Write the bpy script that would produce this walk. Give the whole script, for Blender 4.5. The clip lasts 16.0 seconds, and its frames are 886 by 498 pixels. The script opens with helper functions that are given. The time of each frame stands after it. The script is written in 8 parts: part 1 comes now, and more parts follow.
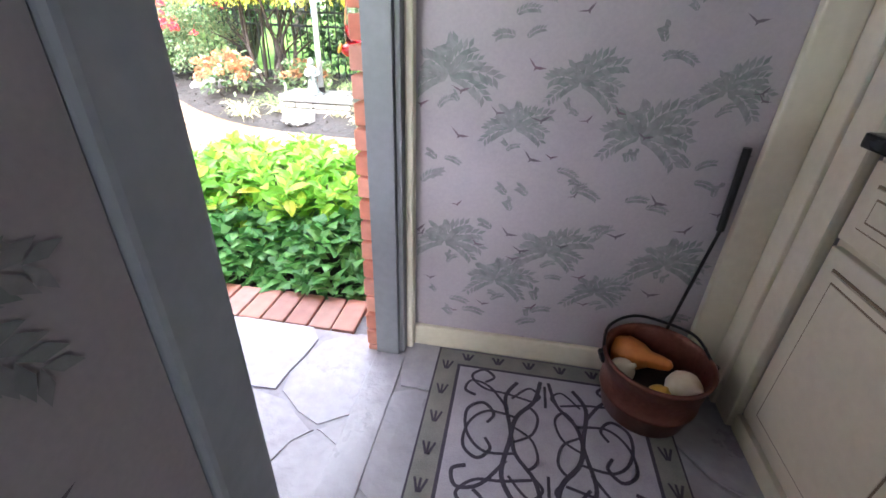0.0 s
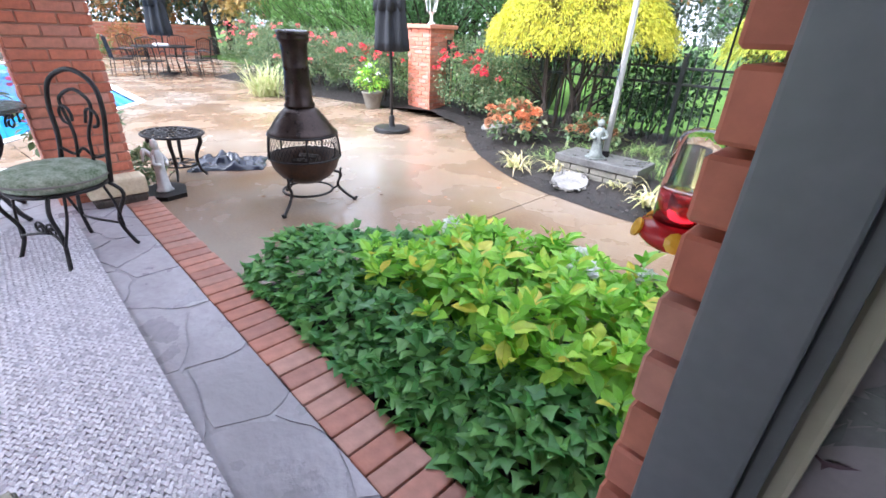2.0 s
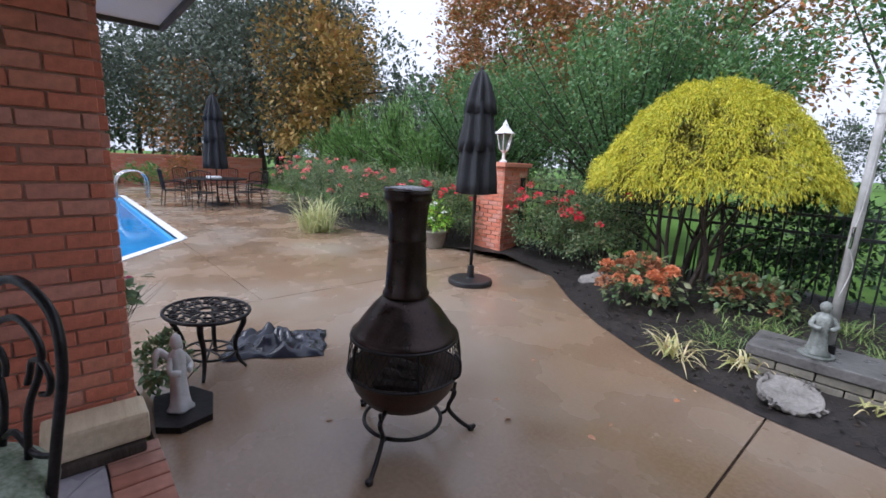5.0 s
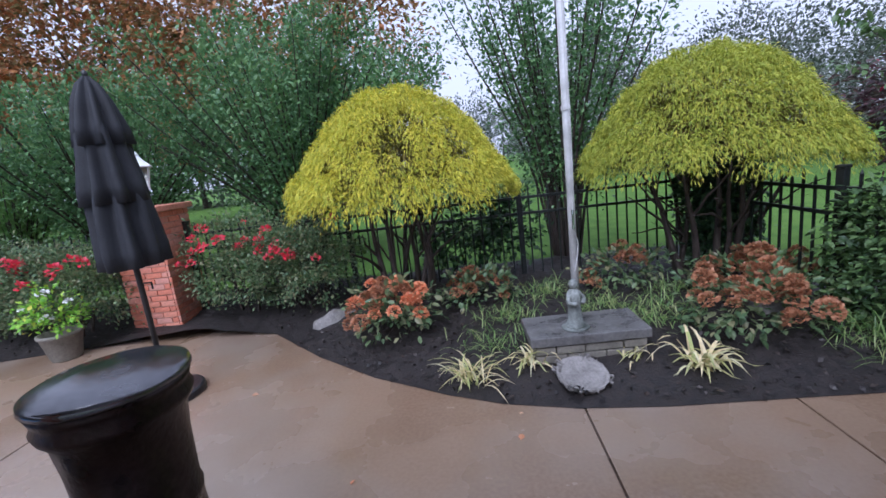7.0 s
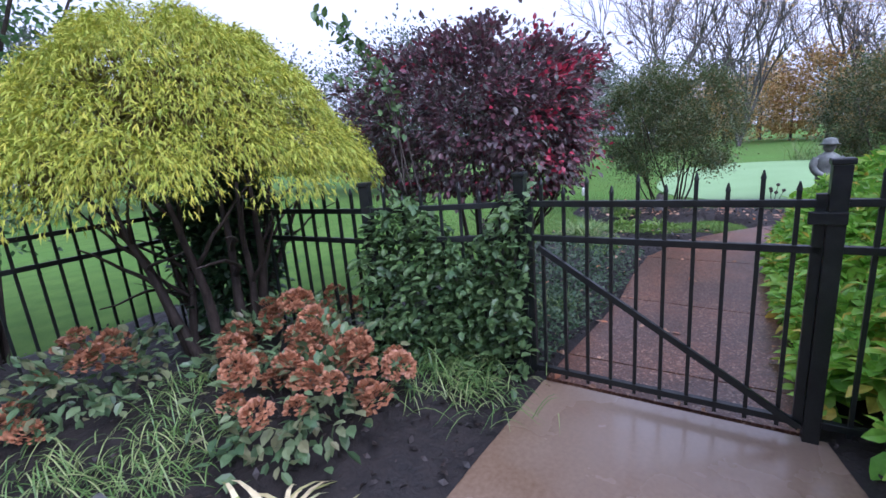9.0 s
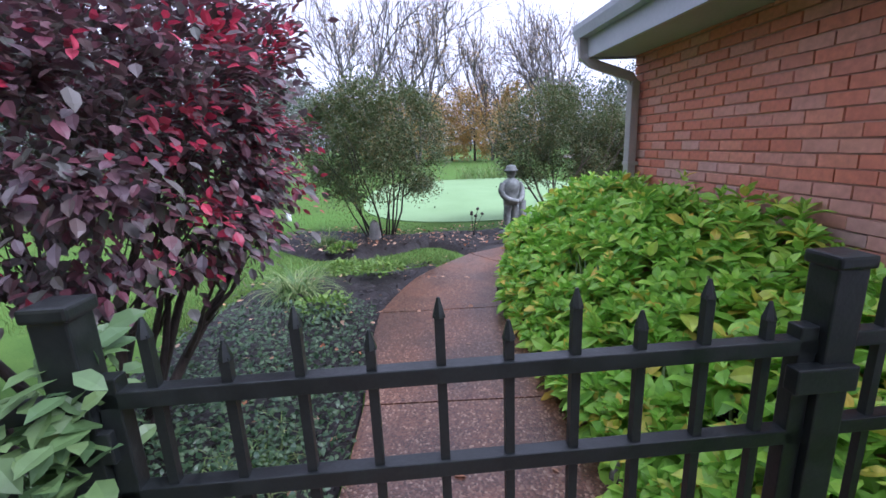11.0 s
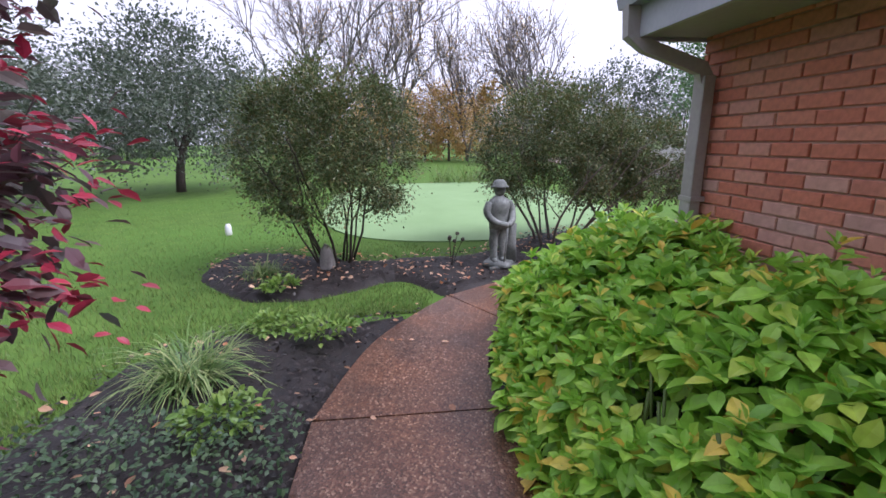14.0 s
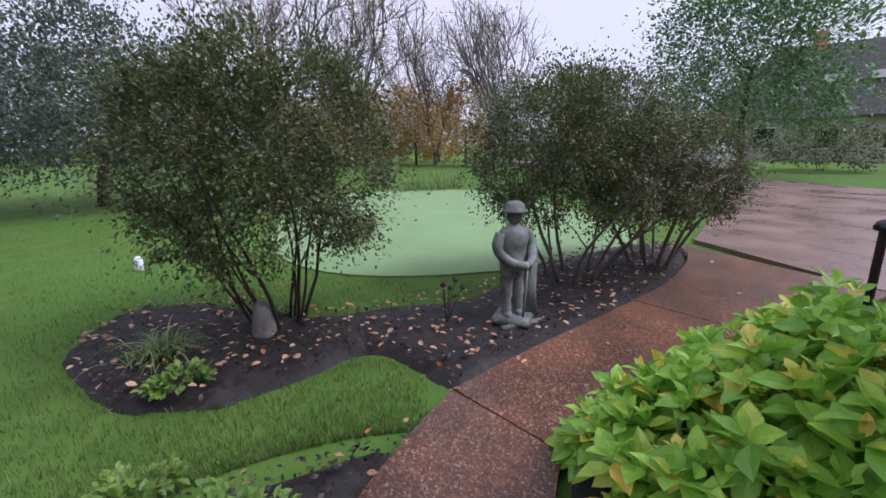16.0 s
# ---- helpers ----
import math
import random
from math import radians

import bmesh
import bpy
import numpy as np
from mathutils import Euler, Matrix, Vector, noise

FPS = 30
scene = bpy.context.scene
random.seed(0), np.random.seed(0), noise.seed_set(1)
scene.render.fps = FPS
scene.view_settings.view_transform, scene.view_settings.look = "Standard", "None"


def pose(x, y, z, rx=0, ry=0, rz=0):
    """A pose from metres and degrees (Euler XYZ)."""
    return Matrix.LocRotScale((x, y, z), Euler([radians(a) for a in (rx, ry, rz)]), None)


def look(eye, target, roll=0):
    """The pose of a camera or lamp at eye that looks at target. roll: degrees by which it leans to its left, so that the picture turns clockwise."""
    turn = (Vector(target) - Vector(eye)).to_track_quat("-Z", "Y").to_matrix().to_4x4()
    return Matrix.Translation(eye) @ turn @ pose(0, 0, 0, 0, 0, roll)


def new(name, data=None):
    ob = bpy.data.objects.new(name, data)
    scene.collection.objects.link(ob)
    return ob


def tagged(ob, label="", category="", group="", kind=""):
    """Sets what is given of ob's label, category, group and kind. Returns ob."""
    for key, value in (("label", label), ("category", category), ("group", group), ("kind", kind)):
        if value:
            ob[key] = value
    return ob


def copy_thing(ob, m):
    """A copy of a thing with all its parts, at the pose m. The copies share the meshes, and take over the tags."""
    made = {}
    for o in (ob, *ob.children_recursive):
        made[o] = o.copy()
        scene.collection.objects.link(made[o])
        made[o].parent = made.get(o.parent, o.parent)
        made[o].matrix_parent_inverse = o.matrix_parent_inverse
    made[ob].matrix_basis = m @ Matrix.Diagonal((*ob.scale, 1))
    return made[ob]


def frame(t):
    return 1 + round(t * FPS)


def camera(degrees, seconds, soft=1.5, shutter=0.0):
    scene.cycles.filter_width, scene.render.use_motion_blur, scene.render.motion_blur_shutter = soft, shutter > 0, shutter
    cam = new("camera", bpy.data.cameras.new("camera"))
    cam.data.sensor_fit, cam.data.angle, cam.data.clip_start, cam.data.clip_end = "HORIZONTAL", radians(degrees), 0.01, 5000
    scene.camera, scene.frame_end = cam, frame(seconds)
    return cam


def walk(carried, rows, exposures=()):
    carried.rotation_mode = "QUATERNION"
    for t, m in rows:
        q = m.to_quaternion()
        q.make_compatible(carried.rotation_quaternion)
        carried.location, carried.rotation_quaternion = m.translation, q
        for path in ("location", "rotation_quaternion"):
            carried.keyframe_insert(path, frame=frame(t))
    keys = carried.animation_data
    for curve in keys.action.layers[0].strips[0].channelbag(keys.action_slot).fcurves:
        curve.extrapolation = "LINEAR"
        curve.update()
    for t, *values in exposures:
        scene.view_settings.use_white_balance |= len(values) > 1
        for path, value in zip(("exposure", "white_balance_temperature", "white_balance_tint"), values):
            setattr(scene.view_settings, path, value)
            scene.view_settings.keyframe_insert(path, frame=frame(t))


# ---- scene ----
cam = camera(91.1, 16.0, soft=1.6)
PATH = [
    (0.0, look((-0.106, 0.094, 1.207), (-0.373, 1.819, 0.232), 2.2)),
    (0.5, look((-0.063, 0.263, 1.314), (-0.702, 1.863, 0.299), 3.8)),
    (1.0, look((-0.108, 0.46, 1.327), (-1.034, 1.927, 0.333), 6.2)),
    (1.5, look((-0.263, 0.657, 1.342), (-1.328, 2.093, 0.445), 4.7)),
    (2.0, look((-0.439, 0.823, 1.337), (-1.692, 2.104, 0.448), 2.5)),
    (2.5, look((-0.613, 0.949, 1.327), (-2.045, 2.036, 0.449), 2.8)),
    (3.0, look((-0.853, 1.035, 1.342), (-2.353, 2.131, 0.603), 1.9)),
    (3.5, look((-1.148, 1.125, 1.413), (-2.659, 2.301, 0.834), 2.5)),
    (3.7, look((-1.27, 1.15, 1.418), (-2.783, 2.346, 0.89), 2.8)),
    (6.0, look((-2.659, 1.423, 1.533), (-3.902, 2.97, 1.289), -3.3)),
    (6.5, look((-2.943, 1.592, 1.609), (-3.616, 3.449, 1.295), -5.8)),
    (7.0, look((-3.077, 1.866, 1.6), (-3.223, 3.821, 1.203), -6.8)),
    (7.5, look((-3.084, 2.249, 1.491), (-2.891, 4.197, 1.083), -5.8)),
    (8.0, look((-2.953, 2.68, 1.432), (-2.224, 4.49, 0.997), -6.4)),
    (8.5, look((-2.656, 3.081, 1.39), (-1.338, 4.509, 0.917), -6.3)),
    (9.0, pose(-2.326, 3.383, 1.394, 77.00, 4.70, -57.50)),
    (9.5, pose(-1.920, 3.645, 1.433, 77.10, 3.90, -70.10)),
    (10.0, pose(-1.468, 3.782, 1.407, 76.70, 3.20, -80.90)),
    (12.5, pose(-0.183, 3.763, 1.533, 76.50, 2.40, -101.43)),
    (13.0, pose(-0.016, 3.752, 1.533, 76.40, 2.40, -101.03)),
    (13.5, pose(0.318, 3.679, 1.524, 76.10, 2.20, -99.53)),
    (14.0, pose(0.647, 3.639, 1.567, 76.00, 0.70, -98.33)),
    (14.5, pose(1.091, 3.717, 1.550, 76.30, 0.90, -100.93)),
    (15.0, pose(1.533, 3.674, 1.482, 75.90, 1.00, -101.23)),
    (15.5, pose(1.955, 3.635, 1.524, 75.70, 0.90, -102.13)),
    (16.0, pose(2.370, 3.595, 1.584, 76.30, 0.90, -102.93)),
]
EXPO = [(0.0, 4.3, 5900, 13), (0.5, 3.55, 5700, 14), (1.0, 2.95, 5450, 15), (1.5, 2.7, 5500, 14), (2.0, 2.5, 5600, 13), (2.5, 2.3, 5700, 12), (3.0, 2.15, 5800, 13), (3.5, 1.8, 5850, 13), (6.0, 0.75, 5500, 17), (7.0, 0.75, 5250, 20),
        (7.5, 0.85, 5150, 22), (8.0, 1.0, 5100, 24), (9.0, 1.05, 5050, 26), (10.0, 1.3, 5000, 27), (12.5, 1.3, 5800, 22), (14.0, 1.02, 5750, 25), (14.5, 0.85, 5850, 25), (15.0, 0.9, 5850, 24), (15.5, 0.72, 5800, 24), (16.0, 0.56, 5700, 24)]
walk(cam, PATH, EXPO)

# ---- light: an overcast, rainy sky ----
world = bpy.data.worlds.new("overcast_sky")
scene.world = world
world.use_nodes = True
wn, wl = world.node_tree.nodes, world.node_tree.links
sky = wn.new("ShaderNodeTexSky")
sky.sky_type = "NISHITA"
sky.sun_disc = False
sky.sun_elevation, sky.sun_rotation = radians(48), radians(200)
sky.air_density, sky.dust_density, sky.ozone_density = 1.0, 6.0, 1.0
cloud = wn.new("ShaderNodeHueSaturation")
cloud.inputs["Saturation"].default_value = 0.16
cloud.inputs["Value"].default_value = 1.0
veil = wn.new("ShaderNodeMix")
veil.data_type = "RGBA"
veil.inputs["Factor"].default_value = 0.72
veil.inputs[7].default_value = (6.6, 6.7, 7.2, 1)
wl.new(sky.outputs[0], cloud.inputs["Color"])
wl.new(cloud.outputs[0], veil.inputs[6])
wl.new(veil.outputs[2], wn["Background"].inputs["Color"])
wn["Background"].inputs["Strength"].default_value = 0.10
sun = new("sun", bpy.data.lights.new("sun", "SUN"))
sun.data.energy, sun.data.angle, sun.data.color = 1.5, radians(40), (1.0, 0.97, 0.93)
sun.matrix_world = look((-10, -28, 33), (0, 0, 0))


# ---- materials ----
def mat(name, c1, c2, rough=0.6, scale=8.0, fine=60.0, bump=0.15, metal=0.0, rough2=None, detail=6.0, stain=None, stain_scale=1.2, bump_fine=0.5, spec=0.5, stretch=None):
    """Two colours mixed by noise at two scales, with relief, and an optional third colour in large stains."""
    m = bpy.data.materials.new(name)
    m.use_nodes = True
    n, l = m.node_tree.nodes, m.node_tree.links
    b = n["Principled BSDF"]
    tc = n.new("ShaderNodeTexCoord")
    src = tc.outputs["Object"]
    if stretch:
        mp = n.new("ShaderNodeMapping")
        mp.inputs["Scale"].default_value = stretch
        l.new(src, mp.inputs["Vector"])
        src = mp.outputs[0]
    n1, n2 = n.new("ShaderNodeTexNoise"), n.new("ShaderNodeTexNoise")
    n1.inputs["Scale"].default_value, n1.inputs["Detail"].default_value = scale, detail
    n2.inputs["Scale"].default_value, n2.inputs["Detail"].default_value = fine, 4
    for q in (n1, n2):
        l.new(src, q.inputs["Vector"])
    mx = n.new("ShaderNodeMath")
    mx.operation = "MULTIPLY_ADD"
    mx.inputs[1].default_value = 0.45
    l.new(n2.outputs[0], mx.inputs[0])
    sc = n.new("ShaderNodeMath")
    sc.operation = "MULTIPLY"
    sc.inputs[1].default_value = 0.6
    l.new(n1.outputs[0], sc.inputs[0])
    l.new(sc.outputs[0], mx.inputs[2])
    ramp = n.new("ShaderNodeValToRGB")
    ramp.color_ramp.elements[0].position, ramp.color_ramp.elements[1].position = 0.36, 0.68
    ramp.color_ramp.elements[0].color, ramp.color_ramp.elements[1].color = (*c1, 1), (*c2, 1)
    l.new(mx.outputs[0], ramp.inputs[0])
    col = ramp.outputs[0]
    if stain:
        n3 = n.new("ShaderNodeTexNoise")
        n3.inputs["Scale"].default_value, n3.inputs["Detail"].default_value = stain_scale, 5
        l.new(src, n3.inputs["Vector"])
        r3 = n.new("ShaderNodeValToRGB")
        r3.color_ramp.elements[0].position, r3.color_ramp.elements[1].position = 0.45, 0.66
        l.new(n3.outputs[0], r3.inputs[0])
        mix = n.new("ShaderNodeMix")
        mix.data_type = "RGBA"
        l.new(r3.outputs[0], mix.inputs[0])
        l.new(col, mix.inputs[6])
        mix.inputs[7].default_value = (*stain, 1)
        col = mix.outputs[2]
    l.new(col, b.inputs["Base Color"])
    b.inputs["Metallic"].default_value = metal
    b.inputs["Specular IOR Level"].default_value = spec
    if rough2 is None:
        b.inputs["Roughness"].default_value = rough
    else:
        mr = n.new("ShaderNodeMapRange")
        mr.inputs["From Min"].default_value, mr.inputs["From Max"].default_value = 0.35, 0.65
        mr.inputs["To Min"].default_value, mr.inputs["To Max"].default_value = rough, rough2
        l.new(n1.outputs[0], mr.inputs["Value"])
        l.new(mr.outputs[0], b.inputs["Roughness"])
    if bump:
        bp = n.new("ShaderNodeBump")
        bp.inputs["Strength"].default_value, bp.inputs["Distance"].default_value = bump, 0.01
        l.new(mx.outputs[0], bp.inputs["Height"])
        l.new(bp.outputs[0], b.inputs["Normal"])
    return m


def varied(name, cols, rough=0.7, by="object", fine=70.0, bump=0.3, spots=None, translucent=0.0, spec=0.5):
    """Pieces that each take their own colour out of a ramp: by object, or by island of a joined mesh."""
    m = bpy.data.materials.new(name)
    m.use_nodes = True
    n, l = m.node_tree.nodes, m.node_tree.links
    b = n["Principled BSDF"]
    if by == "object":
        rnd = n.new("ShaderNodeObjectInfo").outputs["Random"]
    else:
        rnd = n.new("ShaderNodeNewGeometry").outputs["Random Per Island"]
    ramp = n.new("ShaderNodeValToRGB")
    e = ramp.color_ramp.elements
    e[0].position, e[0].color = 0.0, (*cols[0], 1)
    e[1].position, e[1].color = 1.0, (*cols[-1], 1)
    for i, c in enumerate(cols[1:-1]):
        q = e.new((i + 1) / (len(cols) - 1))
        q.color = (*c, 1)
    l.new(rnd, ramp.inputs[0])
    tc = n.new("ShaderNodeTexCoord")
    nz = n.new("ShaderNodeTexNoise")
    nz.inputs["Scale"].default_value, nz.inputs["Detail"].default_value = fine, 5
    l.new(tc.outputs["Object"], nz.inputs["Vector"])
    mr = n.new("ShaderNodeMapRange")
    mr.inputs["To Min"].default_value, mr.inputs["To Max"].default_value = 0.6, 1.4
    l.new(nz.outputs[0], mr.inputs["Value"])
    mul = n.new("ShaderNodeMix")
    mul.data_type, mul.blend_type = "RGBA", "MULTIPLY"
    mul.inputs[0].default_value = 1.0
    l.new(ramp.outputs[0], mul.inputs[6])
    l.new(mr.outputs[0], mul.inputs[7])
    col = mul.outputs[2]
    if spots:
        r2 = n.new("ShaderNodeValToRGB")
        r2.color_ramp.elements[0].position, r2.color_ramp.elements[1].position = 0.58, 0.66
        l.new(nz.outputs[0], r2.inputs[0])
        mx = n.new("ShaderNodeMix")
        mx.data_type = "RGBA"
        l.new(r2.outputs[0], mx.inputs[0])
        l.new(col, mx.inputs[6])
        mx.inputs[7].default_value = (*spots, 1)
        col = mx.outputs[2]
    l.new(col, b.inputs["Base Color"])
    b.inputs["Roughness"].default_value = rough
    b.inputs["Specular IOR Level"].default_value = spec
    if bump:
        bp = n.new("ShaderNodeBump")
        bp.inputs["Strength"].default_value, bp.inputs["Distance"].default_value = bump, 0.006
        l.new(nz.outputs[0], bp.inputs["Height"])
        l.new(bp.outputs[0], b.inputs["Normal"])
    if translucent:
        tr = n.new("ShaderNodeBsdfTranslucent")
        l.new(col, tr.inputs["Color"])
        ms = n.new("ShaderNodeMixShader")
        ms.inputs[0].default_value = translucent
        l.new(b.outputs[0], ms.inputs[1])
        l.new(tr.outputs[0], ms.inputs[2])
        l.new(ms.outputs[0], n["Material Output"].inputs["Surface"])
    return m


def leaf(name, *cols, rough=0.42, translucent=0.3, fine=25.0):
    # autumn foliage: brightened and warmed, and greyed so haze is in the colour
    cols = [tuple(min(0.85, 1.25 * (0.91 * c + 0.09 * (0.3 * q[0] + 0.6 * q[1] + 0.1 * q[2])) * k) for c, k in zip(q, (1.12, 1.0, 1.0))) for q in cols]
    return varied(name, cols, rough, "island", fine, 0.0, translucent=translucent)


M = {}
M["lawn"] = mat("lawn_grass", (0.055, 0.120, 0.018), (0.115, 0.205, 0.036), 0.9, 3.0, 90, 0.6, stain=(0.085, 0.18, 0.028), stain_scale=0.25, spec=0.2)
M["green"] = mat("putting_green_turf", (0.185, 0.305, 0.120), (0.235, 0.37, 0.16), 0.75, 1.0, 120, 0.15)
M["concrete"] = mat("wet_tan_concrete", (0.19, 0.122, 0.076), (0.285, 0.198, 0.132), 0.10, 1.6, 45, 0.10, rough2=0.38, stain=(0.30, 0.248, 0.20), stain_scale=0.5, spec=0.6)
M["joint"] = mat("dark_joint", (0.05, 0.03, 0.02), (0.09, 0.06, 0.045), 0.9, 20, 80, 0.2)
M["porchceil"] = mat("porch_ceiling_board", (0.62, 0.62, 0.65), (0.68, 0.68, 0.71), 0.6, 3.0, 40, 0.05)
M["mulch"] = mat("dark_bark_mulch", (0.006, 0.005, 0.005), (0.030, 0.023, 0.020), 0.55, 14, 60, 1.0, rough2=0.8)
M["flag"] = mat("wet_grey_flagstone", (0.27, 0.255, 0.29), (0.39, 0.37, 0.41), 0.22, 5.0, 26, 1.0, rough2=0.55, stain=(0.24, 0.225, 0.25), stain_scale=1.4)
M["grout"] = mat("grey_grout", (0.10, 0.095, 0.105), (0.17, 0.16, 0.175), 0.6, 12, 60, 0.3)
M["brick"] = varied("red_brick", [(0.46, 0.145, 0.088), (0.56, 0.19, 0.115), (0.50, 0.165, 0.10), (0.57, 0.23, 0.15), (0.52, 0.25, 0.19), (0.48, 0.16, 0.10)], 0.7, "object", 30.0, 0.5)
M["brick_i"] = varied("red_brick_joined", [(0.46, 0.145, 0.088), (0.56, 0.19, 0.115), (0.50, 0.165, 0.10), (0.57, 0.23, 0.15), (0.52, 0.25, 0.19), (0.48, 0.16, 0.10)], 0.7, "island", 30.0, 0.5)
M["paver"] = varied("worn_brick_paver", [(0.32, 0.125, 0.085), (0.39, 0.17, 0.12), (0.27, 0.11, 0.08), (0.37, 0.20, 0.155)], 0.5, "object", 22.0, 0.5)
M["mortar"] = mat("grey_mortar", (0.36, 0.215, 0.165), (0.46, 0.29, 0.23), 0.9, 20, 90, 0.3)
M["trim"] = mat("cream_trim_paint", (0.62, 0.56, 0.43), (0.70, 0.64, 0.50), 0.45, 2.0, 40, 0.05)
# door paint darkened: the doorway's shade is put into its colour
M["jamb"] = mat("shade_grey_door_paint", (0.15, 0.153, 0.165), (0.19, 0.193, 0.205), 0.4, 2.0, 40, 0.05)
M["fascia"] = mat("grey_fascia_paint", (0.34, 0.36, 0.40), (0.42, 0.44, 0.48), 0.5, 3.0, 40, 0.06)
M["spout"] = mat("taupe_downspout_paint", (0.30, 0.28, 0.27), (0.37, 0.345, 0.33), 0.45, 5.0, 40, 0.06)
M["soffit"] = mat("grey_soffit_board", (0.30, 0.30, 0.32), (0.36, 0.36, 0.38), 0.6, 3.0, 40, 0.05)
M["shingle"] = mat("dark_roof_shingle", (0.05, 0.045, 0.045), (0.10, 0.09, 0.09), 0.85, 6, 80, 0.6)
M["plaster"] = mat("pale_ceiling_plaster", (0.68, 0.66, 0.64), (0.74, 0.72, 0.70), 0.8, 3.0, 60, 0.05)
M["black"] = mat("black_fence_paint", (0.006, 0.008, 0.008), (0.016, 0.019, 0.018), 0.3, 20, 120, 0.12, rough2=0.5)
M["iron"] = mat("dark_wrought_iron", (0.014, 0.013, 0.015), (0.035, 0.032, 0.034), 0.38, 25, 120, 0.25, metal=0.6)
M["bronze"] = mat("dark_bronze_cast_iron", (0.020, 0.014, 0.013), (0.052, 0.036, 0.032), 0.26, 14, 90, 0.3, metal=0.75, rough2=0.45)
M["lid"] = mat("wet_grey_metal_lid", (0.10, 0.10, 0.105), (0.19, 0.19, 0.20), 0.08, 9, 60, 0.1, metal=0.8, rough2=0.3)
M["rust"] = mat("rust_tinged_bowl", (0.025, 0.016, 0.012), (0.085, 0.042, 0.026), 0.45, 9, 70, 0.4, metal=0.4)
M["canvas"] = mat("black_umbrella_canvas", (0.010, 0.011, 0.014), (0.024, 0.026, 0.032), 0.75, 6, 140, 0.3)
M["rubber"] = mat("black_plastic", (0.012, 0.012, 0.013), (0.022, 0.022, 0.024), 0.35, 10, 90, 0.1)
M["tarp"] = mat("dark_blue_black_plastic_sheet", (0.012, 0.014, 0.024), (0.030, 0.035, 0.055), 0.16, 12, 70, 0.3)
M["steel"] = mat("polished_steel", (0.6, 0.62, 0.65), (0.7, 0.72, 0.75), 0.15, 10, 60, 0.03, metal=1.0)
M["pole"] = mat("weathered_white_pole", (0.47, 0.47, 0.46), (0.62, 0.62, 0.61), 0.45, 5, 50, 0.15, stain=(0.30, 0.30, 0.28), stain_scale=3.5)
M["stone"] = mat("wet_grey_slab_stone", (0.060, 0.058, 0.056), (0.17, 0.165, 0.16), 0.22, 4, 40, 0.5, rough2=0.55)
M["ledge"] = mat("stacked_ledge_stone", (0.13, 0.12, 0.10), (0.25, 0.23, 0.19), 0.6, 7, 50, 0.6)
M["rock"] = mat("grey_garden_rock", (0.14, 0.13, 0.12), (0.30, 0.28, 0.26), 0.7, 9, 60, 0.7)
M["statue"] = mat("weathered_concrete_statue", (0.11, 0.125, 0.115), (0.30, 0.32, 0.30), 0.6, 9, 60, 0.4, stain=(0.07, 0.08, 0.07), stain_scale=5)
M["pale_statue"] = mat("pale_cast_statue", (0.60, 0.60, 0.61), (0.74, 0.74, 0.75), 0.55, 14, 60, 0.3, stain=(0.36, 0.36, 0.36), stain_scale=7)
M["copper"] = mat("aged_copper_bucket", (0.11, 0.038, 0.026), (0.20, 0.075, 0.05), 0.35, 8, 60, 0.2, metal=0.5)
M["wick"] = varied("grey_resin_wicker", [(0.40, 0.43, 0.49), (0.50, 0.53, 0.60), (0.62, 0.655, 0.72), (0.44, 0.47, 0.54)], 0.35, "island", 60, 0.2)
M["cushion"] = mat("beige_cushion_fabric", (0.42, 0.40, 0.34), (0.50, 0.48, 0.41), 0.9, 5, 300, 0.25)
M["piping"] = mat("grey_piping", (0.16, 0.155, 0.14), (0.22, 0.215, 0.20), 0.9, 5, 200, 0.2)
M["log"] = mat("pale_split_log", (0.52, 0.42, 0.28), (0.70, 0.60, 0.44), 0.75, 5, 60, 0.4, stretch=(1, 8, 8))
M["bark"] = mat("dark_wet_bark", (0.022, 0.016, 0.013), (0.075, 0.056, 0.045), 0.75, 16, 70, 0.9, stretch=(1, 1, 0.25))
M["bark_pale"] = mat("pale_grey_bark", (0.13, 0.11, 0.10), (0.26, 0.225, 0.20), 0.8, 12, 70, 0.6, stretch=(1, 1, 0.25))
M["water"] = mat("blue_pool_water", (0.02, 0.20, 0.50), (0.035, 0.27, 0.62), 0.04, 1.2, 9, 0.25, spec=0.5)
M["liner"] = mat("pool_liner_blue", (0.10, 0.38, 0.62), (0.16, 0.46, 0.70), 0.4, 3, 30, 0.05)
M["coping"] = mat("white_pool_coping", (0.62, 0.63, 0.65), (0.74, 0.75, 0.76), 0.5, 6, 60, 0.1)
M["road"] = mat("wet_brown_driveway", (0.17, 0.105, 0.08), (0.27, 0.18, 0.145), 0.2, 1.0, 50, 0.15, rough2=0.5)
M["white"] = mat("white_paint", (0.74, 0.74, 0.75), (0.80, 0.80, 0.81), 0.4, 4, 40, 0.04)
M["redplastic"] = mat("red_feeder_plastic", (0.42, 0.010, 0.014), (0.52, 0.018, 0.02), 0.25, 5, 40, 0.03)
M["yellow"] = mat("yellow_feeder_flower", (0.75, 0.40, 0.02), (0.82, 0.50, 0.04), 0.35, 8, 40, 0.05)
M["gourd_o"] = mat("orange_gourd_skin", (0.55, 0.16, 0.03), (0.68, 0.26, 0.05), 0.4, 8, 40, 0.15)
M["gourd_w"] = mat("cream_gourd_skin", (0.60, 0.50, 0.34), (0.70, 0.62, 0.46), 0.45, 8, 40, 0.15)
M["gourd_y"] = mat("yellow_gourd_skin", (0.72, 0.45, 0.05), (0.80, 0.55, 0.10), 0.4, 8, 40, 0.15)
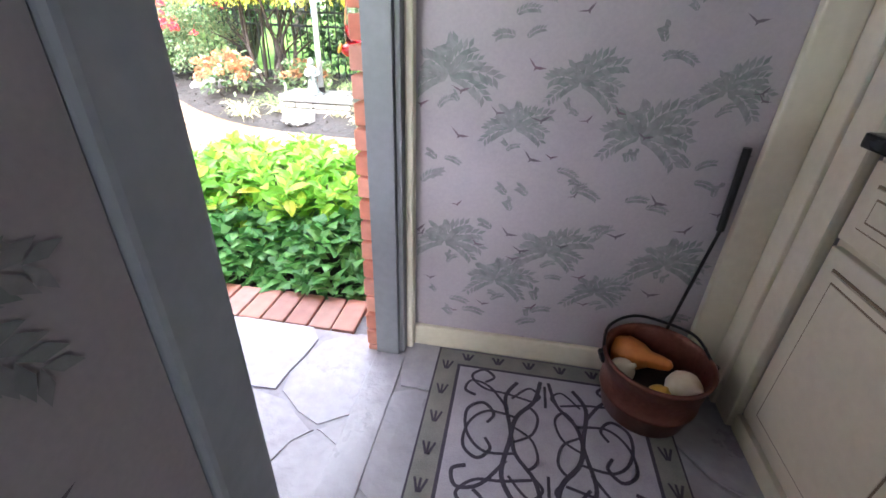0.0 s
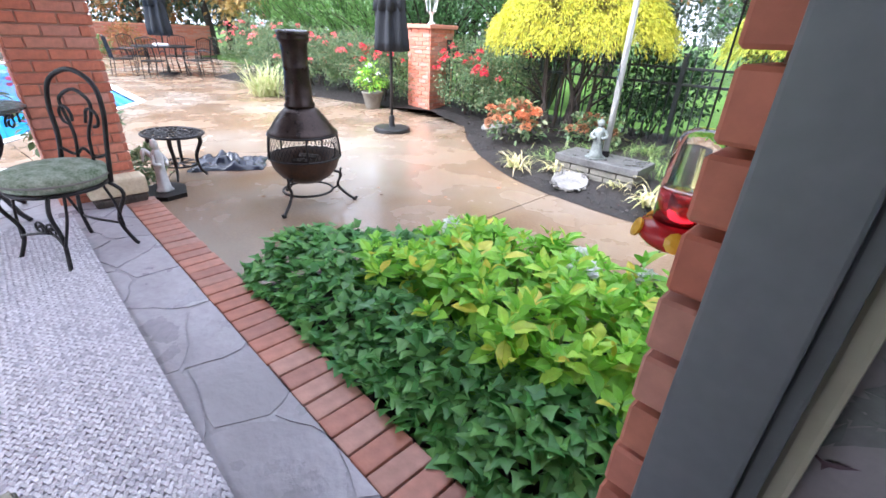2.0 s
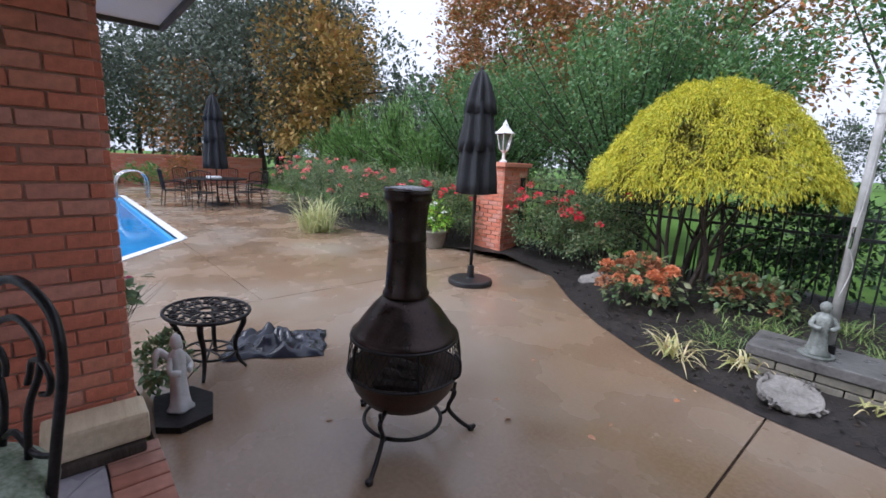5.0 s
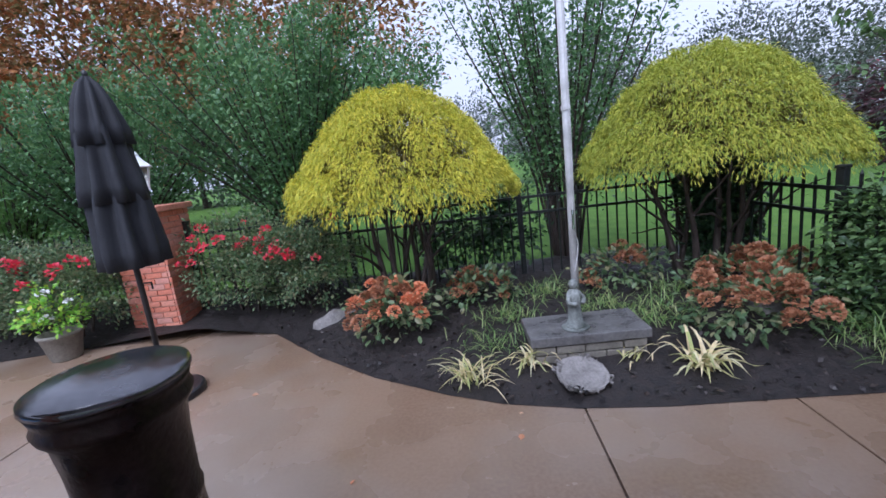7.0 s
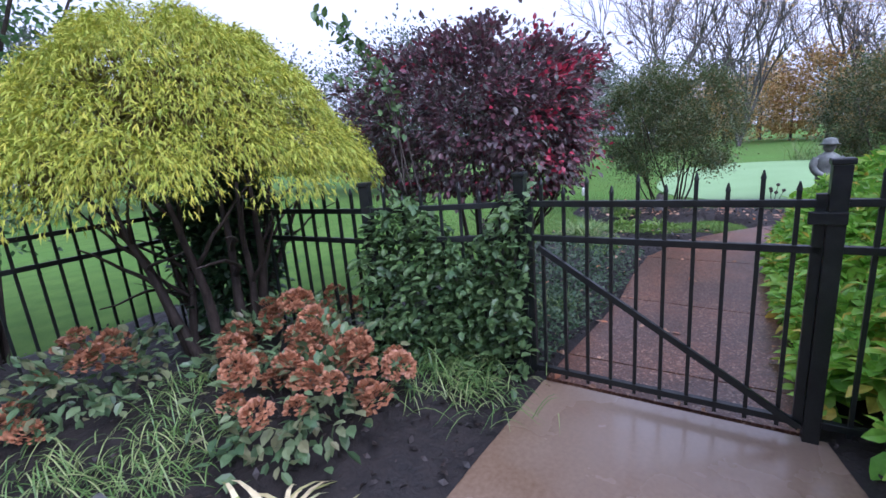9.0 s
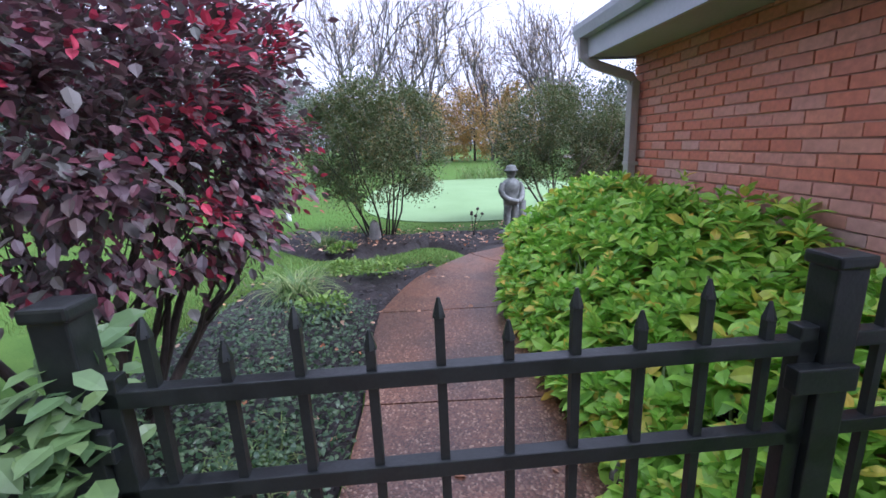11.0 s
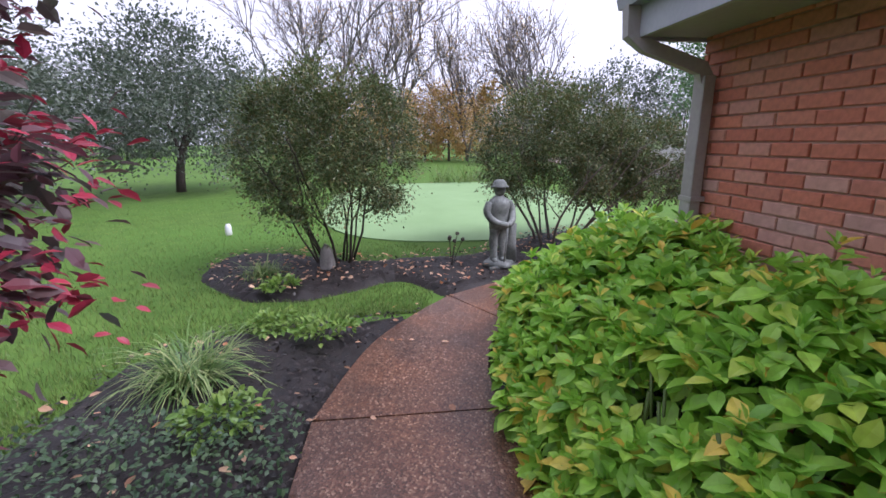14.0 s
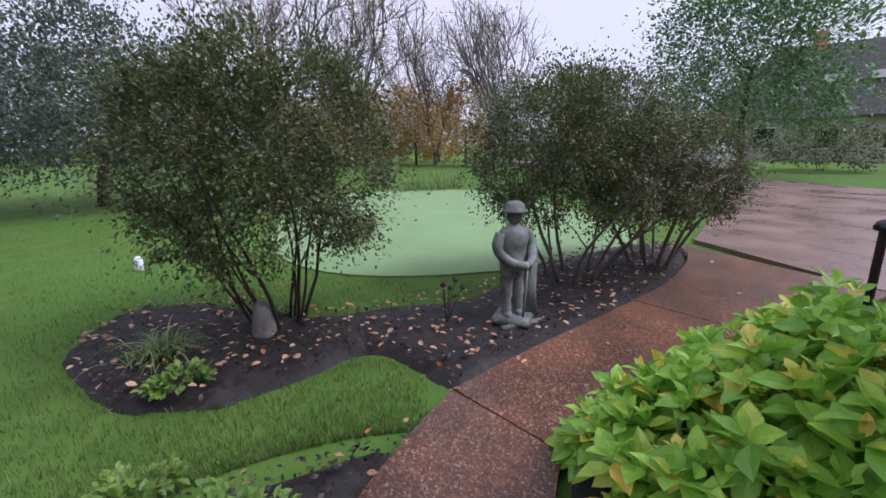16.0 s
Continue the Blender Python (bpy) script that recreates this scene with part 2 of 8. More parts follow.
M["counter"] = mat("black_stone_countertop", (0.010, 0.011, 0.012), (0.03, 0.032, 0.034), 0.12, 30, 90, 0.02)
M["interior_floor"] = mat("dark_interior_slate", (0.05, 0.045, 0.045), (0.085, 0.078, 0.078), 0.4, 5, 50, 0.3)
M["blade"] = leaf("grass_blades", (0.05, 0.11, 0.02), (0.09, 0.17, 0.03), (0.16, 0.22, 0.05))
M["tuft"] = leaf("garden_grass_tuft", (0.06, 0.15, 0.03), (0.12, 0.24, 0.05), (0.30, 0.38, 0.14))
M["spider"] = leaf("variegated_blades", (0.62, 0.58, 0.34), (0.52, 0.50, 0.24), (0.30, 0.38, 0.10), (0.66, 0.62, 0.40))
M["hyd"] = leaf("bright_hydrangea_leaf", (0.11, 0.35, 0.015), (0.18, 0.47, 0.022), (0.26, 0.57, 0.03), (0.15, 0.41, 0.02), (0.21, 0.50, 0.025), (0.13, 0.39, 0.018), (0.28, 0.55, 0.03), (0.34, 0.58, 0.035), (0.56, 0.52, 0.035))
M["lowleaf"] = leaf("perennial_leaf", (0.08, 0.19, 0.025), (0.12, 0.25, 0.03), (0.17, 0.29, 0.04), (0.10, 0.22, 0.03))
M["vine"] = leaf("climber_leaf", (0.045, 0.105, 0.035), (0.075, 0.155, 0.045), (0.11, 0.20, 0.06), (0.05, 0.115, 0.045))
M["cover"] = leaf("groundcover_leaf", (0.028, 0.075, 0.030), (0.05, 0.11, 0.045), (0.08, 0.15, 0.06), (0.035, 0.09, 0.045))
M["spider2"] = leaf("pale_green_blades", (0.40, 0.45, 0.22), (0.28, 0.38, 0.12), (0.50, 0.52, 0.30))
M["flag_joint"] = mat("pale_flagstone_joint", (0.22, 0.21, 0.235), (0.33, 0.315, 0.345), 0.5, 8.0, 50, 0.6)
M["wick_core"] = mat("grey_wicker_core", (0.09, 0.09, 0.11), (0.14, 0.14, 0.17), 0.5, 30, 90, 0.3)
M["brick_pale"] = varied("lime_bloomed_brick", [(0.50, 0.235, 0.17), (0.54, 0.29, 0.23), (0.48, 0.28, 0.23), (0.56, 0.25, 0.17), (0.46, 0.31, 0.27)], 0.8, "object", 22.0, 0.5)
M["brick_pale_i"] = varied("lime_bloomed_brick_joined", [(0.50, 0.235, 0.17), (0.54, 0.29, 0.23), (0.48, 0.28, 0.23), (0.56, 0.25, 0.17), (0.46, 0.31, 0.27)], 0.8, "island", 22.0, 0.5)
M["hydw"] = leaf("wall_hydrangea_leaf", (0.12, 0.33, 0.02), (0.19, 0.45, 0.03), (0.27, 0.56, 0.035), (0.15, 0.38, 0.022), (0.23, 0.50, 0.03), (0.31, 0.58, 0.04), (0.17, 0.43, 0.022), (0.38, 0.56, 0.04), (0.62, 0.48, 0.04))
M["ivy"] = leaf("dark_ivy_leaf", (0.04, 0.17, 0.035), (0.075, 0.25, 0.05), (0.12, 0.33, 0.065), (0.055, 0.20, 0.06))
M["gold"] = leaf("golden_threadleaf", (0.38, 0.42, 0.004), (0.50, 0.51, 0.004), (0.30, 0.39, 0.004), (0.60, 0.55, 0.006), (0.20, 0.31, 0.006), rough=0.6)
M["gold2"] = leaf("yellow_green_threadleaf", (0.27, 0.35, 0.012), (0.36, 0.43, 0.02), (0.19, 0.29, 0.012), (0.44, 0.45, 0.016), (0.14, 0.23, 0.014), rough=0.6)
M["rose"] = leaf("rose_leaf", (0.045, 0.105, 0.042), (0.085, 0.165, 0.065), (0.125, 0.205, 0.085), (0.18, 0.19, 0.09))
M["petal_red"] = leaf("red_petal", (0.62, 0.020, 0.05), (0.75, 0.04, 0.09), (0.55, 0.01, 0.03))
M["petal_pink"] = leaf("pink_petal", (0.75, 0.07, 0.25), (0.80, 0.12, 0.32))
M["petal_white"] = leaf("white_petal", (0.80, 0.74, 0.74), (0.82, 0.70, 0.72), (0.78, 0.78, 0.74))
M["rusty"] = leaf("rusty_dried_petal", (0.22, 0.10, 0.042), (0.34, 0.16, 0.07), (0.40, 0.21, 0.10), (0.18, 0.085, 0.04))
M["peach"] = leaf("peach_dried_petal", (0.62, 0.28, 0.12), (0.55, 0.20, 0.08), (0.66, 0.38, 0.20))
M["myrtle"] = leaf("mid_green_leaf", (0.045, 0.135, 0.045), (0.08, 0.20, 0.06), (0.12, 0.25, 0.08), (0.055, 0.15, 0.06))
M["pine"] = leaf("feathery_green_leaf", (0.06, 0.17, 0.035), (0.10, 0.23, 0.05), (0.14, 0.28, 0.065))
M["dark"] = leaf("dark_green_leaf", (0.015, 0.055, 0.022), (0.03, 0.085, 0.032), (0.05, 0.11, 0.04))
M["oak"] = leaf("autumn_oak_leaf", (0.30, 0.11, 0.035), (0.36, 0.17, 0.05), (0.12, 0.14, 0.05), (0.40, 0.20, 0.07), (0.10, 0.13, 0.045))
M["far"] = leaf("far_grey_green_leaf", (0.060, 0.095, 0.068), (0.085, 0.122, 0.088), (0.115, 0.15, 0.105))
M["yellowfar"] = leaf("yellow_autumn_leaf", (0.34, 0.25, 0.055), (0.42, 0.30, 0.08), (0.26, 0.22, 0.06), (0.36, 0.19, 0.06))
M["burn"] = leaf("burgundy_leaf", (0.060, 0.050, 0.058), (0.105, 0.052, 0.066), (0.080, 0.080, 0.066), (0.150, 0.042, 0.066), (0.070, 0.085, 0.068), (0.11, 0.09, 0.10))
M["crimson"] = leaf("crimson_leaf", (0.30, 0.015, 0.05), (0.20, 0.02, 0.04), (0.42, 0.03, 0.07), (0.12, 0.03, 0.04))
M["olive"] = leaf("olive_shrub_leaf", (0.038, 0.075, 0.022), (0.065, 0.115, 0.035), (0.095, 0.13, 0.04), (0.13, 0.11, 0.035))
M["fallen"] = leaf("fallen_leaf", (0.42, 0.30, 0.18), (0.30, 0.16, 0.08), (0.55, 0.40, 0.24), (0.50, 0.18, 0.06))
M["chip"] = varied("bark_chip", [(0.008, 0.007, 0.006), (0.022, 0.016, 0.014), (0.05, 0.036, 0.030)], 0.5, "island", 40, 0.3)


def pebble_concrete():
    """Exposed aggregate: rounded pebbles of many browns, by a cell pattern."""
    m = bpy.data.materials.new("exposed_aggregate_concrete")
    m.use_nodes = True
    n, l = m.node_tree.nodes, m.node_tree.links
    b = n["Principled BSDF"]
    tc = n.new("ShaderNodeTexCoord")
    v = n.new("ShaderNodeTexVoronoi")
    v.inputs["Scale"].default_value = 85
    l.new(tc.outputs["Object"], v.inputs["Vector"])
    sep = n.new("ShaderNodeSeparateColor")
    l.new(v.outputs["Color"], sep.inputs[0])
    r = n.new("ShaderNodeValToRGB")
    e = r.color_ramp.elements
    e[0].color, e[1].color = (0.105, 0.055, 0.036, 1), (0.50, 0.36, 0.26, 1)
    e[1].position = 1.0
    for p, c in ((0.4, (0.16, 0.085, 0.055, 1)), (0.75, (0.235, 0.125, 0.08, 1)), (0.9, (0.30, 0.20, 0.14, 1))):
        e.new(p).color = c
    l.new(sep.outputs[0], r.inputs[0])
    nz = n.new("ShaderNodeTexNoise")
    nz.inputs["Scale"].default_value, nz.inputs["Detail"].default_value = 1.6, 5
    l.new(tc.outputs["Object"], nz.inputs["Vector"])
    r2 = n.new("ShaderNodeValToRGB")
    r2.color_ramp.elements[0].position, r2.color_ramp.elements[1].position = 0.42, 0.65
    r2.color_ramp.elements[0].color, r2.color_ramp.elements[1].color = (0.62, 0.58, 0.58, 1), (1.05, 0.85, 0.72, 1)
    l.new(nz.outputs[0], r2.inputs[0])
    mx = n.new("ShaderNodeMix")
    mx.data_type, mx.blend_type = "RGBA", "MULTIPLY"
    mx.inputs[0].default_value = 1
    l.new(r.outputs[0], mx.inputs[6])
    l.new(r2.outputs[0], mx.inputs[7])
    l.new(mx.outputs[2], b.inputs["Base Color"])
    b.inputs["Roughness"].default_value = 0.3
    bp = n.new("ShaderNodeBump")
    bp.inputs["Strength"].default_value, bp.inputs["Distance"].default_value, bp.invert = 0.6, 0.004, True
    l.new(v.outputs["Distance"], bp.inputs["Height"])
    l.new(bp.outputs[0], b.inputs["Normal"])
    return m


M["aggregate"] = pebble_concrete()


def glass(name, tint=(1, 1, 1), rough=0.02):
    m = bpy.data.materials.new(name)
    m.use_nodes = True
    b = m.node_tree.nodes["Principled BSDF"]
    b.inputs["Base Color"].default_value = (*tint, 1)
    b.inputs["Transmission Weight"].default_value = 1
    b.inputs["Roughness"].default_value, b.inputs["IOR"].default_value = rough, 1.45
    return m


M["glass"] = glass("clear_glass")
M["nectar"] = glass("red_nectar", (0.75, 0.02, 0.03), 0.05)


# ---- mesh tools ----
def link(name, verts, faces, material, parent=None, label="", smooth=False):
    me = bpy.data.meshes.new(name)
    me.from_pydata([tuple(v) for v in verts], [], [tuple(f) for f in faces])
    me.update()
    if material:
        me.materials.append(material)
    if smooth:
        me.polygons.foreach_set("use_smooth", [True] * len(me.polygons))
    ob = new(name, me)
    ob.parent = parent
    return tagged(ob, label)


def part(name, bm, material, parent=None, label="", smooth=False):
    me = bpy.data.meshes.new(name)
    bm.to_mesh(me)
    bm.free()
    me.materials.append(material)
    if smooth:
        me.polygons.foreach_set("use_smooth", [True] * len(me.polygons))
    ob = new(name, me)
    ob.parent = parent
    return tagged(ob, label)


def thing(name, at, label, category, group="", turn=0.0):
    ob = new(name)
    ob.matrix_basis = pose(*at, 0, 0, turn)
    ob.empty_display_size = 0.1
    return tagged(ob, label, category, group)


def box(x0, x1, y0, y1, z0, z1, bevel=0.0, bm=None):
    own = bm or bmesh.new()
    m = Matrix.Translation(((x0 + x1) / 2, (y0 + y1) / 2, (z0 + z1) / 2)) @ Matrix.Diagonal((x1 - x0, y1 - y0, z1 - z0, 1))
    r = bmesh.ops.create_cube(own, size=1.0, matrix=m)
    if bevel:
        edges = list({e for v in r["verts"] for e in v.link_edges})
        bmesh.ops.bevel(own, geom=edges, offset=bevel, segments=2, affect="EDGES", profile=0.6)
    return own


def prism(points, z0, z1, bevel=0.0):
    """An upright block over a polygon of the plan."""
    bm = bmesh.new()
    f = bm.faces.new([bm.verts.new((x, y, z0)) for x, y in points])
    f.normal_update()
    if f.normal.z > 0:
        f.normal_flip()
    top = bmesh.ops.extrude_face_region(bm, geom=[f])
    for v in top["geom"]:
        if isinstance(v, bmesh.types.BMVert):
            v.co.z = z1
    if bevel:
        edges = [e for e in bm.edges if e.verts[0].co.z == z1 and e.verts[1].co.z == z1]
        bmesh.ops.bevel(bm, geom=edges, offset=bevel, segments=2, affect="EDGES", profile=0.6)
    bmesh.ops.recalc_face_normals(bm, faces=bm.faces)
    return bm


def lathe(profile, seg=32, wobble=None):
    vs, fs = [], []
    for r, z in profile:
        for i in range(seg):
            a = 2 * math.pi * i / seg
            q = r * (wobble(a, z) if wobble else 1)
            vs.append((q * math.cos(a), q * math.sin(a), z))
    for j in range(len(profile) - 1):
        for i in range(seg):
            k = (i + 1) % seg
            fs.append((j * seg + i, j * seg + k, (j + 1) * seg + k, (j + 1) * seg + i))
    fs.append(tuple(range(seg))[::-1])
    fs.append(tuple(range((len(profile) - 1) * seg, len(profile) * seg)))
    return vs, fs


def tube(points, radius, seg=8, closed=False):
    """A round bar along points; radius a number or one for each point."""
    pts = [Vector(p) for p in points]
    n = len(pts)
    rad = list(radius) if hasattr(radius, "__len__") else [radius] * n
    vs, fs, up = [], [], Vector((0.13, 0.29, 0.95))
    for i, p in enumerate(pts):
        d = (pts[(i + 1) % n] - pts[i - 1]) if closed else (pts[min(i + 1, n - 1)] - pts[max(i - 1, 0)])
        d = d.normalized() if d.length > 1e-9 else Vector((0, 0, 1))
        if abs(d.dot(up)) > 0.98:
            up = Vector((0.9, 0.3, 0.1))
        s = d.cross(up).normalized()
        u = s.cross(d)
        up = u
        for k in range(seg):
            a = 2 * math.pi * k / seg
            vs.append(tuple(p + rad[i] * (math.cos(a) * s + math.sin(a) * u)))
    for i in range(n if closed else n - 1):
        j = (i + 1) % n
        for k in range(seg):
            q = (k + 1) % seg
            fs.append((i * seg + k, i * seg + q, j * seg + q, j * seg + k))
    if not closed:
        fs.append(tuple(range(seg))[::-1])
        fs.append(tuple(range((n - 1) * seg, n * seg)))
    return vs, fs


def join(*meshes):
    vs, fs = [], []
    for v, f in meshes:
        o = len(vs)
        vs += list(v)
        fs += [tuple(i + o for i in q) for q in f]
    return vs, fs


def arc(cx, cz, r, a0, a1, n=10, y=0.0, grow=0.0):
    """Points of a scroll in the upright plane y, its radius growing on the way."""
    out = []
    for i in range(n + 1):
        a = radians(a0 + (a1 - a0) * i / n)
        q = r + grow * i / n
        out.append((cx + q * math.cos(a), y, cz + q * math.sin(a)))
    return out


def smooth_line(points, n=8):
    """A rounded line through the points."""
    p = [Vector(q) for q in points]
    out = []
    for i in range(len(p) - 1):
        a, b, c, d = p[max(i - 1, 0)], p[i], p[i + 1], p[min(i + 2, len(p) - 1)]
        for k in range(n):
            t = k / n
            out.append(0.5 * (2 * b + (c - a) * t + (2 * a - 5 * b + 4 * c - d) * t * t + (3 * b - a - 3 * c + d) * t ** 3))
    out.append(p[-1])
    return out


# ---- leaves ----
LEAF = ([(0, 0, 0), (.3, .27, .05), (.3, 0, -.01), (.3, -.27, .05), (.68, .24, .03), (.68, 0, -.03), (.68, -.24, .03), (1, 0, -.12)],
        [(0, 2, 1), (0, 3, 2), (1, 2, 5, 4), (2, 3, 6, 5), (4, 5, 7), (5, 6, 7)])
BROAD = ([(0, 0, 0), (.25, .22, .06), (.25, 0, -.01), (.25, -.22, .06), (.58, .28, .05), (.58, 0, -.03), (.58, -.28, .05), (.85, .14, -.05), (.85, -.14, -.05), (1.02, 0, -.16)],
         [(0, 2, 1), (0, 3, 2), (1, 2, 5, 4), (2, 3, 6, 5), (4, 5, 9, 7), (5, 6, 8, 9)])
SMALL = ([(0, 0, 0), (.5, .3, .06), (.5, -.3, .06), (1, 0, -.05)], [(0, 2, 1), (1, 2, 3)])
IVY = ([(0, 0, 0), (.25, .5, .04), (.45, .28, .02), (.5, 0, -.02), (.45, -.28, .02), (.25, -.5, .04), (1, 0, -.1)], [(0, 3, 2, 1), (0, 5, 4, 3), (2, 3, 6), (3, 4, 6)])
SPRAY = ([(0, .035, 0), (0, -.035, 0), (.5, .07, .06), (.5, -.07, .06), (1, 0, -.16), (.3, .02, .03), (.7, .24, .0), (.3, -.02, .03), (.7, -.24, .0)],
         [(0, 1, 3, 2), (2, 3, 4), (5, 2, 6), (7, 8, 3)])
PETAL = ([(0, 0, 0), (.6, .45, .12), (.6, -.45, .12), (1, 0, .05)], [(0, 2, 1), (1, 2, 3)])


def leaves(pts, ways, sizes, shape, seed, spread=0.6, droop=0.0):
    """Many leaves at once: each springs from its point along its way, turned and bent a little by chance."""
    rg = np.random.default_rng(seed)
    pts, ways = np.asarray(pts, float), np.asarray(ways, float)
    n = len(pts)
    tv, tf = np.array(shape[0], float), shape[1]
    w = ways + rg.normal(0, spread, (n, 3))
    w[:, 2] -= droop
    w /= np.linalg.norm(w, axis=1)[:, None] + 1e-9
    side = np.cross(w, np.array([0, 0, 1.0]) + rg.normal(0, 0.35, (n, 3)))
    side /= np.linalg.norm(side, axis=1)[:, None] + 1e-9
    up = np.cross(side, w)
    s = rg.uniform(sizes[0], sizes[1], n) if len(sizes) == 2 else np.asarray(sizes, float) * rg.uniform(0.85, 1.15, n)
    v = pts[:, None, :] + s[:, None, None] * (tv[None, :, 0:1] * w[:, None, :] + tv[None, :, 1:2] * side[:, None, :] + tv[None, :, 2:3] * up[:, None, :])
    k = len(tv)
    fs = [tuple(i + j * k for i in f) for j in range(n) for f in tf]
    return v.reshape(-1, 3).tolist(), fs


def shell(center, radii, n, clumps, seed, clump=0.22, low=-1.0, fill=0.35):
    """Points and outward ways for a crown: clumps on an uneven ellipsoid, and some inside it."""
    rg = np.random.default_rng(seed)
    d = rg.normal(0, 1, (clumps * 4, 3))
    d /= np.linalg.norm(d, axis=1)[:, None]
    d = d[d[:, 2] > low][:clumps]
    reach = np.where(rg.random(len(d)) < fill, rg.uniform(0.35, 0.85, len(d)), rg.uniform(0.84, 1.08, len(d)))
    c = d * reach[:, None]
    i = rg.integers(0, len(c), n)
    q = c[i] + rg.normal(0, clump, (n, 3)) * rg.random((n, 1)) ** 0.5
    ways = q - c[i] * 0.55
    ways /= np.linalg.norm(ways, axis=1)[:, None] + 1e-9
    return np.asarray(center) + q * np.asarray(radii), ways


def limb(start, way, length, r, rg, bend=0.25, n=6):
    pts, d, p = [Vector(start)], Vector(way).normalized(), Vector(start)
    for i in range(n):
        d = (d + Vector(rg.normal(0, bend, 3)) * 0.5).normalized()
        p = p + d * length / n
        pts.append(p.copy())
    return pts, [r * (1 - 0.72 * i / n) for i in range(n + 1)]


def wood(base, stems, height, r, seed, lean=0.5, forks=3, seg=7, spread=0.08, twigs=0):
    """Stems that rise from one base, lean apart and fork: a mesh for each."""
    rg = np.random.default_rng(seed)
    made = []
    for i in range(stems):
        out = []
        a = 2 * math.pi * i / stems + rg.uniform(0, 0.8)
        k = lean * rg.uniform(0.5, 1.2) if stems > 1 else 0.08
        s = Vector(base) + Vector((math.cos(a) * spread, math.sin(a) * spread, -0.05))
        pts, rad = limb(s, (math.cos(a) * k, math.sin(a) * k, 1), height, r * rg.uniform(0.7, 1.1), rg, 0.16, 8)
        out.append(tube(pts, rad, seg))
        for f in range(forks):
            j = int(rg.integers(3, 8))
            b = a + rg.uniform(-1.6, 1.6)
            p2, r2 = limb(pts[j], (math.cos(b) * 0.8, math.sin(b) * 0.8, rg.uniform(0.5, 1.1)), height * rg.uniform(0.3, 0.55), rad[j] * 0.65, rg, 0.3, 6)
            out.append(tube(p2, r2, 5))
            for w in range(twigs):
                jj = int(rg.integers(1, 6))
                c = b + rg.uniform(-1.4, 1.4)
                p3, r3 = limb(p2[jj], (math.cos(c) * 0.6, math.sin(c) * 0.6, rg.uniform(0.4, 1.2)), height * rg.uniform(0.12, 0.3), r2[jj] * 0.6, rg, 0.35, 4)
                out.append(tube(p3, r3, 4))
        made.append(join(*out))
    return made


def stand(name, meshes, material, parent):
    for v, f in meshes:
        link(name, v, f, material, parent, smooth=True)


# ---- ground, paving, beds ----
def sheet(name, polys, material, label, category="ground"):
    bm = bmesh.new()
    for pts in polys:
        bm.faces.new([bm.verts.new(p) for p in pts])
    bmesh.ops.remove_doubles(bm, verts=bm.verts, dist=1e-4)
    bmesh.ops.recalc_face_normals(bm, faces=bm.faces)
    ob = part(name, bm, material)
    return tagged(ob, label, category, kind="structure")


POOL = [(-10.2, 2.7), (-18.4, 2.7), (-21.0, 0.6), (-21.0, -4.2), (-18.4, -6.3), (-9.6, -6.3), (-7.5, -4.6), (-7.5, 0.6)]
FAR = 420.0
xa, xb, ya, yb, zg = -21.6, -6.9, -6.9, 3.3, -0.06
sheet("ground", [[(-FAR, -FAR, zg), (FAR, -FAR, zg), (FAR, ya, zg), (-FAR, ya, zg)], [(-FAR, yb, zg), (FAR, yb, zg), (FAR, FAR, zg), (-FAR, FAR, zg)],
                 [(-FAR, ya, zg), (xa, ya, zg), (xa, yb, zg), (-FAR, yb, zg)], [(xb, ya, zg), (FAR, ya, zg), (FAR, yb, zg), (xb, yb, zg)]],
      M["lawn"], "damp green lawn reaching to the trees")

patio = tagged(new("patio"), "wet tan concrete patio slabs with dark joints", "patio", kind="structure")
g2 = 0.006
SLABS = [
    [(-6.35, 1.5), (-2.5, 1.5), (-2.5, 8.0), (-6.35, 8.0)],
    [(-2.5, 1.5), (-1.29, 1.5), (-1.29, 8.0), (-2.5, 8.0)],
    [(-1.29, 1.5), (-0.06, 1.5), (-0.06, 8.0), (-1.29, 8.0)],
    [(-10.5, 2.7), (-6.35, 2.7), (-6.35, 8.0), (-10.5, 8.0)],
    [(-15.0, 2.7), (-10.5, 2.7), (-10.5, 8.0), (-15.0, 8.0)],
    [(-26.0, 2.7), (-15.0, 2.7), (-15.0, 8.0), (-26.0, 8.0)],
    [(-10.2, 2.7), (-7.5, 0.6), (-6.35, 0.6), (-6.35, 2.7)],
    [(-7.5, 0.6), (-7.5, -4.6), (-7.5, -8.0), (-6.35, -8.0), (-6.35, 0.6)],
    [(-6.35, -8.0), (-5.02, -8.0), (-5.02, 1.5), (-6.35, 1.5)],
    [(-26.0, -8.0), (-21.0, -8.0), (-21.0, 0.6), (-18.4, 2.7), (-26.0, 2.7)],
]
for pts in SLABS:
    c = Vector((sum(p[0] for p in pts) / len(pts), sum(p[1] for p in pts) / len(pts)))
    shrunk = [(p[0] + (g2 if p[0] < c.x else -g2), p[1] + (g2 if p[1] < c.y else -g2)) for p in pts]
    part("slab", prism(shrunk, -0.055, 0.0, 0.004), M["concrete"], patio)
part("joint_bed", prism([(-26, 2.71), (-10.2, 2.71), (-7.49, 0.6), (-7.49, -8), (-5.02, -8), (-5.02, 1.5), (-0.06, 1.5), (-0.06, 8), (-26, 8)], -0.056, -0.02), M["joint"], patio)

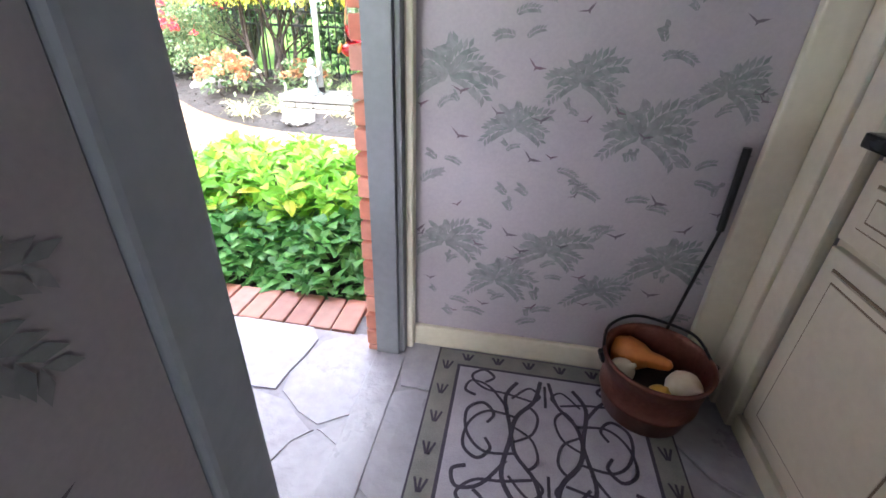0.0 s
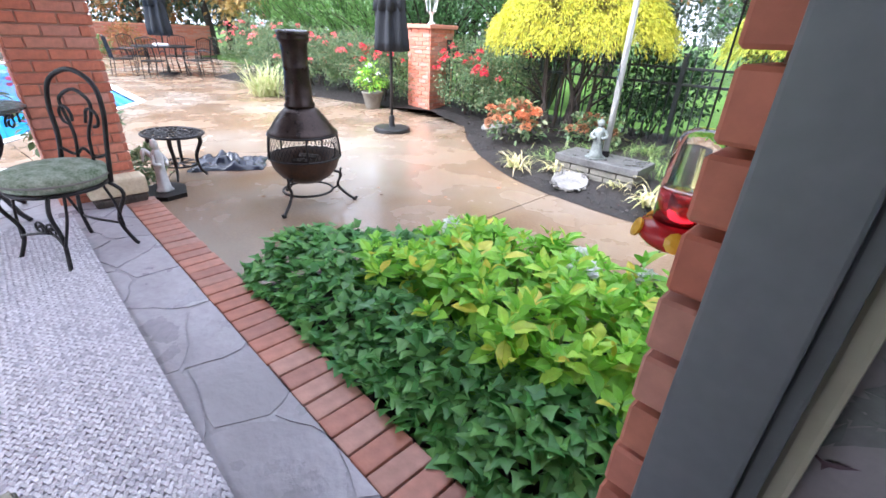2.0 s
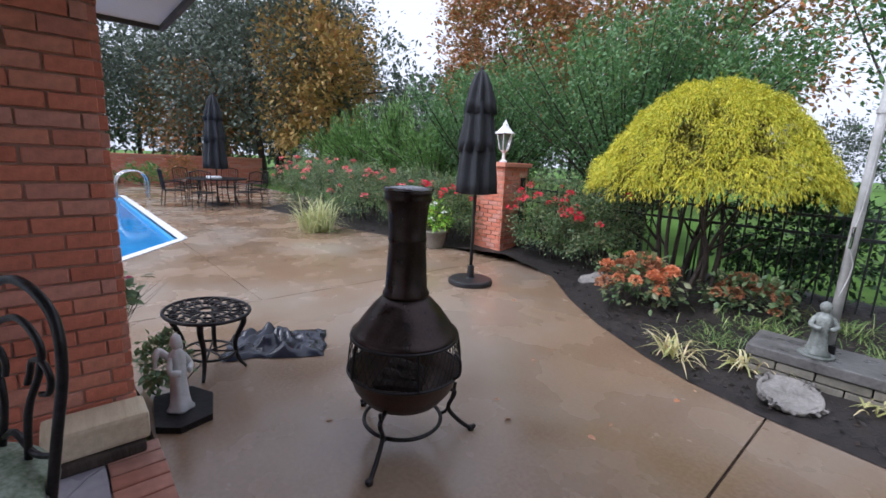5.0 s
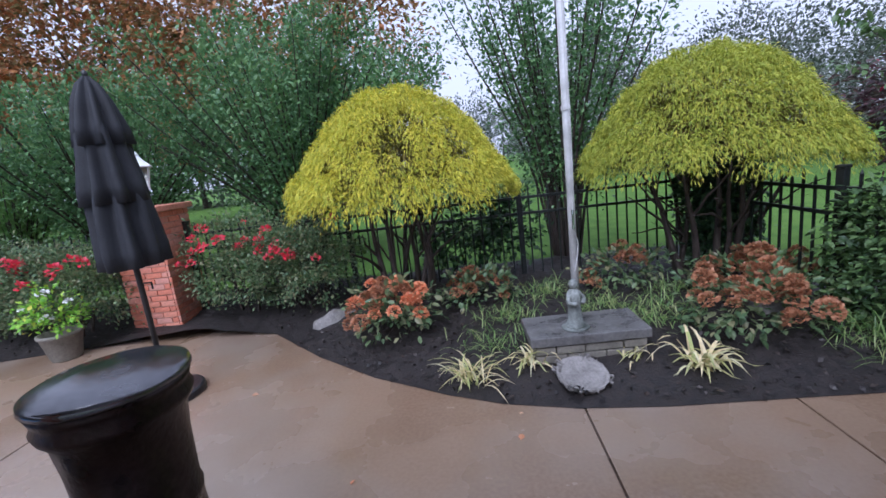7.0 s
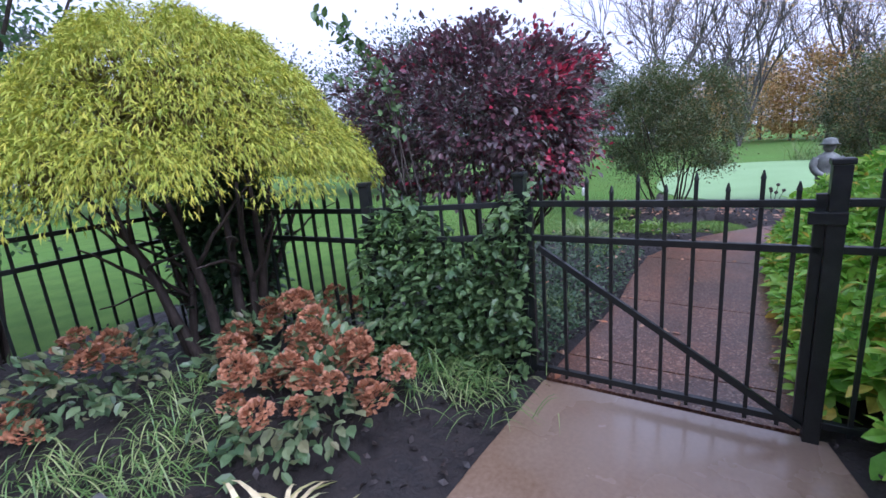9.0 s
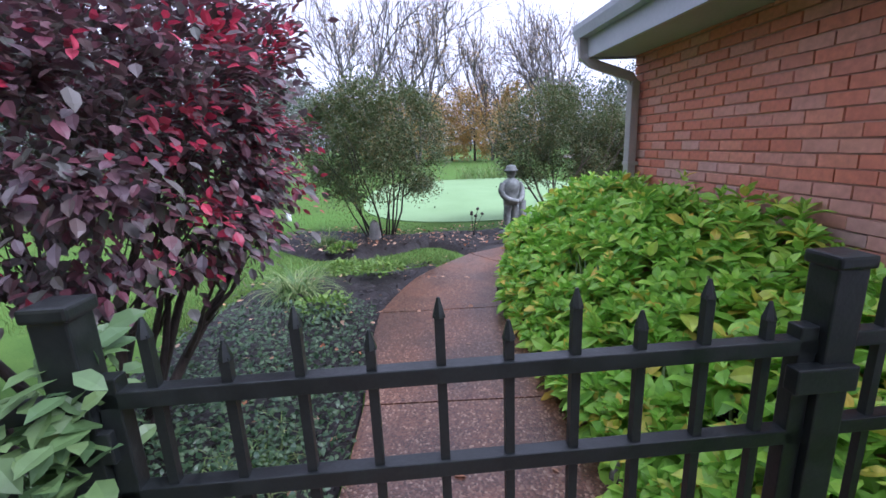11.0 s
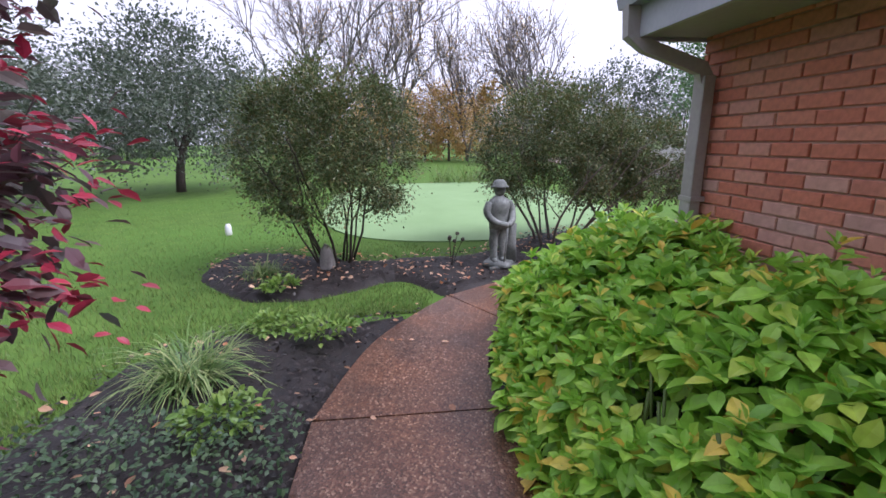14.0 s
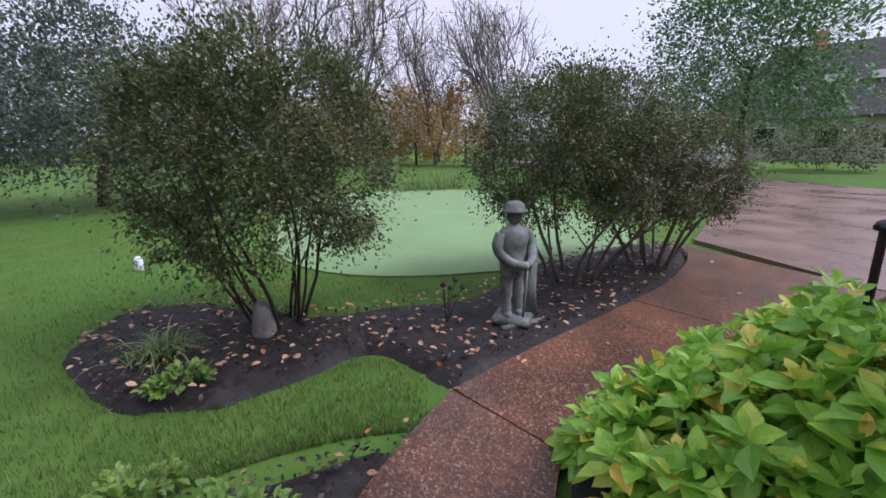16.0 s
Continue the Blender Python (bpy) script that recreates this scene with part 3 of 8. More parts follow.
pool = tagged(new("swimming_pool"), "blue swimming pool with cut corners and white coping", "pool", kind="structure")
part("pool_wall", prism(POOL, -1.4, -1.38), M["liner"], pool)
bm = bmesh.new()
for i in range(len(POOL)):
    a, b = POOL[i], POOL[(i + 1) % len(POOL)]
    bm.faces.new([bm.verts.new((a[0], a[1], -1.4)), bm.verts.new((b[0], b[1], -1.4)), bm.verts.new((b[0], b[1], -0.01)), bm.verts.new((a[0], a[1], -0.01))])
part("pool_liner", bm, M["liner"], pool)
part("water", prism([(x * 0.999 - 0.014, y * 0.999) for x, y in POOL], -0.14, -0.12), M["water"], pool, "rippled bright blue water")
for i in range(len(POOL)):
    a, b = Vector(POOL[i]), Vector(POOL[(i + 1) % len(POOL)])
    d = (b - a).normalized()
    o = Vector((d.y, -d.x)) * 0.13
    part("coping", prism([tuple(a), tuple(b), tuple(b + o), tuple(a + o)], -0.05, 0.014, 0.006), M["coping"], pool)
link("deck_strip", *join(*[tube([(-6.22, y, 0.004), (-6.22, y + 1.0, 0.004)], 0.018, 6) for y in (-3, -2, -1, 0)]), M["coping"], pool)

EDGE = [(-14.2, 5.4), (-10.0, 5.7), (-7.6, 6.2), (-6.5, 6.75), (-5.8, 6.75), (-5.28, 6.13), (-4.56, 5.43), (-3.96, 4.96), (-3.35, 4.61), (-2.98, 4.45), (-2.53, 4.34),
        (-2.0, 4.29), (-1.28, 4.28), (-0.86, 4.27), (-0.06, 4.23)]
EAST = [(-0.06, 4.23), (1.5, 4.1), (2.2, 4.12), (2.93, 4.09), (3.5, 3.91), (3.97, 3.71), (4.55, 3.26), (4.42, 3.8), (4.3, 4.4), (4.35, 5.0), (3.9, 5.6), (1.6, 5.9), (-0.06, 6.4)]
ISLE = [(4.90, 2.99), (5.48, 3.32), (5.58, 3.6), (5.33, 3.95), (5.11, 4.49), (5.2, 5.06), (5.6, 5.5), (6.3, 5.95), (7.2, 5.7), (7.0, 4.6), (6.5, 3.95), (6.55, 3.2), (6.7, 2.3), (7.6, 1.2), (8.2, -0.4), (8.1, -1.43),
        (7.3, -1.0), (6.46, 0.0), (6.0, 0.8), (5.5, 1.8), (5.2, 2.4)]
PORCHBED = [(-2.66, 1.51), (-2.62, 1.9), (-2.4, 2.2), (-1.8, 2.55), (-1.3, 2.7), (-0.6, 2.82), (-0.07, 2.95), (-0.07, 1.8), (-0.62, 1.8), (-0.62, 1.51)]
WALLBED = [(-0.05, 1.76), (-0.05, 3.03), (0.3, 2.98), (1.42, 2.84), (2.15, 2.84), (2.88, 2.95), (3.3, 2.93), (3.7, 2.81), (4.12, 2.55), (4.53, 1.98), (4.78, 1.4), (5.0, 0.3), (5.2, -0.8), (3.3, -0.8), (3.3, 1.76)]


def inside(x, y, poly):
    hit = False
    for i in range(len(poly)):
        (ax, ay), (bx, by) = poly[i], poly[i - 1]
        if (ay > y) != (by > y) and x < (bx - ax) * (y - ay) / (by - ay) + ax:
            hit = not hit
    return hit


def heap(x, y, mound):
    """How far the north bed swells behind its curved front edge."""
    if not mound:
        return 0.0
    p, d = Vector((x, y)), 9.0
    for a, b in zip(EDGE, EDGE[1:]):
        a, b = Vector(a), Vector(b)
        t = max(0.0, min(1.0, (p - a).dot(b - a) / (b - a).length_squared))
        d = min(d, (p - a.lerp(b, t)).length)
    return mound * max(0.0, min(1.0, (d - 0.15) / 0.45))


def bed(name, poly, seed, chips, label, z=0.012, rise=0.05, round_off=False, edge=0.005, mound=0.0):
    """A mulch bed: an uneven sheet that falls to its edge, with loose bark chips on it."""
    poly = [tuple(p[:2]) for p in smooth_line([(*p, 0) for p in poly], 4)][:-1] if round_off else poly
    rg = np.random.default_rng(seed)
    line = []
    for i in range(len(poly)):
        a, b = Vector(poly[i]), Vector(poly[(i + 1) % len(poly)])
        k = max(1, int((b - a).length / 0.12))
        line += [tuple(a.lerp(b, j / k)) for j in range(k)]
    xs, ys = [p[0] for p in poly], [p[1] for p in poly]
    bm = bmesh.new()
    bm.faces.new([bm.verts.new((x, y, z)) for x, y in poly])
    bmesh.ops.triangulate(bm, faces=bm.faces)
    for _ in range(9):
        long = [e for e in bm.edges if e.calc_length() > 0.22]
        if not long:
            break
        bmesh.ops.subdivide_edges(bm, edges=long, cuts=1)
        bmesh.ops.triangulate(bm, faces=[f for f in bm.faces if len(f.verts) > 3])
    rim = {v for e in bm.edges if len(e.link_faces) < 2 for v in e.verts}
    for v in bm.verts:
        q = noise.noise(v.co * 2.3) * 0.5 + noise.noise(v.co * 9) * 0.25
        near_rim = any(e.other_vert(v) in rim for e in v.link_edges)
        v.co.z = edge if v in rim else (z + rise * (0.5 + q) if not near_rim else 0.7 * (z + rise * (0.3 + q)) + 0.3 * max(edge, -0.04))
        if v not in rim:
            v.co.z += heap(v.co.x, v.co.y, mound)
    bmesh.ops.recalc_face_normals(bm, faces=bm.faces)
    for f in bm.faces:
        if f.normal.z < 0:
            f.normal_flip()
    ob = part(name, bm, M["mulch"], smooth=True)
    tagged(ob, label, "mulch bed", kind="structure")
    pts = []
    while len(pts) < chips:
        x, y = rg.uniform(min(xs), max(xs)), rg.uniform(min(ys), max(ys))
        if inside(x, y, poly):
            q = noise.noise(Vector((x, y, z)) * 2.3) * 0.5 + noise.noise(Vector((x, y, z)) * 9) * 0.25
            pts.append((x, y, z + rise * (0.5 + q) + 0.002 + heap(x, y, mound)))
    ways = rg.normal(0, 1, (chips, 3)) * (1, 1, 0.25)
    v, f = leaves(pts, ways, (0.02, 0.055), SMALL, seed + 1, 0.1)
    tagged(link("bark_chips", v, f, M["chip"], ob), kind="stuff")
    return ob


bed("garden_bed_north", EDGE + [(-0.06, 7.9), (-14.2, 7.9)], 11, 6500, "dark wet bark mulch bed with a curved edge", mound=0.09)
bed("garden_bed_porch", PORCHBED, 12, 700, "dark soil bed beside the brick border")
bed("garden_bed_east", EAST, 13, 3500, "dark mulch bed beside the curved path", edge=-0.075)
bed("garden_bed_island", ISLE, 14, 3500, "dark mulch island scattered with fallen leaves", round_off=True, edge=-0.075)
bed("garden_bed_wall", WALLBED, 15, 1200, "dark mulch bed along the brick wall", edge=-0.075)

path = tagged(new("garden_path"), "curved wet path of brown exposed aggregate", "path", kind="structure")
ST = [((-0.05, 4.23), (-0.05, 3.04)), ((0.3, 4.2), (0.3, 3.0)), ((0.9, 4.14), (0.86, 2.92)), ((1.5, 4.1), (1.42, 2.86)), ((2.2, 4.12), (2.15, 2.86)), ((2.93, 4.09), (2.88, 2.97)),
      ((3.5, 3.91), (3.3, 2.95)), ((3.97, 3.71), (3.7, 2.83)), ((4.45, 3.36), (3.94, 2.71)), ((4.87, 2.98), (4.13, 2.57)), ((5.2, 2.4), (4.55, 2.0)), ((5.5, 1.8), (4.8, 1.4)), ((6.0, 0.8), (5.02, 0.3)),
      ((6.46, 0.0), (5.22, -0.8)), ((7.3, -1.0), (5.4, -1.6)), ((8.1, -1.43), (5.5, -1.86))]
CUTS = [0, 1, 3, 5, 9, 12, 15]
for a, b in zip(CUTS, CUTS[1:]):
    ls, rs = [Vector(ST[i][0]) for i in range(a, b + 1)], [Vector(ST[i][1]) for i in range(a, b + 1)]
    for s in (ls, rs):
        s[0] = s[0] + (s[1] - s[0]).normalized() * 0.007
        s[-1] = s[-1] + (s[-2] - s[-1]).normalized() * 0.007
    lsm, rsm = [tuple(p[:2]) for p in smooth_line([(*p, 0) for p in ls], 4)], [tuple(p[:2]) for p in smooth_line([(*p, 0) for p in rs], 4)]
    part("path_slab", prism(lsm + rsm[::-1], -0.06, 0.004, 0.006), M["aggregate"], path)
part("joint_bed", prism([s[0] for s in ST] + [s[1] for s in ST[::-1]], -0.061, -0.02), M["joint"], path)

drive = tagged(new("driveway"), "wide wet brownish driveway with a dark seam", "driveway", kind="structure")
part("paving", prism([(3.3, -1.87), (8.15, -1.862), (12.7, -7.2), (40.0, -9.6), (40, -13.5), (12, -12.6), (3.3, -16)], -0.06, -0.004), M["road"], drive)
link("seam", *tube([(3.3, -1.875, -0.002), (6.7, -1.87, -0.002), (8.2, -1.87, -0.002)], 0.008, 6), M["joint"], drive)

green = tagged(part("putting_green", prism([(12.6 + 5.1 * math.copysign(abs(math.cos(a)) ** 0.66, math.cos(a)), 1.6 + 3.4 * math.copysign(abs(math.sin(a)) ** 0.66, math.sin(a))) for a in (2 * math.pi * k / 64 for k in range(64))], -0.06, -0.035), M["green"]),
               "pale smooth putting green turf", "putting green", kind="structure")

# ---- the house: floors ----
house_floor = tagged(new("floor"), "wet grey stamped flagstone floor of porch and doorway", "floor", kind="structure")
part("floor_base", box(-5.0, 3.0, -4.0, 1.42, -0.06, 0.108), M["grout"], house_floor)
rgf = np.random.default_rng(5)


def cell(site, sites, reach=1.3):
    """The polygon of points nearer to site than to any other site."""
    poly = [Vector((site.x - 0.6, site.y - 0.6)), Vector((site.x + 0.6, site.y - 0.6)), Vector((site.x + 0.6, site.y + 0.6)), Vector((site.x - 0.6, site.y + 0.6))]
    for o in sites:
        d = o - site
        if d.length < 1e-6 or d.length > reach:
            continue
        mid = (o + site) / 2
        out = []
        for k in range(len(poly)):
            a, b = poly[k], poly[(k + 1) % len(poly)]
            fa, fb = (a - mid).dot(d), (b - mid).dot(d)
            if fa <= 0:
                out.append(a)
            if (fa < 0 < fb) or (fb < 0 < fa):
                out.append(a.lerp(b, fa / (fa - fb)))
        poly = out
    return poly


sites = [Vector((-5.2 + 0.40 * i + 0.2 * (j % 2) + rgf.uniform(-0.16, 0.16), 1.55 - 0.36 * j + rgf.uniform(-0.14, 0.14))) for j in range(7) for i in range(19)]
for site in sites:
    poly = cell(site, sites)
    c = sum(poly, Vector((0, 0))) / len(poly)
    pts = []
    for k in range(len(poly)):
        a, b = poly[k], poly[(k + 1) % len(poly)]
        n = max(2, int((b - a).length / 0.07))
        for s in range(n):
            t = s / n
            p = a.lerp(b, t)
            w = noise.noise(Vector((p.x * 7, p.y * 7, 0))), noise.noise(Vector((p.x * 7, p.y * 7, 9)))
            p = p + Vector(w) * 0.028
            p = c + (p - c) * (1 - (0.005 if s else 0.016) / max((p - c).length, 0.05))
            pts.append((p.x, min(p.y, 1.30)))
    if min(p[0] for p in pts) < -4.99 or max(p[0] for p in pts) > 2.9 or min(p[1] for p in pts) > 1.25:
        continue
    part("flagstone", prism(pts, 0.10, 0.12 + rgf.uniform(-0.0015, 0.0015), 0.005), M["flag"], house_floor)
part("joint_bed", box(-4.985, 1.9, -1.0, 1.298, 0.09, 0.1155), M["flag_joint"], house_floor)

border = tagged(new("brick_border"), "worn red brick border edging the porch floor", "brick border", kind="structure")
part("border_base", box(-4.26, -0.61, 1.306, 1.495, -0.05, 0.10), M["mortar"], border)
paver = None
for i in range(38):
    x = -4.25 + 0.0956 * i
    if paver is None:
        paver = part("brick", box(-0.044, 0.044, -0.097, 0.097, -0.06, 0.06, 0.007), M["paver"], border)
    else:
        o = new("brick", paver.data)
        o.parent = border
    o = paver if i == 0 else o
    o.matrix_basis = pose(x + 0.045, 1.402 + rgf.uniform(-0.003, 0.003), 0.064 + rgf.uniform(-0.003, 0.003), rgf.uniform(-1, 1), rgf.uniform(-1, 1), rgf.uniform(-1.2, 1.2))


# ---- the house: walls ----
def wall(name, label, boxes, material):
    ob = tagged(new(name), label, "wall", kind="structure")
    for b in boxes:
        part("wall_core", box(*b), material, ob)
    return ob


wall_north = wall("wall_north", "red brick house wall above the hydrangeas", [(-0.52, 3.09, 1.47, 1.735, -0.05, 2.3), (2.87, 3.095, -4, 1.47, -0.05, 2.3)], M["mortar"])
wall_west = wall("wall_west", "house wall with the open garden door", [(-0.52, -0.41, 1.30, 1.47, 0.0, 2.3), (-0.52, -0.41, -4.0, 0.33, 0.0, 2.3), (-0.52, -0.41, 0.33, 1.30, 2.16, 2.3)], M["mortar"])
door_frame = tagged(new("door_1"), "grey painted door frame of the open garden door, partly darkened as shade", "door frame", kind="structure")
# north jamb, stop and lintel take the darkened paint, the south side lighter grey
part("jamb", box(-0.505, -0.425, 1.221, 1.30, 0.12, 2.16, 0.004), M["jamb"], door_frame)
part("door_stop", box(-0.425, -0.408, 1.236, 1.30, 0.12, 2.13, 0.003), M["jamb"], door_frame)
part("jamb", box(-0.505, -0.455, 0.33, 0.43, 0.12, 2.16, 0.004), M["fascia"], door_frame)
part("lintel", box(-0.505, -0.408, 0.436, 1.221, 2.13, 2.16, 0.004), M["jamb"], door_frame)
part("casing", box(-0.408, -0.384, 1.268, 1.312, 0.12, 2.2, 0.006), M["trim"], door_frame)
part("casing", box(-0.455, -0.388, 0.345, 0.436, 0.12, 2.2, 0.008), M["fascia"], door_frame)
part("threshold", box(-0.505, -0.40, 0.436, 1.221, 0.10, 0.124, 0.004), M["flag"], door_frame)

PAPER = mat("lavender_wallpaper", (0.40, 0.355, 0.38), (0.46, 0.41, 0.43), 0.75, 4.0, 120, 0.06)
INK = varied("wallpaper_print", [(0.25, 0.25, 0.25), (0.30, 0.29, 0.30), (0.22, 0.245, 0.235), (0.32, 0.30, 0.31)], 0.75, "island", 50, 0.0)
INK2 = varied("wallpaper_birds", [(0.13, 0.11, 0.13), (0.17, 0.14, 0.165), (0.20, 0.12, 0.15)], 0.75, "island", 50, 0.0)
room = tagged(new("wall_interior"), "lavender wallpapered wall printed with palms and birds", "wall", kind="structure")
part("wall_panel", box(-0.405, 2.75, 1.312, 1.468, 0.12, 2.5), PAPER, room)
part("wall_panel", box(-0.409, -0.40, -4.0, 0.343, 0.12, 2.5), PAPER, room)


def frond(rg, x, z, way, size):
    """A printed palm leaf: leaflets along a bowed rib, flat on the wall."""
    vs, fs = [], []
    n = 7
    for i in range(n):
        t = i / (n - 1)
        a = way - 0.9 * t * (1 if math.cos(way) >= 0 else -1)
        px, pz = x + size * t * math.cos(way - 0.4 * t), z + size * t * math.sin(way) - 0.35 * size * t * t
        for s in (-1, 1):
            b = a + s * 0.6
            l = size * 0.42 * (1 - 0.5 * abs(t - 0.45))
            w = l * 0.2
            o = len(vs)
            vs += [(px, 0, pz), (px + l * 0.5 * math.cos(b) - w * math.sin(b), 0, pz + l * 0.5 * math.sin(b) + w * math.cos(b)), (px + l * math.cos(b), 0, pz + l * math.sin(b)),
                   (px + l * 0.5 * math.cos(b) + w * math.sin(b), 0, pz + l * 0.5 * math.sin(b) - w * math.cos(b))]
            fs.append((o, o + 1, o + 2, o + 3))
    return vs, fs


def bird(x, z, s, a):
    p = [(-1, .25), (-.35, .12), (0, 0), (.35, .2), (1, .45), (.5, -.02), (.25, -.12), (.1, -.45), (0, -.15), (-.4, -.02)]
    c, d = math.cos(a), math.sin(a)
    return [(x + s * (u * c - v * d), 0, z + s * (u * d + v * c)) for u, v in p], [tuple(range(10))]


rgp = np.random.default_rng(21)


def palm(rg, x, z, size):
    """A printed palm: a crown of long fronds over a short bent stem, with a few sprigs below."""
    out = [frond(rg, x, z, a + rg.uniform(-.12, .12), size * rg.uniform(0.75, 1.1)) for a in np.linspace(-0.15, 3.3, 8)]
    out += [frond(rg, x + rg.uniform(-.03, .03), z - size * rg.uniform(0.5, 0.9), rg.uniform(0.5, 2.6), size * 0.4) for _ in range(2)]
    return out


def paper_print(u0, u1, place):
    pr, bi = [], []
    for i in range(int((u1 - u0) / 0.17)):
        for k in range(9):
            u, z = u0 + 0.09 + 0.17 * i + rgp.uniform(-.02, .02), 0.30 + 0.25 * k + (0.125 if i % 2 else 0)
            if (i + k) % 2:
                pr += palm(rgp, u, z, rgp.uniform(0.085, 0.115))
            else:
                pr += [frond(rgp, u + rgp.uniform(-.06, .06), z + rgp.uniform(-.07, .07), rgp.uniform(0, 3.1), rgp.uniform(0.04, 0.065)) for _ in range(4)]
            for _ in range(2):
                bi.append(bird(u + rgp.uniform(-.09, .09), z + rgp.uniform(-.12, .12), rgp.uniform(0.017, 0.032), rgp.uniform(-.7, .7)))
    for src, m, nm, lift in ((pr, INK, "leaf_print", 0.0006), (bi, INK2, "bird_print", 0.0046)):
        v, f = join(*src)
        deep = {i: (k % 700) * 5e-6 for k, q in enumerate(f) for i in q}
        link(nm, [place(min(max(p[0], u0), u1), lift + deep[i], p[2]) for i, p in enumerate(v)], f, m, room)


paper_print(-0.38, 0.51, lambda u, d, z: (u, 1.312 - d, z))
paper_print(-0.60, 0.335, lambda u, d, z: (-0.40 + d, u, z))
baseboard = tagged(part("baseboard", box(-0.384, 0.64, 1.292, 1.312, 0.12, 0.205, 0.006), M["trim"]), "cream painted baseboard", "baseboard", kind="structure")
ceiling_room = tagged(part("ceiling", box(-0.41, 2.75, -4.0, 1.468, 2.5, 2.53), M["plaster"]), "pale plaster ceiling", "ceiling", kind="structure")
wall_south = wall("wall_south", "plain pale interior walls closing the room", [(-0.41, 0.6, -4.06, -4.0, 0.12, 2.5), (2.2, 2.80, -4.06, -4.0, 0.12, 2.5), (0.6, 2.2, -4.06, -4.0, 0.12, 0.9), (0.6, 2.2, -4.06, -4.0, 2.1, 2.5),
                                                                          (2.75, 2.80, -4.0, 1.312, 0.12, 2.5)], M["plaster"])
# unseen window, added as an opening for the room's fill lamp
window = tagged(new("window_1"), "unseen white framed window added in the room's far wall", "window", kind="structure")
for b in ((0.6, 0.66, -4.05, -4.01, 0.9, 2.1), (2.14, 2.2, -4.05, -4.01, 0.9, 2.1), (0.66, 2.14, -4.05, -4.01, 0.9, 0.96), (0.66, 2.14, -4.05, -4.01, 2.04, 2.1)):
    part("window_frame", box(*b, 0.004), M["white"], window)
pane = part("pane", box(0.66, 2.14, -4.035, -4.03, 0.96, 2.04), M["glass"], window)
pane.visible_shadow = False
# added area lamp that brightens the room from the unseen window
win = new("added_room_fill", bpy.data.lights.new("added_room_fill", "AREA"))
win.data.shape, win.data.size, win.data.size_y, win.data.energy, win.data.color = "RECTANGLE", 1.45, 1.05, 1.2, (0.95, 0.97, 1.0)
win.matrix_world = look((1.4, -3.99, 1.5), (1.4, 0, 1.3))

# ---- roof and eaves ----
roof = tagged(new("roof"), "dark shingled hip roof with grey fascia and soffit", "roof", kind="structure")
part("soffit", box(-0.6, 3.11, -4.4, 2.17, 2.12, 2.14), M["soffit"], roof)
part("fascia", box(-0.6, 3.14, 2.17, 2.20, 2.10, 2.38, 0.004), M["fascia"], roof)
part("fascia", box(3.11, 3.14, -4.4, 2.17, 2.10, 2.38, 0.004), M["fascia"], roof)
part("fascia", box(-5.82, -5.79, -1.9, 1.90, 2.24, 2.42, 0.004), M["shingle"], roof)
part("fascia", box(-5.82, -0.6, 1.90, 1.93, 2.24, 2.42, 0.004), M["shingle"], roof)
v = [(-0.7, -8, 2.385), (3.18, -8, 2.385), (3.18, 2.24, 2.385), (-0.7, 2.24, 2.385), (1.3, -5.8, 3.25), (1.3, -0.2, 3.25)]
link("shingles", v, [(3, 2, 5), (2, 1, 4, 5), (1, 0, 4), (0, 3, 5, 4), (0, 1, 2, 3)], M["shingle"], roof)
v = [(-5.85, -2.0, 2.43), (-0.7, -2.0, 2.43), (-0.7, 1.95, 2.43), (-5.85, 1.95, 2.43), (-4.4, 0.0, 2.95), (-0.7, 0.0, 2.95)]
link("porch_shingles", v, [(3, 2, 5, 4), (0, 3, 4), (1, 0, 4, 5), (2, 1, 5), (0, 1, 2, 3)], M["shingle"], roof)
gv = [(2.20, 2.37), (2.29, 2.37), (2.29, 2.33), (2.27, 2.26), (2.20, 2.26)]
vs = [(x, y, z) for x in (-0.6, 3.16) for y, z in gv]
link("gutter", vs, [(0, 1, 6, 5), (1, 2, 7, 6), (2, 3, 8, 7), (3, 4, 9, 8), (4, 0, 5, 9), (0, 4, 3, 2, 1), (5, 6, 7, 8, 9)], M["fascia"], roof)
ceiling_porch = tagged(part("ceiling", box(-5.79, -0.6, -1.9, 1.90, 2.27, 2.30), M["porchceil"]), "grey boarded porch ceiling", "ceiling", kind="structure")

spout = thing("downspout", (3.0, 1.752, 0.0), "taupe square downspout fixed to the brick corner", "downspout")
part("pipe", box(-0.045, 0.045, 0.02, 0.09, 0.1, 1.90, 0.008), M["spout"], spout)
vv, ff = tube([(0, 0.055, 1.88), (0, 0.09, 1.94), (0.06, 0.40, 2.06), (0.08, 0.475, 2.12), (0.08, 0.485, 2.27)], 0.05, 4)
link("elbow", vv, ff, M["spout"], spout)
part("bracket", box(-0.055, 0.055, 0.0, 0.094, 1.2, 1.23, 0.003), M["spout"], spout)
part("bracket", box(-0.055, 0.055, 0.0, 0.094, 0.4, 0.43, 0.003), M["spout"], spout)


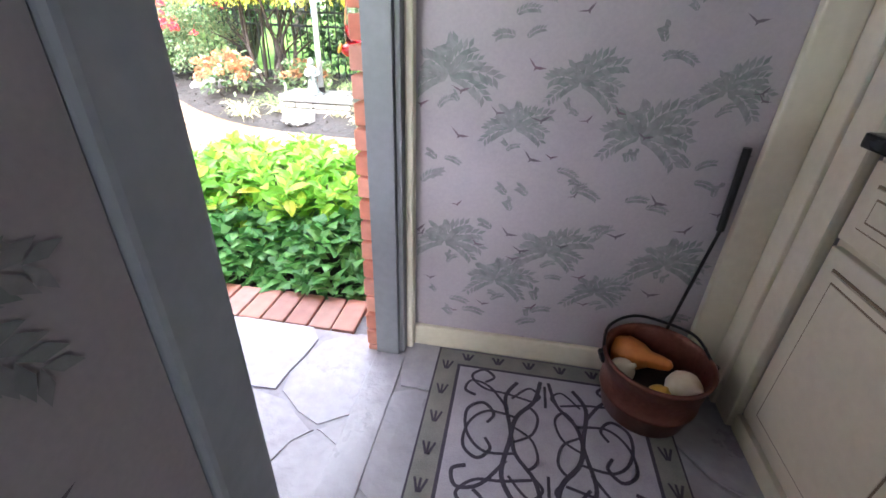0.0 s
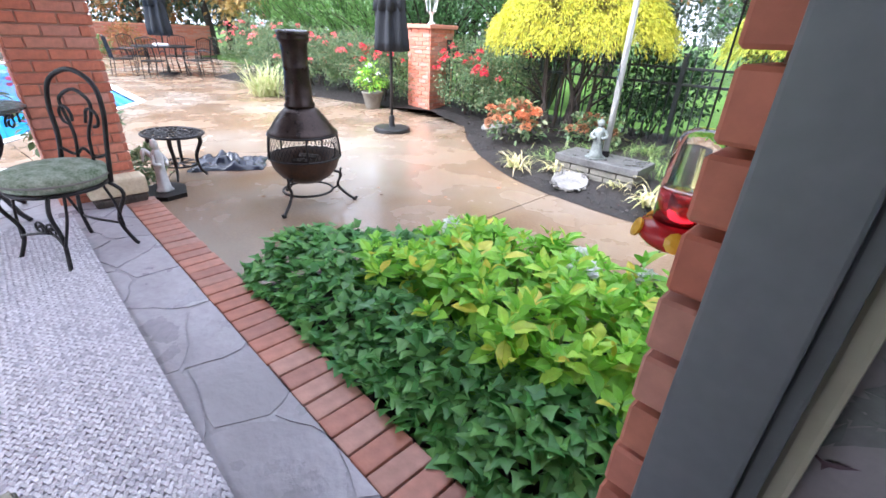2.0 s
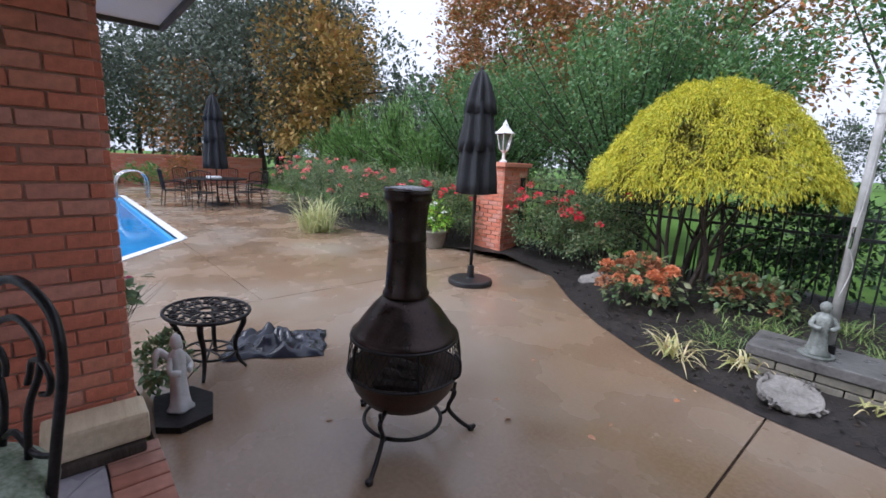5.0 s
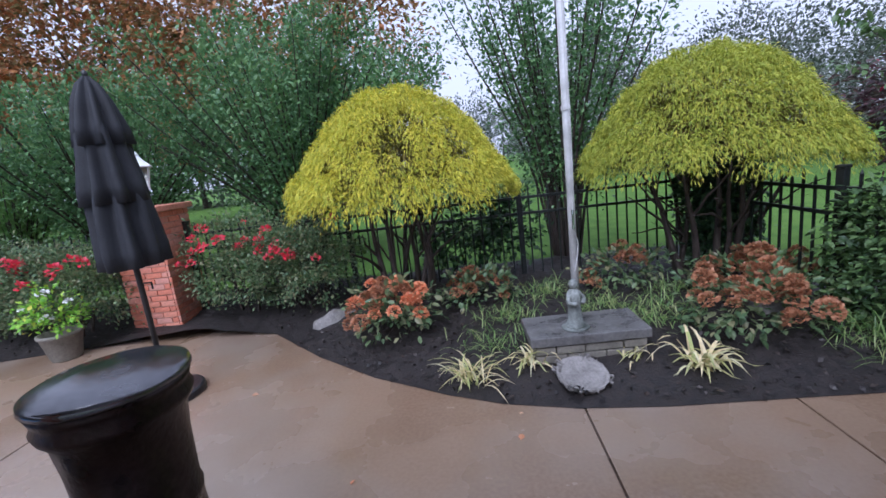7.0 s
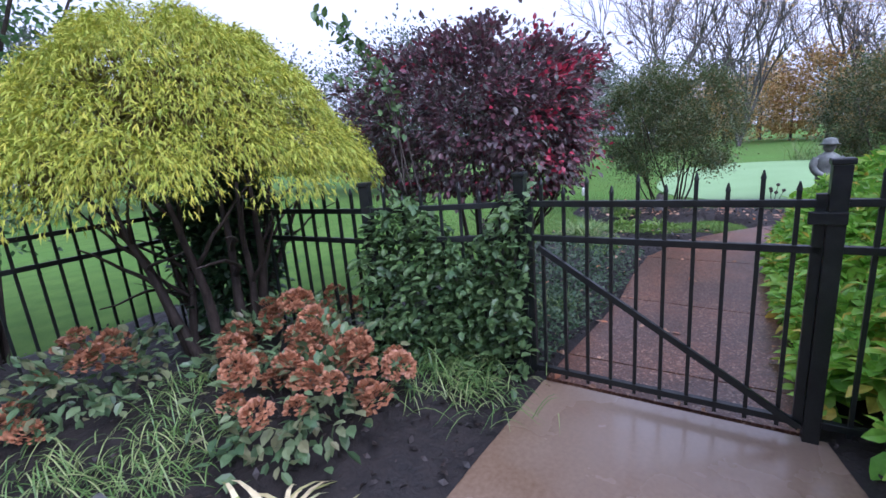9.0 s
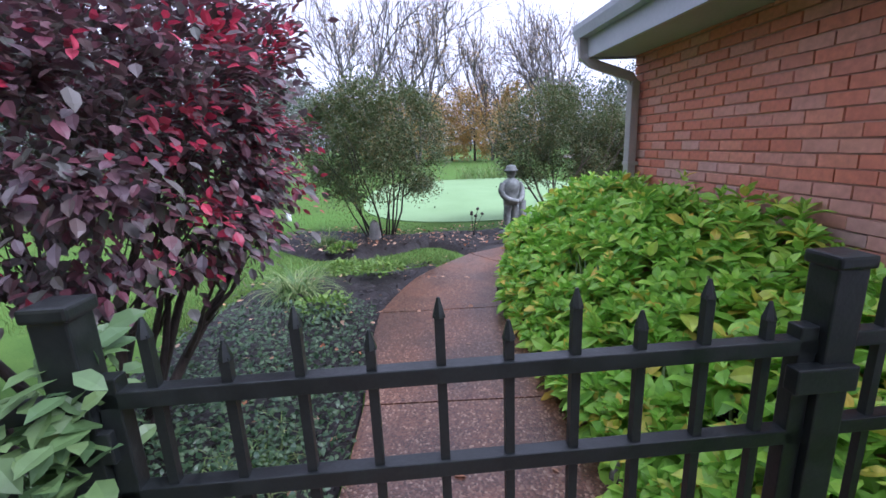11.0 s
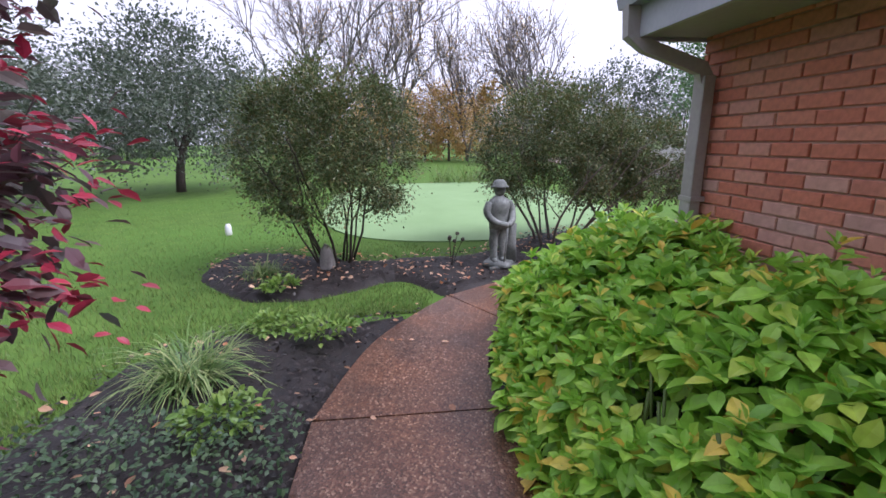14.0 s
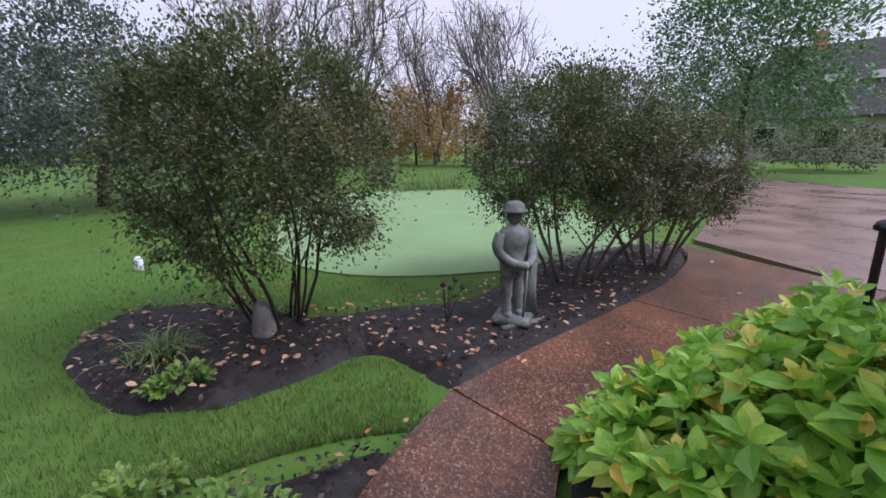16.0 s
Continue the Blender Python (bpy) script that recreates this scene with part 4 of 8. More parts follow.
# ---- fence and gate ----
def fence_run(a, b, label, name="fence", posts=(True, True), gate=False, group="garden fence"):
    """Upright black bars with pointed tips, tall and short in turn, between two posts on three rails."""
    a, b = Vector(a), Vector(b)
    d = b - a
    n = 11 if gate else max(2, round(d.length / 0.115))
    ob = thing(name, (a.x, a.y, 0.0), label, "gate" if gate else "fence", "" if gate else group, math.degrees(math.atan2(d.y, d.x)))
    L = d.length
    for z in ((0.08, 0.87, 1.06)):
        part("rail", box(0.02, L - 0.02, -0.016, 0.016, z - 0.016, z + 0.016, 0.003), M["black"], ob)
    tall = short = None
    for i in range(1, n):
        h = 1.17 if i % 2 else 1.12
        src = tall if i % 2 else short
        if src is None:
            bm = box(-0.0085, 0.0085, -0.0085, 0.0085, 0.04, h, 0.0)
            m = Matrix.Translation((0, 0, h + 0.012))
            bmesh.ops.create_cone(bm, cap_ends=True, segments=6, radius1=0.013, radius2=0.003, depth=0.035, matrix=m)
            src = part("picket", bm, M["black"], ob)
            tall, short = (src, short) if i % 2 else (tall, src)
            o = src
        else:
            o = new("picket", src.data)
            o.parent = ob
        o.matrix_basis = pose(L * i / n, 0, 0)
    for k, (on, x) in enumerate(zip(posts, (0, L))):
        if on:
            p = part("post", box(x - 0.03, x + 0.03, -0.03, 0.03, -0.05, 1.21, 0.004), M["black"], ob)
            part("post_cap", box(x - 0.037, x + 0.037, -0.037, 0.037, 1.21, 1.235, 0.006), M["black"], p)
    if gate:
        part("brace", box(0, (Vector((L - 0.12, 0.72))).length, -0.012, 0.012, -0.016, 0.016, 0.002), M["black"], ob).matrix_basis = pose(0.1, -0.02, 0.82, 0, math.degrees(math.atan2(0.72, L - 0.2)), 0)
        for x in (0.05, L - 0.05):
            part("stile", box(x - 0.018, x + 0.018, -0.016, 0.016, 0.05, 1.1, 0.003), M["black"], ob)
        part("latch", box(L - 0.09, L + 0.03, -0.045, -0.015, 0.98, 1.03, 0.004), M["black"], ob)
        for z in (0.25, 0.95):
            part("hinge", box(-0.02, 0.05, -0.03, 0.03, z, z + 0.06, 0.004), M["black"], ob)
    return ob


GL, GR = (-0.065, 4.34), (-0.075, 3.01)
fence_run(GL, GR, "closed black metal gate with a diagonal brace", "gate", (True, True), True)
FL = "black metal picket fence with pointed tips"
fence_run((-0.06, 3.0), (-0.06, 1.8), FL, posts=(False, False))
fence_run((-0.36, 5.22), GL, FL, posts=(True, False))
fence_run((-0.45, 7.1), (-0.36, 5.22), FL, posts=(True, False))
for x0, x1 in ((-2.5, -0.45), (-4.6, -2.5), (-6.65, -4.6), (-9.1, -7.3), (-11.3, -9.1), (-13.5, -11.3)):
    fence_run((x0, 7.1 if x0 > -7 else 7.2), (x1, 7.1 if x0 > -7 else 7.2), FL, posts=(True, False))


# ---- iron and stone on the patio ----
def chimenea():
    ob = thing("chimenea", (-3.71, 2.51, 0.0), "dark bronze cast iron chimenea with a mesh firebox", "chimenea", turn=20)
    neck = [(0.088, 0.775), (0.112, 0.78), (0.116, 0.80), (0.104, 0.82), (0.096, 0.95), (0.090, 1.05), (0.092, 1.056), (0.094, 1.07), (0.090, 1.08), (0.094, 1.18), (0.100, 1.235), (0.112, 1.25), (0.116, 1.262),
            (0.110, 1.275), (0.114, 1.285), (0.117, 1.295), (0.108, 1.30), (0.085, 1.30), (0.080, 1.26), (0.075, 1.15)]
    link("chimney", *lathe(neck, 40), M["bronze"], ob, smooth=True)
    hood = [(0.255, 0.575), (0.268, 0.585), (0.268, 0.60), (0.250, 0.612), (0.225, 0.65), (0.185, 0.705), (0.145, 0.75), (0.112, 0.785), (0.09, 0.785)]
    link("hood", *lathe(hood, 48), M["bronze"], ob, smooth=True)
    bowl = [(0.05, 0.185), (0.13, 0.20), (0.20, 0.245), (0.250, 0.31), (0.277, 0.39), (0.280, 0.405), (0.270, 0.405), (0.24, 0.33), (0.18, 0.26), (0.05, 0.215)]
    link("fire_bowl", *lathe(bowl, 48), M["rust"], ob, "rust-tinged round fire bowl", smooth=True)
    lid = [(0.02, 1.296), (0.115, 1.296), (0.121, 1.302), (0.119, 1.312), (0.108, 1.317), (0.05, 1.322), (0.01, 1.323)]
    link("rain_lid", *lathe(lid, 40), M["lid"], ob, "wet grey metal rain lid", smooth=True)
    wires = []
    for i in range(56):
        for s in (-1, 1):
            pts = []
            for k in range(6):
                t = k / 5
                z = 0.405 + 0.175 * t
                r = 0.283 - 0.020 * t * t
                a = 2 * math.pi * (i / 56 + s * t * 0.05)
                pts.append((r * math.cos(a), r * math.sin(a), z))
            wires.append(tube(pts, 0.0017, 3))
    link("mesh_screen", *join(*wires), M["iron"], ob, "black wire mesh screen")
    ring = lambda r, z, q: tube([(r * math.cos(2 * math.pi * i / 48), r * math.sin(2 * math.pi * i / 48), z) for i in range(48)], q, 8, True)
    for r, z, q in ((0.284, 0.405, 0.008), (0.266, 0.582, 0.009)):
        link("band", *ring(r, z, q), M["iron"], ob, smooth=True)
    for i in range(5):
        a = 2 * math.pi * i / 5 + 0.5
        link("strut", *tube([((0.286 - 0.02 * t * t) * math.cos(a), (0.286 - 0.02 * t * t) * math.sin(a), 0.40 + 0.18 * t) for t in (0, .25, .5, .75, 1)], 0.0075, 6), M["iron"], ob)
    link("handle", *tube(smooth_line([(0.30, -0.03, 0.43), (0.33, -0.03, 0.46), (0.33, -0.03, 0.53), (0.30, -0.03, 0.56)], 4), 0.007, 6), M["iron"], ob)
    logs = [tube([(-0.12, y, 0.30 + 0.03 * k), (0.12, y * 0.3, 0.33 + 0.03 * k)], 0.03, 7) for k, y in enumerate((-0.08, 0.0, 0.08))]
    link("charred_log", *join(*logs), M["bark"], ob)
    link("stand_ring", *ring(0.20, 0.115, 0.010), M["iron"], ob, smooth=True)
    for i in range(3):
        a = radians(41 + 120 * i)
        c, s = math.cos(a), math.sin(a)
        prof = smooth_line([(0.21, 0, 0.27), (0.278, 0, 0.235), (0.245, 0, 0.15), (0.295, 0, 0.075), (0.375, 0, 0.012), (0.40, 0, 0.028)], 5)
        leg = tube([(p.x * c, p.x * s, p.z) for p in prof], 0.0115, 8)
        back = tube([(p.x * c, p.x * s, p.z) for p in smooth_line([(0.20, 0, 0.115), (0.235, 0, 0.13), (0.262, 0, 0.20), (0.278, 0, 0.29)], 5)], 0.009, 6)
        foot = tube([(0.378 * c, 0.378 * s, 0.0), (0.378 * c, 0.378 * s, 0.02)], 0.018, 8)
        link("leg", *join(leg, back, foot), M["iron"], ob, smooth=True)
    return ob


chimenea()


def closed_umbrella(at, z0, z1, r, base_r, label, group=""):
    ob = thing("patio_umbrella", at, label, "umbrella", group)
    b = [(0.02, 0), (base_r, 0), (base_r + 0.005, 0.02), (base_r, 0.05), (base_r * 0.94, 0.06), (0.06, 0.065), (0.045, 0.075), (0.04, 0.22), (0.032, 0.225), (0.026, 0.225)]
    link("base", *lathe(b, 40), M["rubber"], ob, "round black weighted base", smooth=False)
    link("pole", *tube([(0, 0, 0.03), (0, 0, z1 - 0.02)], 0.021, 12), M["rubber"], ob, smooth=True)

    def pleat(seed):
        return lambda a, z: 1 + 0.20 * math.cos(8 * a + 0.6 * math.sin(5 * z + seed)) + 0.07 * math.sin(3 * a + seed + 4 * z)
    h = z1 - z0
    low = [(r * 0.55, z0), (r * 1.02, z0 + 0.015), (r * 1.0, z0 + 0.10 * h), (r * 0.90, z0 + 0.28 * h), (r * 0.86, z0 + 0.36 * h), (r * 0.74, z0 + 0.5 * h), (r * 0.62, z0 + 0.58 * h), (r * 0.3, z0 + 0.6 * h)]
    mid = [(r * 0.5, z0 + 0.36 * h), (r * 0.93, z0 + 0.355 * h), (r * 0.90, z0 + 0.45 * h), (r * 0.74, z0 + 0.60 * h), (r * 0.70, z0 + 0.72 * h), (r * 0.5, z0 + 0.8 * h)]
    top = [(r * 0.4, z0 + 0.66 * h), (r * 0.80, z0 + 0.655 * h), (r * 0.72, z0 + 0.75 * h), (r * 0.52, z0 + 0.88 * h), (r * 0.30, z0 + 0.965 * h), (r * 0.14, z0 + 0.99 * h), (0.02, z1)]
    for nm, prf, sd in (("canopy", low, 1.0), ("canopy_fold", mid, 2.3), ("canopy_top", top, 4.1)):
        link(nm, *lathe(prf, 64, pleat(sd)), M["canvas"], ob, smooth=True)
    link("finial", *lathe([(0.012, z1 - 0.01), (0.02, z1 + 0.01), (0.018, z1 + 0.03), (0.004, z1 + 0.045)], 12), M["rubber"], ob, smooth=True)
    link("crank", *tube([(0.02, 0, 0.95), (0.09, 0, 0.95), (0.09, 0, 0.90)], 0.008, 6), M["rubber"], ob)
    return ob


closed_umbrella((-5.65, 4.95, 0), 1.08, 2.46, 0.20, 0.265, "closed black patio umbrella standing in a round base", "patio umbrellas")


def side_table():
    ob = thing("side_table", (-5.12, 1.93, 0.0), "low oval black cast metal side table with pierced top", "side table", turn=15)
    n = 40
    rim = tube([(0.30 * math.cos(2 * math.pi * i / n), 0.24 * math.sin(2 * math.pi * i / n), 0.405) for i in range(n)], 0.012, 8, True)
    bars = [rim, tube([(0.17 * math.cos(2 * math.pi * i / n), 0.135 * math.sin(2 * math.pi * i / n), 0.405) for i in range(n)], 0.008, 6, True),
            tube([(0.06 * math.cos(2 * math.pi * i / n), 0.05 * math.sin(2 * math.pi * i / n), 0.405) for i in range(n)], 0.010, 6, True)]
    for i in range(16):
        a = 2 * math.pi * i / 16
        q = lambda r, b: (r * math.cos(b), r * 0.8 * math.sin(b), 0.405)
        bars.append(tube(smooth_line([q(0.055, a), q(0.12, a + 0.12), q(0.18, a), q(0.24, a + 0.1), q(0.29, a)], 3), 0.008, 5))
        b = a + math.pi / 16
        bars.append(tube([q(0.235 + 0.028 * math.cos(k), b + 0.1 * math.sin(k)) for k in (0, 1.05, 2.1, 3.14, 4.2, 5.25)], 0.007, 5, True))
    link("tabletop", *join(*bars), M["iron"], ob, smooth=True)
    for i in range(4):
        a = math.pi / 4 + i * math.pi / 2
        c, s = math.cos(a) * 1.0, math.sin(a) * 0.8
        pts = smooth_line([(0.23 * c, 0.23 * s, 0.395), (0.255 * c, 0.255 * s, 0.33), (0.19 * c, 0.19 * s, 0.2), (0.20 * c, 0.20 * s, 0.08), (0.26 * c, 0.26 * s, 0.008)], 5)
        link("leg", *tube(pts, [0.022 - 0.012 * i / (len(pts) - 1) for i in range(len(pts))], 8), M["iron"], ob, smooth=True)
    link("shelf", *join(*[tube([(0.19 * math.cos(2 * math.pi * i / n), 0.15 * math.sin(2 * math.pi * i / n), 0.12) for i in range(n)], 0.009, 6, True)] +
         [tube([(-0.18 * math.cos(a), -0.14 * math.sin(a), 0.12), (0.18 * math.cos(a), 0.14 * math.sin(a), 0.12)], 0.007, 5) for a in (0, 0.8, 1.6, 2.4)]), M["iron"], ob)
    return ob


side_table()


def tarp():
    bm = bmesh.new()
    bmesh.ops.create_grid(bm, x_segments=44, y_segments=34, size=0.5)
    for v in bm.verts:
        x, y = v.co.x * 0.72, v.co.y * 0.5
        e = max(abs(v.co.x), abs(v.co.y)) * 2
        q = abs(noise.noise(Vector((x * 6, y * 6, 3)))) * 0.16 + noise.noise(Vector((x * 17, y * 17, 9))) * 0.035
        v.co = Vector((x + 0.05 * noise.noise(Vector((y * 6, 0, 2))), y + 0.05 * noise.noise(Vector((x * 5, 4, 2))), 0.008 + max(0, q + 0.03) * (1 - e ** 3) ** 1.0 if e < 1 else 0.006))
    ob = part("plastic_sheet", bm, M["tarp"], None, smooth=True)
    ob.matrix_basis = pose(-5.22, 2.42, 0, 0, 0, 60)
    return tagged(ob, "crumpled dark blue-black plastic sheet on the concrete", "plastic sheet")


tarp()


def small_statue(name, at, h, material, label, wings=False, turn=0.0, disc=None):
    """A small upright figure in one plain mesh."""
    k = h
    body = lathe([(0.20 * k, 0), (0.21 * k, 0.03 * k), (0.17 * k, 0.06 * k), (0.14 * k, 0.2 * k), (0.12 * k, 0.4 * k), (0.13 * k, 0.55 * k), (0.14 * k, 0.68 * k), (0.10 * k, 0.76 * k), (0.05 * k, 0.80 * k), (0.03 * k, 0.81 * k)], 18,
                 lambda a, z: 1 + 0.10 * math.sin(5 * a + 3 * z / k) + 0.05 * math.sin(9 * a))
    head = lathe([(0.01, 0.79 * k), (0.07 * k, 0.82 * k), (0.095 * k, 0.89 * k), (0.075 * k, 0.96 * k), (0.01, 1.0 * k)], 16)
    bits = [body, head]
    for s in (-1, 1):
        bits.append(tube(smooth_line([(s * 0.12 * k, 0, 0.70 * k), (s * 0.20 * k, -0.06 * k, 0.56 * k), (s * 0.08 * k, -0.16 * k, 0.52 * k)], 5), 0.045 * k, 8))
        if wings:
            bits.append(tube(smooth_line([(s * 0.04 * k, 0.10 * k, 0.66 * k), (s * 0.20 * k, 0.18 * k, 0.80 * k), (s * 0.26 * k, 0.2 * k, 0.6 * k)], 5), [0.05 * k] * 8 + [0.03 * k] * 3, 6))
    if disc:
        bits.append(lathe([(0.01, -disc), (0.27 * k, -disc), (0.28 * k, -disc * 0.4), (0.26 * k, 0.004), (0.01, 0.004)], 24))
    v, f = join(*bits)
    q = 0.72 if wings else 1.0
    ob = link(name, [(a * q, b * q, c) for a, b, c in v], f, material, None, smooth=True)
    ob.matrix_basis = pose(*at, 0, 0, turn)
    return tagged(ob, label, "statue")


small_statue("garden_statue", (-2.40, 4.93, 0.30), 0.36, M["statue"], "weathered grey stone child figure standing on the slab", disc=0.012, turn=30)
small_statue("garden_statue", (-4.62, 1.66, 0.035), 0.44, M["pale_statue"], "pale grey angel figure standing beside the brick pillar", True, 120, disc=None)
st = part("statue_base", prism([(-4.84, 1.56), (-4.50, 1.52), (-4.42, 1.62), (-4.46, 1.78), (-4.70, 1.84), (-4.85, 1.76)], 0.0, 0.036, 0.01), M["iron"])
tagged(st, "flat dark base under the angel figure", "statue base")


def flag_pole():
    ob = thing("flag_pole", (-2.36, 5.05, 0.29), "weathered white metal flag pole standing in the garden slab", "flag pole")
    link("pole", *tube([(0, 0, 0), (0.005, 0, 1.2), (0.01, 0, 5.5)], [0.030, 0.027, 0.019], 14), M["pole"], ob, smooth=True)
    link("collar", *tube([(0.006, 0, 1.55), (0.006, 0, 1.58)], 0.034, 14), M["pole"], ob)
    link("collar", *tube([(0.0, 0, 0.0), (0.0, 0, 0.06)], 0.042, 14), M["iron"], ob)
    link("cleat", *tube(smooth_line([(0.0, -0.03, 0.78), (0.0, -0.06, 0.80), (0.0, -0.055, 0.86), (0, -0.06, 0.72)], 4), 0.009, 6), M["steel"], ob)
    link("rope", *tube(smooth_line([(0.0, -0.032, 0.4), (0.03, -0.035, 0.6), (0.0, -0.05, 0.8), (0.025, -0.03, 1.5), (0.02, -0.03, 5.4)], 8), 0.004, 5), M["pole"], ob)
    link("finial", *lathe([(0.01, 5.5), (0.04, 5.53), (0.05, 5.56), (0.03, 5.60), (0.005, 5.61)], 12), M["steel"], ob)
    return ob


def slab_plinth():
    ob = thing("stone_plinth", (-2.325, 5.0, 0.0), "wet grey stone slab on stacked ledge stone", "plinth", turn=2)
    ob.scale = (0.97, 0.66, 1.0)
    slab = part("top_slab", box(-0.45, 0.43, -0.33, 0.33, 0.22, 0.29, 0.012), M["stone"], ob)
    rg = np.random.default_rng(8)
    for z0, z1 in ((0.02, 0.085), (0.09, 0.15), (0.155, 0.215)):
        for y in (-0.30, 0.24):
            x = -0.42
            while x < 0.40:
                w = rg.uniform(0.14, 0.30)
                x1 = min(x + w, 0.40)
                part("ledge_stone", box(x + 0.004, x1 - 0.004, y - rg.uniform(0, 0.015), y + 0.07, z0, z1 - 0.004, 0.008), M["ledge"], ob)
                x = x1
        for x in (-0.42, 0.33):
            part("ledge_stone", box(x, x + 0.07, -0.22, 0.22, z0, z1 - 0.004, 0.008), M["ledge"], ob)
    return ob


slab_plinth()
flag_pole()


def stepping_plate():
    bm = bmesh.new()
    bmesh.ops.create_grid(bm, x_segments=30, y_segments=30, size=0.17)
    for v in list(bm.verts):
        r = v.co.length
        if r > 0.172:
            v.co *= 0.172 / r
        r = min(v.co.length, 0.172)
        a = math.atan2(v.co.y, v.co.x)
        v.co.z = 0.03 + 0.007 * math.sin(a * 5 + r * 40) * (1 - r / 0.18) + 0.006 * noise.noise(v.co * 40) + (0.012 if r > 0.15 else 0)
    ob = part("stepping_stone", bm, M["rock"], smooth=True)
    md = ob.modifiers.new("thick", "SOLIDIFY")
    md.thickness = 0.03
    ob.matrix_basis = pose(-2.45, 4.60, 0.07, 14, 0, 20)
    return tagged(ob, "round pale relief stepping stone in the mulch", "stepping stone")


stepping_plate()


def boulder(at, r, seed, label, name="garden_rock", material="rock", flat=0.6):
    bm = bmesh.new()
    bmesh.ops.create_icosphere(bm, subdivisions=3, radius=1)
    for v in bm.verts:
        q = 1 + 0.35 * noise.noise(v.co * 1.3 + Vector((seed, 0, 0))) + 0.12 * noise.noise(v.co * 4 + Vector((0, seed, 0)))
        v.co = Vector((v.co.x * r[0] * q, v.co.y * r[1] * q, max(v.co.z * r[2] * q, -0.25 * r[2])))
    ob = part(name, bm, M[material], smooth=True)
    ob.matrix_basis = pose(*at, 0, 0, seed * 37)
    return tagged(ob, label, "rock")


boulder((-4.62, 6.15, 0.05), (0.26, 0.12, 0.14), 1, "long grey rock lying in the mulch bed")
boulder((-3.15, 5.25, 0.04), (0.14, 0.09, 0.06), 2, "small flat grey rock in the mulch")
boulder((0.75, 2.86, 0.05), (0.12, 0.09, 0.08), 3, "rounded tan rock beside the path edge")
boulder((1.62, 2.72, 0.05), (0.14, 0.10, 0.09), 5, "rounded tan rock beside the path edge")
boulder((-0.75, 5.35, 0.06), (0.24, 0.18, 0.20), 7, "rounded rock behind the rusty hydrangea")

# ---- brick pillar and gate pier ----
pillar = thing("brick_pillar", (-4.635, 1.203, 0.10), "red brick porch pillar standing on the flagstones", "pillar")
part("core", box(-0.232, 0.232, -0.232, 0.232, 0, 2.16), M["mortar"], pillar)
block = thing("wood_block", (-4.27, 1.28, 0.12), "pale split log resting at the foot of the brick pillar", "log")
part("log", box(-0.09, 0.09, -0.17, 0.19, 0.06, 0.19, 0.02), M["log"], block)
part("log", box(-0.085, 0.10, -0.15, 0.17, 0.0, 0.055, 0.015), M["bark"], block, "dark weathered lower log")
pier = thing("gate_pier", (-6.98, 6.95, 0.0), "short red brick pier carrying a lantern", "pier")
part("core", box(-0.29, 0.29, -0.29, 0.29, -0.05, 1.40), M["mortar"], pier)
part("cap", box(-0.35, 0.35, -0.35, 0.35, 1.40, 1.47, 0.012), M["brick_i"], pier)
lantern = thing("pier_lantern", (-6.98, 6.95, 1.47), "white post lantern with glass panes on the brick pier", "lantern")
link("stem", *lathe([(0.06, 0), (0.065, 0.02), (0.03, 0.05), (0.025, 0.16), (0.05, 0.18), (0.06, 0.20)], 16), M["white"], lantern)
link("roof", *lathe([(0.17, 0.46), (0.175, 0.475), (0.10, 0.54), (0.05, 0.60), (0.05, 0.62), (0.02, 0.66), (0.005, 0.70)], 6), M["white"], lantern)
for i in range(6):
    a = math.pi / 3 * i
    link("bar", *tube([(0.075 * math.cos(a), 0.075 * math.sin(a), 0.20), (0.135 * math.cos(a), 0.135 * math.sin(a), 0.46)], 0.008, 5), M["white"], lantern)
link("pane", *lathe([(0.07, 0.20), (0.13, 0.46)], 6), glass("frosted_lantern_glass", (0.95, 0.95, 0.92), 0.35), lantern)


